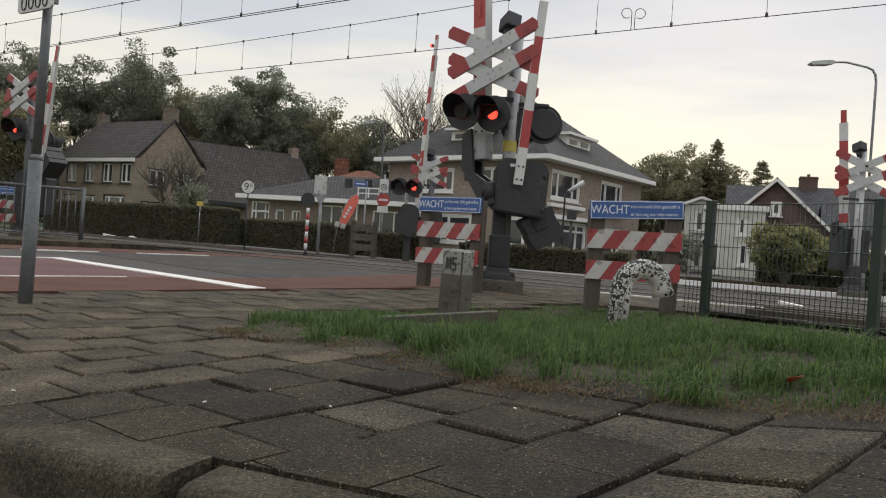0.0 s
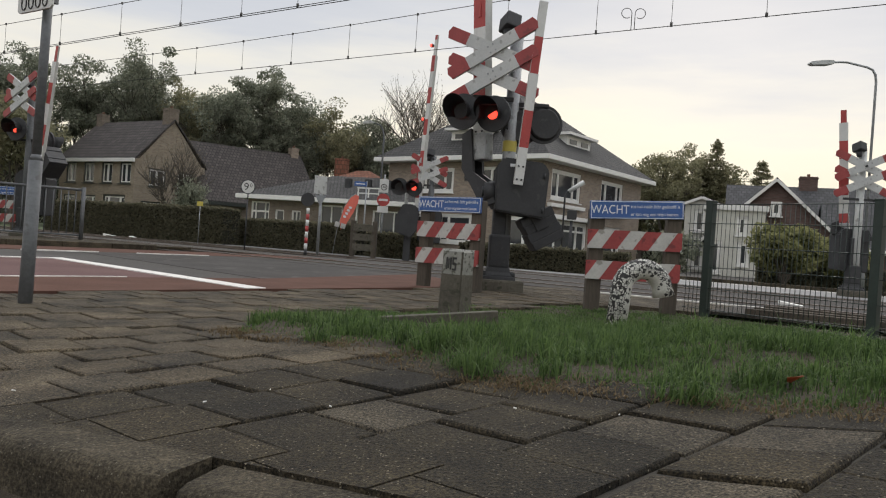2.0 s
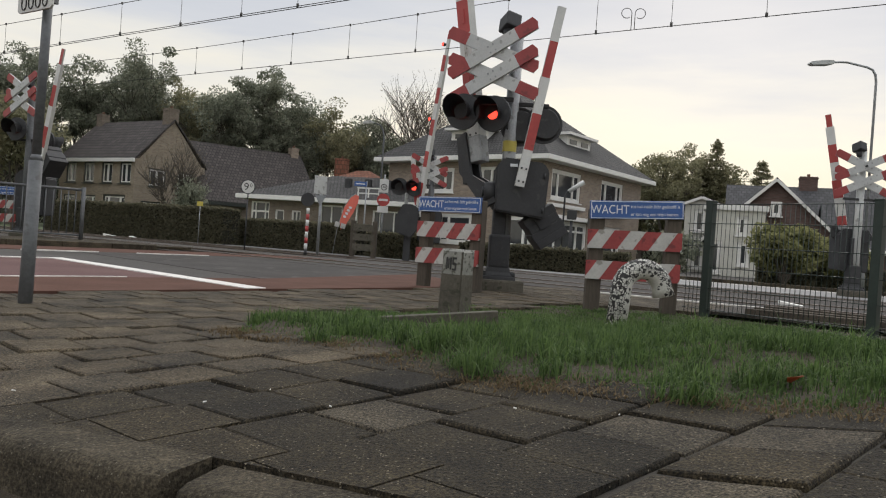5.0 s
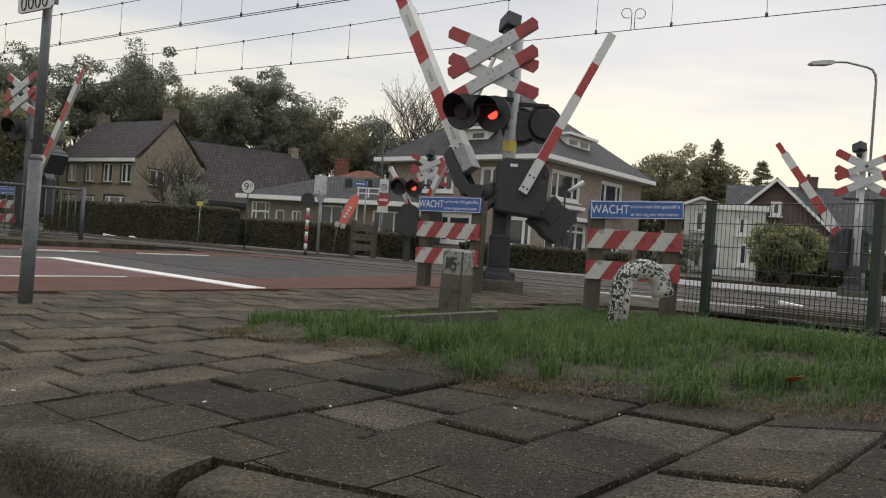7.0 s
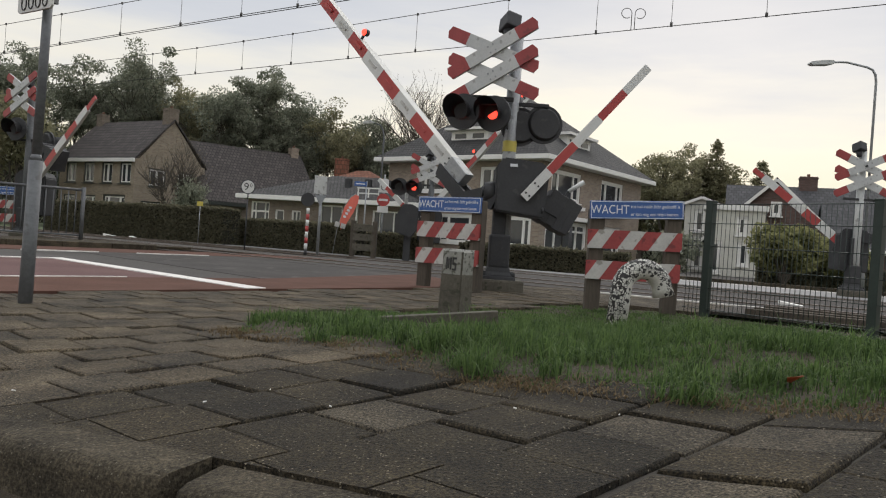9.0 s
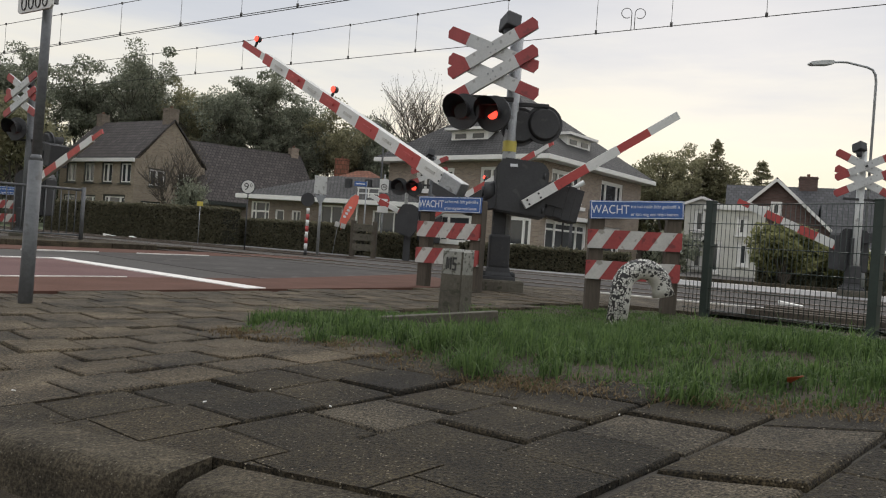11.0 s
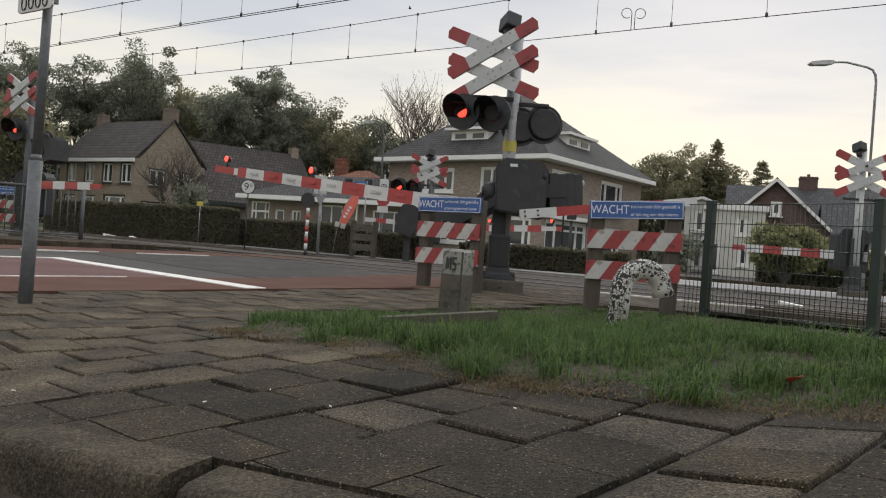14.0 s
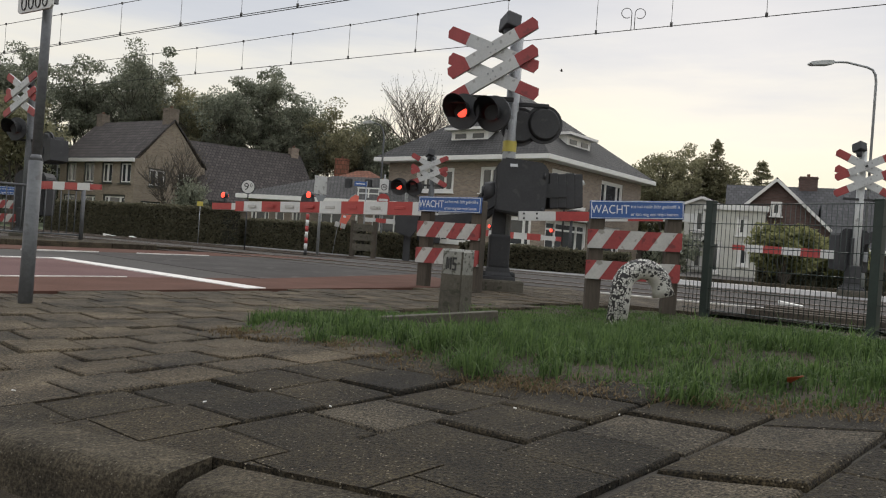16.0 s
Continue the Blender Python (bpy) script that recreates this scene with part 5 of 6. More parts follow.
def wires():
    c = 0.0055
    for nm, off, z, s0, s1, sag, label in (("contact_wire", 16.02, 5.5, -30, 90, 0, "bare contact wire above the far track"), ("messenger_wire", 16.02, 6.52, -30, 90, 0.2, "messenger wire above the far track"), ("contact_wire", 11.95, 5.5, -30, 90, 0, "twin contact wire above the near track"),
                                           ("contact_wire", 12.05, 5.5, -30, 90, 0, "twin contact wire above the near track"), ("messenger_wire", 12.0, 6.52, -30, 90, 0.2, "messenger wire above the near track")):
        bm = bmesh.new()
        n = 60
        pts = []
        for i in range(n + 1):
            s = s0 + (s1 - s0) * i / n
            p = on_rail(s, off)
            pts.append((p.x, p.y, messenger(off, s) if sag else z))
        bent(bm, pts, c * 1.7, 5)
        solo(nm, bm, WIRE, label, "overhead wire", group="overhead line")
    for off, places in ((12.0, (24.7, 21.6, 18.7, 16.2, 14.0, 12.2)), (16.02, (23.0, 20.7, 18.5, 16.4, 14.2, 11.9, 9.2, 6.9, 5.2, 3.3))):
        for s in places:
            p = on_rail(s, off)
            bm = bmesh.new()
            top = messenger(off, s)
            tube(bm, (0, 0, 5.5), (0, 0, top), 0.006, 0.006, 5)
            box(bm, 0.05, 0.03, 0.09, (0, 0, 5.53))
            box(bm, 0.05, 0.03, 0.06, (0, 0, top))
            solo("dropper", bm, WIRE, "thin dropper wire with clamps", "overhead wire", m=pose(p.x, p.y, 0), group="overhead line")
    # paired loops on the far contact wire
    p = on_rail(6.05, 16.02)
    lp = thing("wire_loop", "curled feeder loops on the contact wire", "overhead wire", pose(p.x, p.y, 5.5, 0, 0, -6))
    for sd in (-1, 1):
        bm = bmesh.new()
        pts = [(sd * 0.035, 0, 0), (sd * 0.035, 0, 0.32)] + [(sd * 0.035 + sd * 0.11 * (1 - math.cos(a)), 0, 0.36 + 0.11 * math.sin(a)) for a in [k * math.tau / 14 for k in range(13)]]
        bent(bm, pts, 0.009, 5)
        part("loop", bm, WIRE, lp)


wires()


# ---- houses ----
def wall_panel(parent, m, wide, high, holes, material, gable=0.0, thick=0.28):
    """A wall in x (along) and z (up), outside facing -y, with openings cut through; gable: height of a triangle on top."""
    bm = bmesh.new()
    xs = sorted({0.0, wide, *[h[0] for h in holes], *[h[0] + h[2] for h in holes]})
    zs = sorted({0.0, high, *[h[1] for h in holes], *[h[1] + h[3] for h in holes]})
    for x0, x1 in zip(xs, xs[1:]):
        for z0, z1 in zip(zs, zs[1:]):
            cx, cz = (x0 + x1) / 2, (z0 + z1) / 2
            if not any(h[0] < cx < h[0] + h[2] and h[1] < cz < h[1] + h[3] for h in holes):
                box(bm, x1 - x0, thick, z1 - z0, (cx, thick / 2, cz))
    if gable:
        prism(bm, [(0, high), (wide, high), (wide / 2, high + gable)], 0, thick)
    bmesh.ops.remove_doubles(bm, verts=bm.verts, dist=0.0005)
    return part("wall", bm, material, parent, courses=True, m=m)


def window_unit(parent, m, x, z, w, h, style="plain", frame_mat=None, slim=False):
    """A framed window set in the opening: frame, casements, panes, sill."""
    frame_mat = frame_mat or TRIM
    t = 0.05 if slim else 0.09 if w < 2 else 0.13
    bm = bmesh.new()
    ring_frame(bm, 0, w, 0, h, t, 0.05, 0.15)
    win = part("window", bm, frame_mat, parent, m=m @ pose(x, 0, z))
    cuts = {"plain": [], "pair": [0.5], "triple": [0.24, 0.76], "cross": [0.5]}[style]
    for c in cuts:
        bm = bmesh.new()
        box(bm, 0.04 if slim else 0.08, 0.09, h - 2 * t, (w * c, 0.095, h / 2))
        part("glazing_bar", bm, TRIM, win)
    if style == "triple" and h > 1.7:
        bm = bmesh.new()
        box(bm, w - 2 * t, 0.085, 0.1, (w / 2, 0.095, h * 0.72))
        part("transom", bm, TRIM, win)
    edges = [t / w] + cuts + [1 - t / w]
    for a, b in zip(edges, edges[1:]):
        bm = bmesh.new()
        box(bm, (b - a) * w - 0.01, 0.012, h - 2 * t, ((a + b) / 2 * w, 0.13, h / 2))
        part("pane", bm, PANE, win)
        bm = bmesh.new()
        ring_frame(bm, a * w + 0.005, b * w - 0.005, t, h - t, 0.03 if slim else 0.07, 0.085, 0.125)
        part("casement", bm, TRIM, win)
    bm = bmesh.new()
    box(bm, w * 0.86, 0.02, h * 0.30, (w / 2, 0.24, h * 0.76))
    part("blind", bm, CURTAIN, win, "pale blind behind the glass")
    bm = bmesh.new()
    box(bm, w + 0.12, 0.16, 0.06, (w / 2, -0.02, -0.03), bevel=0.01)
    part("sill", bm, frame_mat, win)


def roof_slab(parent, pts, material, thick=0.12, name="roof"):
    bm = bmesh.new()
    a = [bm.verts.new(p) for p in pts]
    b = [bm.verts.new((p[0], p[1], p[2] - thick)) for p in pts]
    bm.faces.new(a), bm.faces.new(b[::-1])
    for i in range(len(a)):
        bm.faces.new((a[i - 1], a[i], b[i], b[i - 1]))
    return part(name, bm, material, parent, courses=True)


def chimney(parent, x, y, z0, z1, w, d, material):
    bm = bmesh.new()
    box(bm, w, d, z1 - z0, (x, y, (z0 + z1) / 2))
    box(bm, w + 0.06, d + 0.06, 0.09, (x, y, z1 - 0.1))
    c = part("chimney", bm, material, parent, courses=True)
    bm = bmesh.new()
    tube(bm, (x, y, z1 - 0.05), (x, y, z1 + 0.18), 0.11, 0.09, 10)
    part("chimney_pot", bm, ORANGE_TILE, c)


def house(label, at, yaw, wide, deep, eave, ridge, wall, roof, kind="gable_x", over=0.35, front=(), right=(), left=(), frames=None, fascia=TRIM, base=0.0, style="plain", slim=False):
    """A house with its front wall along x at y=0. gable_x: ridge along x, gables at the ends; gable_y: ridge along y; hip: hipped."""
    hs = thing("house", label, "house", pose(at[0], at[1], base, 0, 0, yaw))
    gx = ridge - eave
    wall_panel(hs, pose(0, 0, 0), wide, eave, [w[:4] for w in front], wall, gx if kind == "gable_y" else 0)
    wall_panel(hs, pose(wide, 0.28, 0, 0, 0, 90), deep - 0.56, eave, [w[:4] for w in right], wall, gx if kind == "gable_x" else 0)
    wall_panel(hs, pose(0, deep - 0.28, 0, 0, 0, -90), deep - 0.56, eave, [w[:4] for w in left], wall, gx if kind == "gable_x" else 0)
    wall_panel(hs, pose(wide, deep, 0, 0, 0, 180), wide, eave, [], wall, gx if kind == "gable_y" else 0)
    for m, ws in ((pose(0, 0, 0), front), (pose(wide, 0.28, 0, 0, 0, 90), right), (pose(0, deep - 0.28, 0, 0, 0, -90), left)):
        for w in ws:
            window_unit(hs, m, *w[:4], w[4] if len(w) > 4 else style, frames, slim)
    o = over
    if kind == "gable_x":
        dz = gx / (deep / 2) * o
        roof_slab(hs, [(-o, -o, eave - dz + 0.12), (wide + o, -o, eave - dz + 0.12), (wide + o, deep / 2, ridge + 0.12), (-o, deep / 2, ridge + 0.12)], roof)
        roof_slab(hs, [(wide + o, deep + o, eave - dz + 0.12), (-o, deep + o, eave - dz + 0.12), (-o, deep / 2, ridge + 0.12), (wide + o, deep / 2, ridge + 0.12)], roof)
        edges = [((-o, -o - 0.06, eave - dz - 0.04), (wide + o, -o - 0.06, eave - dz - 0.04))]
    elif kind == "gable_y":
        dz = gx / (wide / 2) * o
        roof_slab(hs, [(-o, deep + o, eave - dz + 0.12), (-o, -o, eave - dz + 0.12), (wide / 2, -o, ridge + 0.12), (wide / 2, deep + o, ridge + 0.12)], roof)
        roof_slab(hs, [(wide + o, -o, eave - dz + 0.12), (wide + o, deep + o, eave - dz + 0.12), (wide / 2, deep + o, ridge + 0.12), (wide / 2, -o, ridge + 0.12)], roof)
        edges = []
        for sx, x1 in ((-o, wide / 2), (wide + o, wide / 2)):
            bm = bmesh.new()
            a, b = Vector((sx, -o - 0.05, eave - dz)), Vector((x1, -o - 0.05, ridge))
            d = (b - a)
            box(bm, d.length, 0.06, 0.14, (0, 0, 0), Matrix.Translation((a + b) / 2) @ d.to_track_quat("X", "Z").to_matrix().to_4x4())
            part("bargeboard", bm, fascia, hs)
    else:
        r0, r1 = min(wide, deep) / 2, max(wide, deep) - min(wide, deep) / 2
        if wide >= deep:
            A, B = (r0, deep / 2, ridge), (r1, deep / 2, ridge)
            roof_slab(hs, [(-o, -o, eave), (wide + o, -o, eave), B, A], roof)
            roof_slab(hs, [(wide + o, -o, eave), (wide + o, deep + o, eave), B], roof)
            roof_slab(hs, [(wide + o, deep + o, eave), (-o, deep + o, eave), A, B], roof)
            roof_slab(hs, [(-o, deep + o, eave), (-o, -o, eave), A], roof)
        else:
            A, B = (wide / 2, r0, ridge), (wide / 2, r1, ridge)
            roof_slab(hs, [(-o, -o, eave), (wide + o, -o, eave), A], roof)
            roof_slab(hs, [(wide + o, -o, eave), (wide + o, deep + o, eave), B, A], roof)
            roof_slab(hs, [(wide + o, deep + o, eave), (-o, deep + o, eave), B], roof)
            roof_slab(hs, [(-o, deep + o, eave), (-o, -o, eave), A, B], roof)
        c = [(-o, -o), (wide + o, -o), (wide + o, deep + o), (-o, deep + o)]
        edges = [((*c[i], eave - 0.13), (*c[(i + 1) % 4], eave - 0.13)) for i in range(4)]
        bm = bmesh.new()
        box(bm, wide + 2 * o - 0.04, deep + 2 * o - 0.04, 0.04, (wide / 2, deep / 2, eave - 0.24))
        part("soffit", bm, fascia, hs)
    for a, b in edges:
        a, b = Vector(a), Vector(b)
        bm = bmesh.new()
        d = b - a
        box(bm, d.length + 0.08, 0.1, 0.24, (0, 0, 0), Matrix.Translation((a + b) / 2) @ d.to_track_quat("X", "Z").to_matrix().to_4x4(), bevel=0.01)
        part("gutter", bm, fascia, hs)
    return hs


def flat_dormer(parent, m, w, h, d):
    """A low dormer with a white flat lid and two small panes."""
    bm = bmesh.new()
    box(bm, w, d, h, (0, d / 2, h / 2))
    box(bm, w + 0.5, d + 0.5, 0.14, (0, d / 2 - 0.1, h + 0.05))
    dm = part("dormer", bm, TRIM, parent, "white dormer with a flat lid", m=m)
    for sx in (-0.24, 0.24):
        bm = bmesh.new()
        box(bm, w * 0.3, 0.02, h * 0.42, (sx * w, -0.012, h * 0.48))
        part("pane", bm, PANE, dm)


def houses():
    # buff brick house with four upper windows and a gable to the road
    h = house("buff brick house with a dark tiled gable roof and chimneys", (-19.7 - 0.848 * 8.1, 48.0 + 0.53 * 8.1), -32, 8.1, 5.5, 4.66, 7.4, CREAM_BRICK, DARK_TILE, "gable_x", 0.12,
              front=[(0.75, 3.0, 1.15, 1.38, "pair"), (2.75, 3.0, 1.15, 1.38, "pair"), (4.7, 3.0, 1.15, 1.38, "pair"), (6.6, 3.0, 1.15, 1.38, "pair"), (0.6, 0.9, 1.3, 1.3, "pair"), (2.6, 0.9, 1.6, 1.3, "triple"), (5.0, 0.7, 2.3, 1.6, "triple")],
              right=[(0.8, 2.95, 1.3, 1.2, "pair"), (3.0, 2.95, 1.25, 1.2, "pair"), (0.3, 0.9, 1.5, 1.1, "pair")], frames=GREEN_TRIM)
    chimney(h, 7.7, 2.75, 6.5, 8.25, 0.72, 0.72, BROWN_BRICK)
    chimney(h, 0.35, 2.75, 6.9, 8.1, 0.62, 0.6, BROWN_BRICK)
    # long low roof behind it
    h = house("long low brick house under a large dark tiled roof", (-16.1, 51.3), 37, 8.3, 8.0, 2.6, 6.6, BROWN_BRICK, DARK_TILE, "gable_x", 0.3, front=[(1.5, 0.9, 0.9, 0.9)], fascia=GREEN_TRIM)
    chimney(h, 8.0, 4.0, 5.8, 7.2, 0.6, 0.6, TAN_BRICK)
    # bungalow with a white fascia
    h = house("brown brick bungalow with a grey hipped roof and white fascia", (-11.15, 42.9), -17, 10.0, 7.0, 2.62, 4.15, BROWN_BRICK, SLATE_TILE, "hip", 0.45,
              front=[(0.25, 0.3, 1.15, 1.95, "triple"), (1.78, 1.0, 0.55, 0.85), (2.8, 0.95, 0.55, 0.9, "pair"), (4.5, 0.3, 1.35, 1.95, "pair"), (7.6, 0.9, 1.6, 1.2, "triple")], slim=True)
    for sx in (5.4, 6.6, 7.8, 9.2):
        bm = bmesh.new()
        box(bm, 0.32, 0.3, 0.62, (sx, 1.55, 3.55))
        box(bm, 0.42, 0.2, 0.08, (sx, 1.36, 3.24), mi=1)
        part("vent_dormer", bm, [BLACK, TRIM], h)
    # orange roof beyond
    h = house("house with an orange tiled roof beyond the bungalow", (-11.2, 56.0), -14, 8.0, 7.0, 3.8, 5.75, TAN_BRICK, ORANGE_TILE, "hip", 0.3)
    chimney(h, 2.2, 3.5, 4.8, 6.6, 0.9, 0.7, ORANGE_TILE)
    # villa on the corner: front wall runs away to the left of its near corner
    L, R_ = 10.4, 11.7
    v, u = Vector((-0.785, 0.62)), Vector((0.62, 0.785))
    c = Vector((4.72, 38.05))
    o = c + v * L
    h = house("large brown brick villa with a hipped grey roof and white windows", (o.x, o.y), math.degrees(math.atan2(-v.y, -v.x)), L, R_, 5.35, 9.75, TAN_BRICK, SLATE_TILE, "hip", 0.62,
              front=[(2.1, 3.4, 2.7, 1.35, "triple"), (6.55, 3.4, 1.4, 1.4, "pair"), (0.7, 0.65, 2.0, 1.6, "triple"), (3.9, 0.65, 2.8, 1.6, "triple"), (7.9, 0.65, 2.0, 1.6, "triple")],
              right=[(0.6, 3.25, 3.1, 1.55, "triple"), (6.1, 3.25, 2.8, 1.55, "triple"), (0.3, 0.45, 4.4, 1.75, "triple"), (6.0, 0.45, 2.9, 1.75, "triple")])
    for x0, w0 in ((0.3, 3.6), (5.9, 3.2)):
        bm = bmesh.new()
        box(bm, w0, 0.3, 0.18, (0, 0, 0), bevel=0.02)
        part("sill_band", bm, TRIM, h, m=pose(L + 0.12, 0.28 + x0 + w0 / 2, 2.95, 0, 0, 90))
    bm = bmesh.new()
    box(bm, 0.42, 4.8, 0.22, (L + 0.16, 2.7, 2.36), bevel=0.02)
    part("bay_lid", bm, TRIM, h)
    flat_dormer(h, pose(5.1, 0.75, 6.30), 2.5, 0.62, 2.6)
    flat_dormer(h, pose(L - 0.80, 4.9, 6.34, 0, 0, 90), 2.7, 0.62, 2.6)
    # white rendered house and dark gable
    h = house("white rendered narrow house with a balcony", (13.15, 42.0), -18, 1.7, 5.0, 3.75, 4.1, WHITE_WALL, DARK_TILE, "gable_y", 0.12, front=[(0.5, 2.2, 0.55, 1.2), (0.5, 0.2, 0.55, 1.5)])
    bm = bmesh.new()
    box(bm, 1.1, 0.5, 0.06, (0.8, -0.28, 1.7))
    for i in range(12):
        box(bm, 0.02, 0.02, 0.5, (0.28 + i * 0.095, -0.5, 1.98))
    box(bm, 1.1, 0.03, 0.03, (0.8, -0.5, 2.24))
    part("balcony", bm, BLACK, h)
    house("white rendered house wall beside a leafy shrub", (12.15, 35.6), -20, 2.55, 2.2, 3.3, 3.42, WHITE_WALL, DARK_TILE, "hip", 0.08, front=[(1.35, 1.9, 0.45, 0.9), (0.25, 0.1, 0.5, 1.5), (1.45, 0.5, 0.5, 1.1)])
    h = house("dark red brick house with a steep gable and white bargeboards", (12.95, 37.8), -22, 6.1, 9.0, 1.85, 4.75, DARK_BRICK, GREY_TILE, "gable_y", 0.25, front=[(3.0, 1.0, 1.0, 0.8, "pair")])
    window_unit(h, pose(0, -0.16, 0), 2.85, 3.0, 0.5, 0.7, "plain")
    house("low dark brick extension under a sloping tiled roof", (18.6, 37.0), -22, 4.0, 7.0, 1.75, 4.0, DARK_BRICK, GREY_TILE, "gable_x", 0.2, front=[(0.9, 0.5, 0.9, 0.8, "pair")])
    h = house("grey tiled house roof with a broad chimney behind the gable", (17.0, 45.7), -20, 12.0, 6.0, 3.6, 5.5, DARK_BRICK, GREY_TILE, "gable_x", 0.3)
    chimney(h, 4.4, 3.0, 4.9, 6.25, 1.0, 0.8, DARK_BRICK)


houses()


# ---- greenery ----
def leaf_quads(centres, spread, count, size, rnd, flat=1.0):
    """Small four-sided leaves strewn about the centres."""
    idx = rnd.randint(0, len(centres), count)
    o = rnd.normal(0, 1, (count, 3))
    o *= (rnd.uniform(0.25, 1, count) ** 0.6 / np.linalg.norm(o, axis=1))[:, None]
    c = np.asarray(centres)[idx] + o * np.asarray(spread)[idx][:, None] * np.array([1.5, 1.5, 1.1])
    a = rnd.normal(0, 1, (count, 3))
    a /= np.linalg.norm(a, axis=1)[:, None]
    b = np.cross(a, rnd.normal(0, 1, (count, 3)))
    b /= np.linalg.norm(b, axis=1)[:, None]
    s = size * rnd.uniform(0.55, 1.35, count)[:, None]
    v = np.stack([c - a * s, c + b * s * 0.55, c + a * s, c - b * s * 0.55], 1).reshape(-1, 3)
    f = np.arange(count * 4).reshape(-1, 4)
    return v, f


def tree(label, x, y, height, radius, leaf, seed, leaves=7000, size=0.17, trunk=0.22, low=0.28, fork=5, twigs=0, clump=0.55, lean=0.0):
    """Tapered trunk, forking limbs, and a crown of leaf clumps round their ends."""
    rnd = random.Random(seed)
    nr = np.random.RandomState(seed)
    t = thing("tree", label, "tree", pose(x, y, -0.1, 0, 0, rnd.uniform(0, 360)), group="trees behind the houses")
    bm = bmesh.new()
    ends, spread = [], []

    def limb(p, d, length, r, level):
        q = p
        steps = 3
        for i in range(steps):
            d2 = (d + Vector((rnd.uniform(-0.2, 0.2), rnd.uniform(-0.2, 0.2), rnd.uniform(-0.05, 0.18)))).normalized()
            e = q + d2 * (length / steps)
            tube(bm, q, e, r * (1 - 0.2 * i), r * (1 - 0.2 * (i + 1)), 6 if level > 1 else 9, caps=False)
            q, d = e, d2
        if level >= 3:
            ends.append(q[:])
            spread.append(clump * rnd.uniform(0.7, 1.3))
            return
        if level >= 2:
            ends.append((p + (q - p) * 0.6)[:])
            spread.append(clump * rnd.uniform(0.6, 1.1))
        for k in range(fork if level == 1 else 3 + twigs):
            az = rnd.uniform(0, math.tau)
            out = Vector((math.cos(az), math.sin(az), 0)) * rnd.uniform(0.45, 1.1)
            limb(p + (q - p) * rnd.uniform(0.55, 1.0), (d * 0.75 + out).normalized(), length * rnd.uniform(0.52, 0.78), max(0.015, r * 0.5), level + 1)

    top = height * low
    tube(bm, (0, 0, 0), (0, 0, top), trunk, trunk * 0.75, 10, caps=False)
    tube(bm, (0, 0, 0), (0, 0, 0.3), trunk * 1.35, trunk, 10, caps=False)
    for k in range(fork):
        az = k * math.tau / fork + rnd.uniform(-0.4, 0.4)
        up = rnd.uniform(0.7, 1.6) if k else 4.0
        limb(Vector((0, 0, top * rnd.uniform(0.7, 1.0))), Vector((math.cos(az), math.sin(az), up)).normalized(), height * rnd.uniform(0.28, 0.36), trunk * 0.5, 1)
    E = np.array(ends)
    # fit the crown to its height and radius
    kz = (height - clump * 1.3 - top) / max(0.1, E[:, 2].max() - top)
    rad = np.percentile(np.linalg.norm(E[:, :2], axis=1), 92)
    kx = radius / max(0.1, rad)
    for v in bm.verts:
        if v.co.z > top * 0.7:
            w = smooth01(top * 0.7, top * 1.3, v.co.z)
            v.co.x *= 1 + (kx - 1) * w
            v.co.y *= 1 + (kx - 1) * w
            if v.co.z > top:
                v.co.z = top + (v.co.z - top) * kz
    E[:, :2] *= kx
    E[:, 2] = np.where(E[:, 2] > top, top + (E[:, 2] - top) * kz, E[:, 2])
    part("trunk", bm, BARK, t)
    v, f = leaf_quads(E, np.array(spread), leaves, size, nr)
    ob = new("crown", raw("crown", v.tolist(), f.tolist(), leaf))
    ob.parent = t
    return t


def conifer(label, x, y, height, radius, seed):
    """A straight trunk with whorls of drooping boughs that shorten towards the tip."""
    rnd, nr = random.Random(seed), np.random.RandomState(seed)
    t = thing("conifer", label, "tree", pose(x, y, -0.1), group="trees behind the houses")
    bm = bmesh.new()
    tube(bm, (0, 0, 0), (0, 0, height), 0.16, 0.015, 8, caps=False)
    ends, spread = [(0, 0, height - 0.1)], [0.05]
    z = height * 0.1
    while z < height - 0.3:
        reach = radius * (1 - z / height) ** 0.75 + 0.08
        for k in range(9):
            az, r = rnd.uniform(0, math.tau), reach * rnd.uniform(0.65, 1.15)
            tip = Vector((math.cos(az) * r, math.sin(az) * r, z + rnd.uniform(-0.15, 0.25)))
            tube(bm, (0, 0, z), tip, 0.035, 0.01, 5, caps=False)
            for q in (0.45, 0.75, 1.0):
                ends.append((tip.x * q, tip.y * q, z + (tip.z - z) * q))
                spread.append(0.12 + 0.14 * (1 - z / height))
        z += 0.34
    part("trunk", bm, BARK, t)
    v, f = leaf_quads(ends, np.array(spread), 11000, 0.075, nr)
    # the haze-lifted autumn colour, paler than the needles themselves
    ob = new("crown", raw("crown", v.tolist(), f.tolist(), AUTUMN_LEAF))
    ob.parent = t


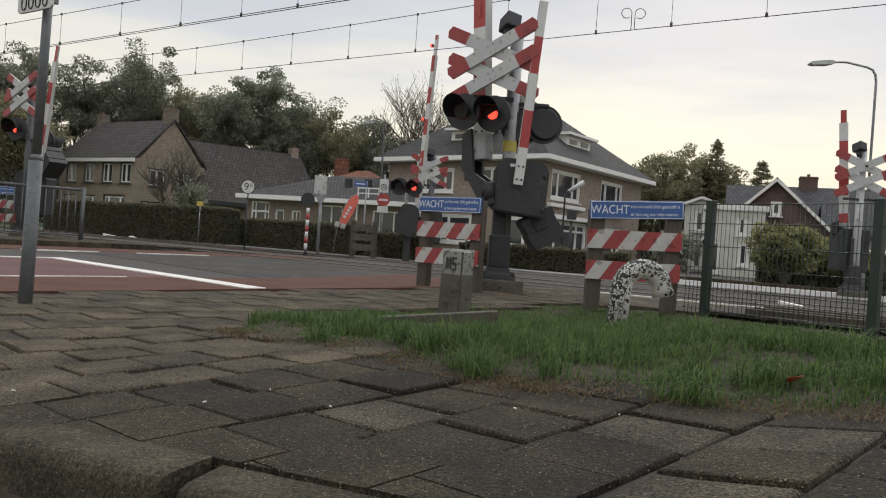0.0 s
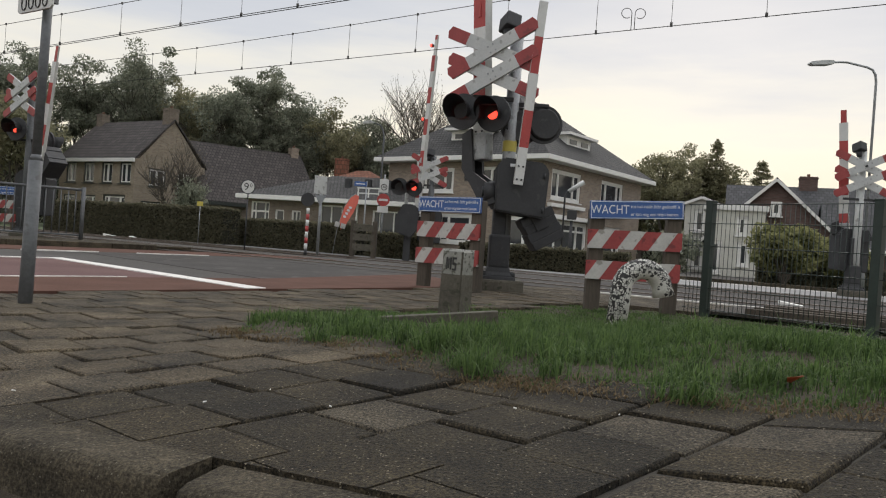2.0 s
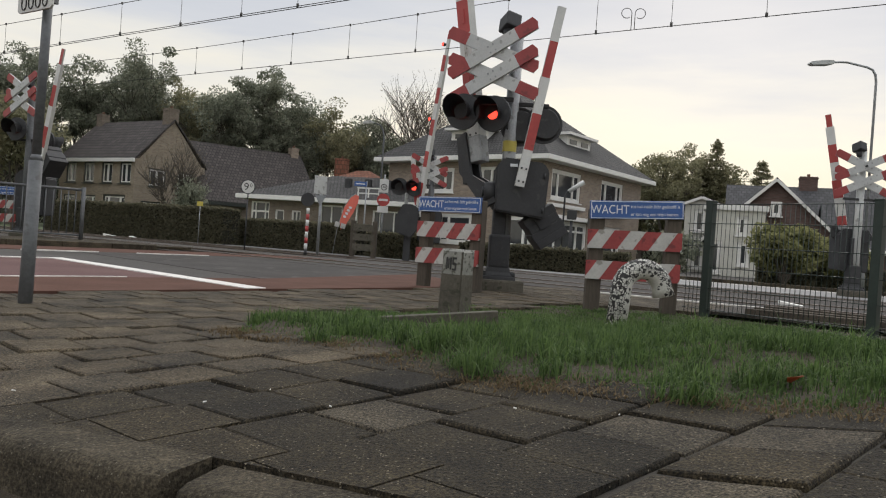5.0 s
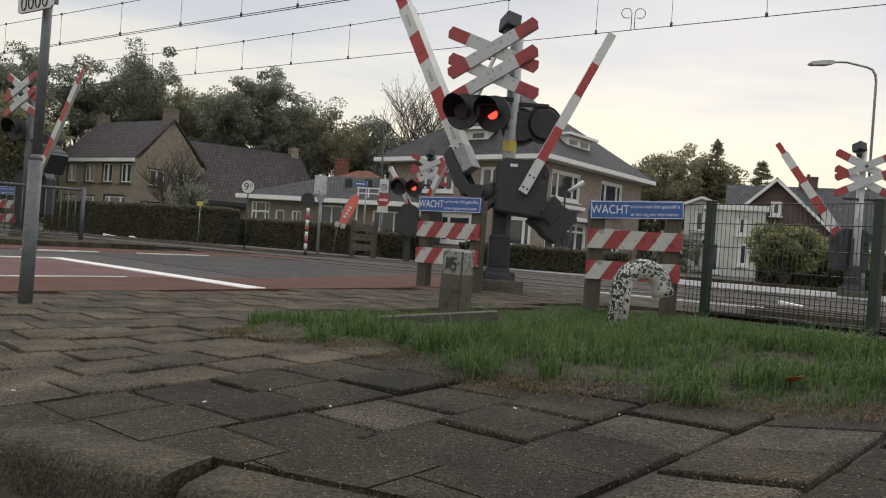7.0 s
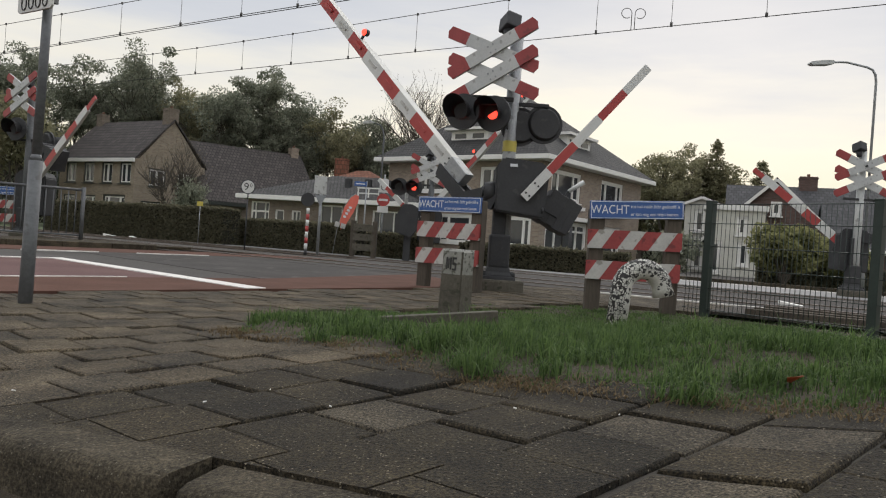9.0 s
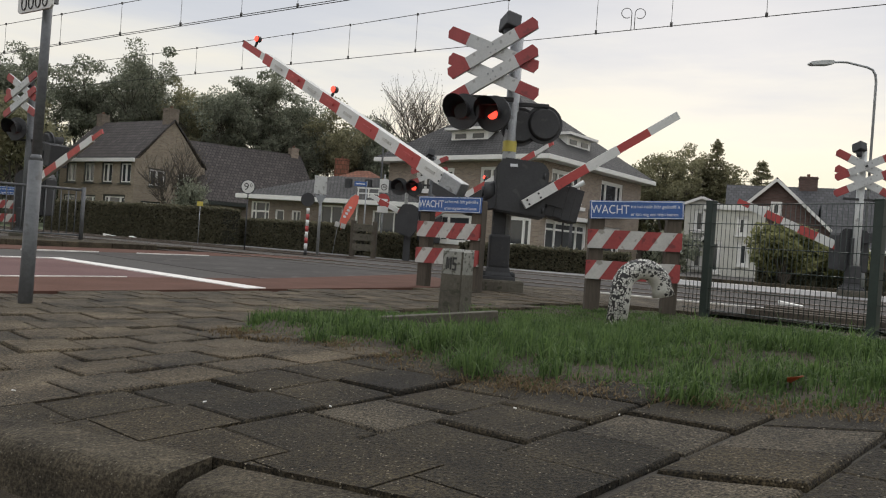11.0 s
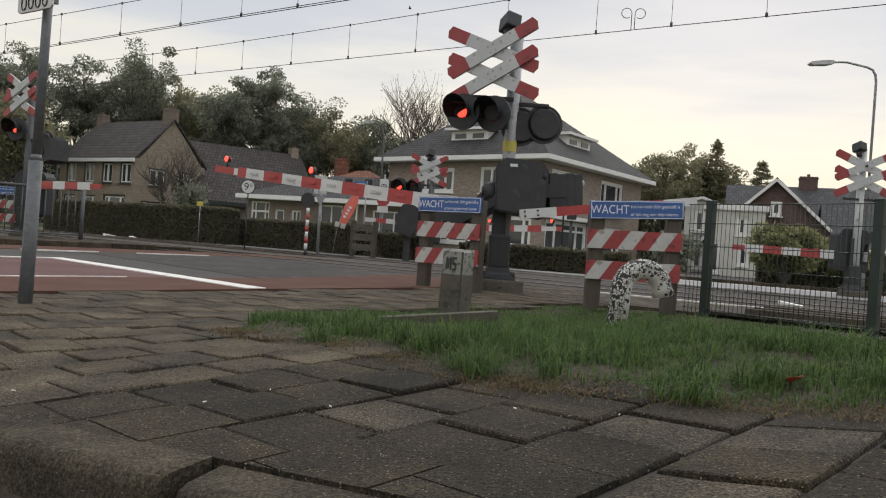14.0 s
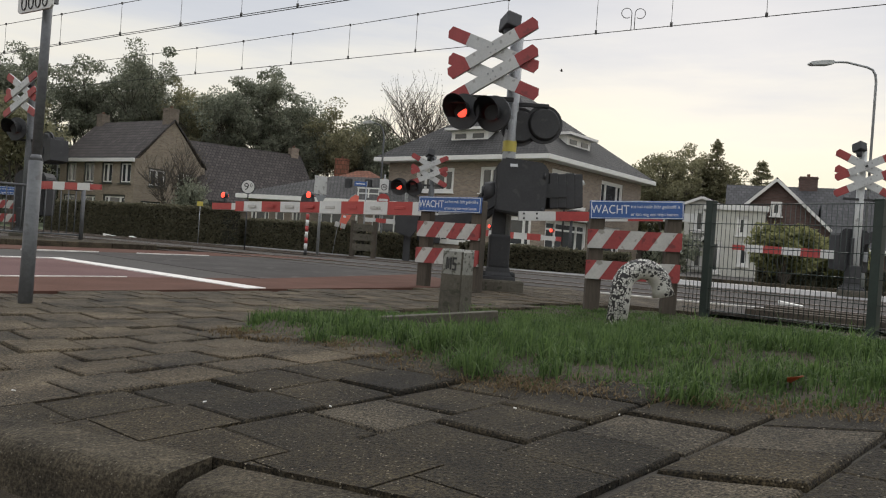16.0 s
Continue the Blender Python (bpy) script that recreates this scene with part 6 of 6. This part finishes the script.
def hedge(label, a, b, high, deep, leaf, seed, count=9000, size=0.06, z=0.0):
    """A clipped hedge: a solid, very dark core and a coat of leaves."""
    a, b = Vector(a), Vector(b)
    d = b - a
    nr = np.random.RandomState(seed)
    h = thing("hedge", label, "hedge", pose(a.x, a.y, z, 0, 0, math.degrees(math.atan2(d.y, d.x))), group="clipped hedges")
    L = d.length
    bm = bmesh.new()
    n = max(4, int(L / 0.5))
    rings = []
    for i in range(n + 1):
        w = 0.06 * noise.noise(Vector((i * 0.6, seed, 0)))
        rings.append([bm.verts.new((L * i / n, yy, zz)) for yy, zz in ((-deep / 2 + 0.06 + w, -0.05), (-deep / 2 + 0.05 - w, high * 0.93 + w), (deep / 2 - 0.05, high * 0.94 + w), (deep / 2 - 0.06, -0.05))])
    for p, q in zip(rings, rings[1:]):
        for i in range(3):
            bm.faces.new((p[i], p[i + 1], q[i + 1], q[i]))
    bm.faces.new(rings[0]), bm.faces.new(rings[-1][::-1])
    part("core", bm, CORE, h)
    k = nr.uniform(0, 1, count)
    top = k < 0.3
    x = nr.uniform(0, L, count)
    wav = np.array([0.05 * noise.noise(Vector((q * 1.3, seed, 2.0))) for q in x])
    ends = (k > 0.94)
    x = np.where(ends, nr.choice([0.0, L], count), x)
    y = np.where(top | ends, nr.uniform(-deep / 2, deep / 2, count), -deep / 2 + np.abs(nr.normal(0, 0.02, count)))
    zz = np.where(top, high + wav + nr.normal(0, 0.025, count), nr.uniform(0, 1, count) * (high + wav))
    c = np.stack([x, y, zz], 1)
    v, f = leaf_quads(c, np.full(count, 0.012), count, size, nr)
    ob = new("foliage", raw("foliage", v.tolist(), f.tolist(), leaf))
    ob.parent = h


CORE = mat("hedge_core", (0.012, 0.013, 0.008), (0.03, 0.028, 0.018), 0.95, scale=6, fine=30, bump=0.5)


def shrub(label, x, y, wide, high, leaf, seed, count=5000, size=0.09, z0=0.0):
    s = thing("shrub", label, "shrub", pose(x, y, 0))
    nr = np.random.RandomState(seed)
    rnd = random.Random(seed)
    bm = bmesh.new()
    ends = []
    for k in range(14):
        az, r = rnd.uniform(0, math.tau), rnd.uniform(0.1, 0.5) * wide
        e = Vector((math.cos(az) * r, math.sin(az) * r * 0.6, z0 + high * rnd.uniform(0.45, 0.95)))
        tube(bm, (0, 0, -0.05), e * 0.5 + Vector((0, 0, 0.1)), 0.05, 0.03, 6, caps=False)
        tube(bm, e * 0.5 + Vector((0, 0, 0.1)), e, 0.03, 0.012, 6, caps=False)
        ends.append(e[:])
    for k in range(46):
        az, r, q = rnd.uniform(0, math.tau), rnd.uniform(0.0, 1) ** 0.5, rnd.uniform(0, 1)
        k2 = math.sqrt(max(0.05, 1 - (q * 2 - 1) ** 2 * 0.85))
        ends.append((math.cos(az) * r * wide / 2 * k2, math.sin(az) * r * wide * 0.35 * k2, z0 + high * (0.1 + 0.85 * q)))
    part("branches", bm, BARK, s)
    v, f = leaf_quads(ends, np.full(len(ends), 0.16 * high), count, size, nr)
    ob = new("leaves", raw("leaves", v.tolist(), f.tolist(), leaf))
    ob.parent = s


def greenery():
    T = [(-34, 58, 14.6, 4.6), (-31.6, 54, 13.9, 3.2), (-31.5, 50, 11.8, 4.2), (-28.6, 60, 13.2, 3.6), (-26.2, 62, 15.3, 3.2), (-23.8, 60, 14.8, 3.0), (-20.6, 61, 12.6, 3.4), (-17.4, 60, 12.7, 3.2), (-14.9, 62, 14.0, 3.2), (-12.0, 63, 12.7, 2.6), (-9.5, 62, 12.0, 2.4),
         (-7.2, 64, 11.4, 2.2), (-5.2, 63, 9.9, 2.0), (-35, 48, 13.5, 4.0), (-22, 66, 13.5, 4.5), (-15, 68, 12.2, 4.5)]
    for i, (x, y, h, r) in enumerate(T):
        tree("dark green oak in a belt of trees behind the houses", x, y, h, r, TREE_LEAF if i % 4 != 2 else AUTUMN_LEAF, 20 + i, leaves=19000 if x < -13 else 13000, size=0.105, clump=0.52, low=0.2)
    shrub("dark ivy-like shrub against the house gable", -14.9, 44.2, 1.6, 3.1, TREE_LEAF, 13, 3500, 0.09)
    conifer("slender dark conifer behind the villa", 20.6, 59.0, 10.3, 2.3, 31)
    conifer("pointed dark conifer beside the gabled house", 23.8, 58.0, 8.7, 2.4, 32)
    tree("young autumn tree with thinning brownish leaves", -26.5, 46.5, 8.2, 2.4, AUTUMN_LEAF, 61, leaves=5000, size=0.16, low=0.2)
    tree("nearly bare tree with fine twigs behind the villa", -2.1, 62, 14.8, 4.9, SPARSE_LEAF, 74, leaves=3200, size=0.05, trunk=0.16, low=0.22, fork=9, twigs=5, clump=0.3)
    tree("bare tree with thin upright branches at the house gable", -15.75, 44.6, 6.6, 1.9, SPARSE_LEAF, 72, leaves=250, size=0.05, trunk=0.07, low=0.06, fork=9, twigs=2, clump=0.4)
    for i, (x, y, h, r) in enumerate([(17.0, 58, 9.3, 2.6), (19.0, 60, 10.0, 2.3), (18.0, 63, 8.6, 3.4), (21.9, 60, 8.8, 1.9), (33.5, 62, 7.6, 2.0), (15.4, 60, 7.2, 2.4)]):
        tree("leafy autumn tree behind the villa", x, y, h, r, AUTUMN_LEAF, 90 + i, leaves=12500, size=0.098, clump=0.44, low=0.14)
    hedge("dark clipped hedge before the buff brick house", (-16.6, 32.5), (-7.6, 27.2), 1.25, 0.9, HEDGE_LEAF, 3, 26000, 0.055)
    hedge("low clipped hedge along the bungalow garden", (-7.5, 28.5), (-2.6, 24.6), 0.95, 0.7, HEDGE_LEAF, 4, 14000, 0.05)
    hedge("low clipped hedge along the corner garden", (-2.3, 24.4), (-0.4, 23.2), 0.75, 0.6, HEDGE_LEAF, 5, 5000, 0.05)
    hedge("clipped beech hedge before the villa", (0.6, 22.6), (5.1, 20.85), 0.62, 0.7, HEDGE_LEAF, 6, 10000, 0.045)
    hedge("dark low hedge before the white house", (10.9, 26.4), (15.0, 25.2), 0.62, 0.8, HEDGE_LEAF, 7, 9000, 0.05)
    shrub("round yellow-green shrub behind the fence", 11.0, 24.5, 2.2, 1.5, BUSH_LEAF, 8, 7000, 0.075, 0.35)
    shrub("yellow-green shrub behind the fence", 13.4, 25.5, 1.8, 1.45, BUSH_LEAF, 9, 5000, 0.085, 0.35)
    hedge("far belt of dark woodland behind the houses", (-75, 78), (-4, 80), 6.5, 4.0, TREE_LEAF, 11, 16000, 0.28)
    hedge("far belt of dark woodland beyond the white house", (12, 82), (75, 74), 4.5, 4.0, TREE_LEAF, 12, 14000, 0.26)
    shrub("small shrub in the villa garden", 10.6, 35.0, 1.8, 1.8, TREE_LEAF, 10, 2500, 0.1)


greenery()


# ---- street furniture across the tracks ----
def pole(parent, h, r=0.03, material=None, name="pole"):
    bm = bmesh.new()
    tube(bm, (0, 0, -0.05), (0, 0, h), r, r, 12)
    return part(name, bm, material or GALV, parent)


def disc(parent, z, r, face, rim=None, y=-0.05, name="disc", label=""):
    bm = bmesh.new()
    tube(bm, (0, y, z), (0, y + 0.012, z), r, r, 36)
    ob = part(name, bm, rim or face, parent, label)
    if rim:
        bm = bmesh.new()
        tube(bm, (0, y - 0.004, z), (0, y, z), r * 0.88, r * 0.88, 36)
        part("face", bm, face, ob)
    return ob


def street_things():
    # round speed board
    s = thing("speed_sign", "round white railway speed board with black figures", "sign", pose(-5.72, 22.0, 0))
    pole(s, 1.62, 0.02, BLACK)
    d = disc(s, 1.8, 0.21, WHITE, BLACK)
    lettering("9", 0.30, INK, d, pose(-0.12, -0.056, 1.79), width=0.13)
    lettering("0", 0.16, INK, d, pose(0.05, -0.056, 1.84), width=0.07)
    # back of a give-way sign and a rectangular board
    s = thing("road_sign", "grey backs of a triangular and a square sign on one pole", "sign", pose(-3.45, 21.0, 0))
    pole(s, 2.1, 0.04)
    bm = bmesh.new()
    prism(bm, [(-0.15, 1.65), (0.15, 1.65), (0.0, 1.33)], -0.06, -0.045)
    part("triangle", bm, SIGN_BACK, s)
    bm = bmesh.new()
    prism(bm, [(-0.19, 1.69), (0.15, 1.67), (0.15, 2.17), (-0.19, 2.19)], -0.075, -0.06)
    part("board", bm, PALE_METAL, s, "pale rectangular board")
    # signal back
    s = thing("signal_lamp", "black round signal lamp seen from behind on a banded pole", "signal", pose(-3.62, 20.0, 0))
    disc(s, 1.46, 0.18, BLACK, y=-0.03, name="lamp")
    bm = bmesh.new()
    tube(bm, (0, 0, 1.3), (0, 0, 1.46), 0.03, 0.03, 10)
    part("neck", bm, BLACK, s)
    for i in range(8):
        bm = bmesh.new()
        tube(bm, (0.02, 0, i * 0.155), (0.02, 0, (i + 1) * 0.155), 0.042, 0.042, 14)
        part("band", bm, BLACK if i < 1 else (WHITE if i % 2 else RED) if i < 7 else WHITE, s)
    # feather banner
    b = thing("banner_flag", "red feather banner with pale lettering bars", "banner", pose(-3.35, 24.0, 0.42, 0, 13, 0))
    bm = bmesh.new()
    edge = [(0.0, 0.36), (0.13, 0.60), (0.24, 0.98), (0.29, 1.34), (0.25, 1.54), (0.15, 1.57), (0.03, 1.44), (-0.08, 1.06), (-0.09, 0.62)]
    prism(bm, edge, -0.012, 0.0)
    bmesh.ops.subdivide_edges(bm, edges=bm.edges[:], cuts=1)
    for v in bm.verts:
        v.co.y += 0.03 * math.sin(v.co.z * 5)
    cl = part("cloth", bm, FLAG, b)
    bm = bmesh.new()
    bent(bm, [(-0.02, 0.02, -0.43), (-0.10, 0.02, 0.3), (-0.10, 0.02, 0.66), (-0.085, 0.02, 1.08), (0.02, 0.02, 1.46), (0.15, 0.02, 1.59)], 0.012, 6)
    part("rod", bm, GALV, b)
    for i, (x, z) in enumerate(((0.02, 0.80), (0.05, 0.91), (0.08, 1.02), (0.11, 1.12))):
        bm = bmesh.new()
        box(bm, 0.09, 0.01, 0.07, (x, -0.05, z))
        part("lettering_bar", bm, LETTER, cl)
    bm = bmesh.new()
    for x in (-0.13, 0.06):
        box(bm, 0.15, 0.06, 0.16, (x, -0.06, 0.50), bevel=0.01)
    part("tag", bm, DULL_WHITE, b)
    # no-entry and zone signs, street name plate
    s = thing("road_sign", "zone sign above a red and white round sign on one pole", "sign", pose(-1.98, 24.0, 0))
    pole(s, 2.6, 0.03)
    bm = bmesh.new()
    box(bm, 0.28, 0.015, 0.42, (0, -0.05, 2.24), bevel=0.006)
    zp = part("zone_plate", bm, WHITE, s)
    bm = bmesh.new()
    for k in range(20):
        a, c = k * math.tau / 20, (k + 1) * math.tau / 20
        tube(bm, (0.09 * math.cos(a), -0.06, 2.2 + 0.09 * math.sin(a)), (0.09 * math.cos(c), -0.06, 2.2 + 0.09 * math.sin(c)), 0.012, 0.012, 6)
    part("ring", bm, INK, zp)
    lettering("30", 0.1, INK, zp, pose(-0.055, -0.06, 2.2), width=0.11)
    d = disc(s, 1.80, 0.20, RED, y=-0.05)
    bm = bmesh.new()
    box(bm, 0.28, 0.006, 0.07, (0, -0.056, 1.80))
    part("bar", bm, WHITE, d)
    bm = bmesh.new()
    box(bm, 0.34, 0.015, 0.2, (0, -0.05, 1.5), bevel=0.006)
    part("under_plate", bm, WHITE, s)
    s = thing("name_plate", "blue street name plate on a thin pole", "sign", pose(-2.75, 26.0, 0))
    pole(s, 2.5, 0.025)
    bm = bmesh.new()
    box(bm, 0.42, 0.015, 0.16, (-0.2, -0.03, 2.40), bevel=0.004)
    pl = part("plate", bm, BLUE, s)
    bm = bmesh.new()
    box(bm, 0.3, 0.004, 0.035, (-0.2, -0.041, 2.40))
    part("lettering_bar", bm, LETTER, pl)
    # grey posts and planks beside the banner
    f = thing("plank_fence", "weathered wooden fence panel between two posts", "fence", pose(-2.35, 22.4, 0, 0, 0, -6))
    for x in (-0.32, 0.32):
        bm = bmesh.new()
        box(bm, 0.14, 0.12, 1.12, (x, 0, 0.5), bevel=0.01)
        part("post", bm, POST_WOOD, f)
    for z in (0.28, 0.58, 0.86):
        bm = bmesh.new()
        box(bm, 0.62, 0.03, 0.2, (0, -0.06, z), bevel=0.006)
        part("plank", bm, OLD_CONCRETE, f)
    bm = bmesh.new()
    for q in range(3):
        box(bm, 1.3, 0.04, 0.06, (0.1, 0.3, 1.95 + q * 0.28))
    for x in (-0.5, 0.1, 0.7):
        box(bm, 0.06, 0.04, 0.7, (x, 0.3, 2.2))
    tr = thing("trellis", "white wooden balcony trellis on the bungalow", "trellis", pose(-4.35, 40.4, 0.0, 0, 0, -17))
    part("lattice", bm, TRIM, tr, m=pose(0, 0, 0.75))
    bm = bmesh.new()
    box(bm, 0.1, 0.1, 2.6, (-0.5, 0.34, 1.3))
    part("post", bm, TRIM, tr)
    # tall street lamp
    s = thing("street_lamp", "tall grey street lamp with a bent arm", "street lamp", pose(11.12, 20.2, 0))
    bm = bmesh.new()
    tube(bm, (0, 0, 0), (0, 0, 1.2), 0.075, 0.07, 16)
    bent(bm, [(0, 0, 1.2), (0, 0, 5.62), (-0.03, 0, 5.8), (-0.11, 0, 5.93), (-0.26, 0, 5.99), (-0.78, 0, 6.08), (-0.98, 0, 6.08), (-1.22, 0, 6.05)], 0.034, 10, r_end=0.026)
    part("column", bm, GALV, s)
    bm = bmesh.new()
    prism(bm, [(-1.80, 5.98), (-1.74, 5.94), (-1.32, 5.97), (-1.16, 6.02), (-1.2, 6.09), (-1.44, 6.08), (-1.78, 6.02)], -0.11, 0.11)
    part("lantern", bm, PALE_METAL, s)
    for x, y, h, reach in ((-2.62, 30.0, 4.55, 0.45), (-20.46, 40.0, 4.1, 0.85)):
        s = thing("street_lamp", "slim grey street lamp with a curved arm among the houses", "street lamp", pose(x, y, 0))
        bm = bmesh.new()
        bent(bm, [(0, 0, 0), (0, 0, h), (-reach * 0.12, 0, h + 0.3), (-reach * 0.4, 0, h + 0.5), (-reach, 0, h + 0.58)], 0.04, 8, r_end=0.026)
        part("column", bm, GREY_STEEL, s)
        bm = bmesh.new()
        prism(bm, [(-reach - 0.42, h + 0.52), (-reach - 0.05, h + 0.54), (-reach + 0.06, h + 0.58), (-reach - 0.1, h + 0.66), (-reach - 0.38, h + 0.6)], -0.09, 0.09)
        part("lantern", bm, PALE_METAL, s)
    # small street lamp before the villa
    s = thing("street_lamp", "thin street lamp with a slanted tubular head", "street lamp", pose(4.33, 28.0, 0))
    bm = bmesh.new()
    bent(bm, [(0, 0, 0), (0.0, 0, 2.55), (0.06, 0, 2.75), (0.2, 0, 2.86)], 0.035, 8)
    part("column", bm, BLACK, s)
    bm = bmesh.new()
    tube(bm, (0.12, 0, 2.80), (0.66, 0, 3.18), 0.075, 0.09, 14)
    part("lantern", bm, PALE_METAL, s)
    for x, h, w_ in ((4.05, 1.95, 0.3), (4.75, 1.9, 0.26)):
        s = thing("signal_lamp", "black signal lamp housing on a slim post across the street", "signal", pose(x + 0.25, 26.0, 0))
        pole(s, h - 0.3, 0.05, BLACK)
        bm = bmesh.new()
        box(bm, w_, 0.25, 0.32 if w_ > 0.28 else 0.62, (0, 0, h - 0.1), bevel=0.03)
        part("housing", bm, BLACK, s)
    # yellow marker plate before the hedge
    s = thing("marker_plate", "small yellow marker plate on a thin rod", "marker", pose(-8.1, 25.2, 0))
    pole(s, 1.3, 0.012)
    bm = bmesh.new()
    box(bm, 0.2, 0.015, 0.15, (0, -0.02, 1.32), bevel=0.006)
    part("plate", bm, YELLOW, s)


street_things()


# ---- a bird crossing the sky ----
def bird():
    b = thing("bird", "small dark bird gliding high over the crossing", "bird")
    bm = bmesh.new()
    bmesh.ops.create_uvsphere(bm, u_segments=10, v_segments=6, radius=0.036, matrix=Matrix.Diagonal((2.4, 0.8, 0.8, 1)))
    part("body", bm, BARK, b)
    for sd in (-1, 1):
        bm = bmesh.new()
        prism(bm, [(0.04, 0.0), (-0.05, 0.0), (-0.08, 0.16), (-0.05, 0.20), (0.0, 0.11)], -0.003, 0.003)
        part("wing", bm, BARK, b, m=pose(0, sd * 0.015, 0.01, -90 * sd + 25 * sd, 0, 0))
    MOVES.append((b, [(t, pose(*p, 0, -4, 10)) for t, p in ((0, (-60.0, 62.0, 34.0)), (12.0, (-14.0, 46.0, 17.2)), (13.8, (-3.2, 40.0, 13.3)), (14.2, (-2.05, 40.0, 12.24)), (14.5, (-1.33, 40.0, 11.67)), (14.8, (-0.73, 40.0, 11.2)), (15.4, (4.58, 40.0, 10.8)), (15.7, (5.05, 40.0, 10.45)), (16, (5.55, 40.0, 10.04)))]))


bird()


# ---- litter ----
def litter():
    rnd = random.Random(31)
    for x, y, col, r in ((1.10, 2.32, FLAG, 0.045), (0.62, 2.22, DRY_LEAF, 0.02)):
        bm = bmesh.new()
        prism(bm, [(-r, 0), (-r * 0.5, r * 0.45), (r * 0.2, r * 0.55), (r, r * 0.05), (r * 0.3, -r * 0.5), (-r * 0.5, -r * 0.4)], -0.0008, 0.0008)
        for v in bm.verts:
            v.co.y += v.co.x * v.co.x * 6
        top = soil(x, y) + 0.03 if inside(GRASS_EDGE, x, y) else lie(x, y) + 0.006
        solo("fallen_leaf", bm, LEAF_LITTER if col is FLAG else DRY_LEAF, "dry fallen leaf on the ground", "leaf", m=pose(x, y, top, 80 + rnd.uniform(-25, 25), 0, rnd.uniform(0, 360)), group="fallen leaves")
    for x, y, r in ((-0.62, 2.08, 0.007), (-0.27, 2.03, 0.006), (-0.48, 2.25, 0.005), (-1.22, 2.22, 0.008), (0.22, 2.02, 0.006), (0.48, 1.95, 0.005)):
        bm = bmesh.new()
        box(bm, r * 1.5, r * 0.6, 0.003, bevel=0.0008)
        solo("paper_scrap", bm, TRIM, "tiny pale scrap lying on the tiles", "litter", m=pose(x, y, lie(x, y) + 0.005, rnd.uniform(-12, 12), rnd.uniform(-12, 12), rnd.uniform(0, 180)), group="scraps on the pavement")
    for x, y, a, b, c in ((5.15, 11.2, 0.34, 0.12, 0.05), (-12.4, 28.4, 0.5, 0.16, 0.07), (-11.4, 28.0, 0.24, 0.16, 0.07)):
        bm = bmesh.new()
        box(bm, a, b, c, bevel=0.012)
        solo("concrete_block", bm, TRIM, "pale concrete block lying in the ballast", "block", m=pose(x, y, 0.0, 3, 8, rnd.uniform(-40, 10)))


LEAF_LITTER = leaf_mat("orange_leaf", (0.30, 0.10, 0.05), (0.36, 0.13, 0.06))
litter()


def motions():
    """All that moves: booms, counterweights, the added lamp flaps."""
    for ob, rows in MOVES:
        walk(ob, rows)


pavement()
motions()
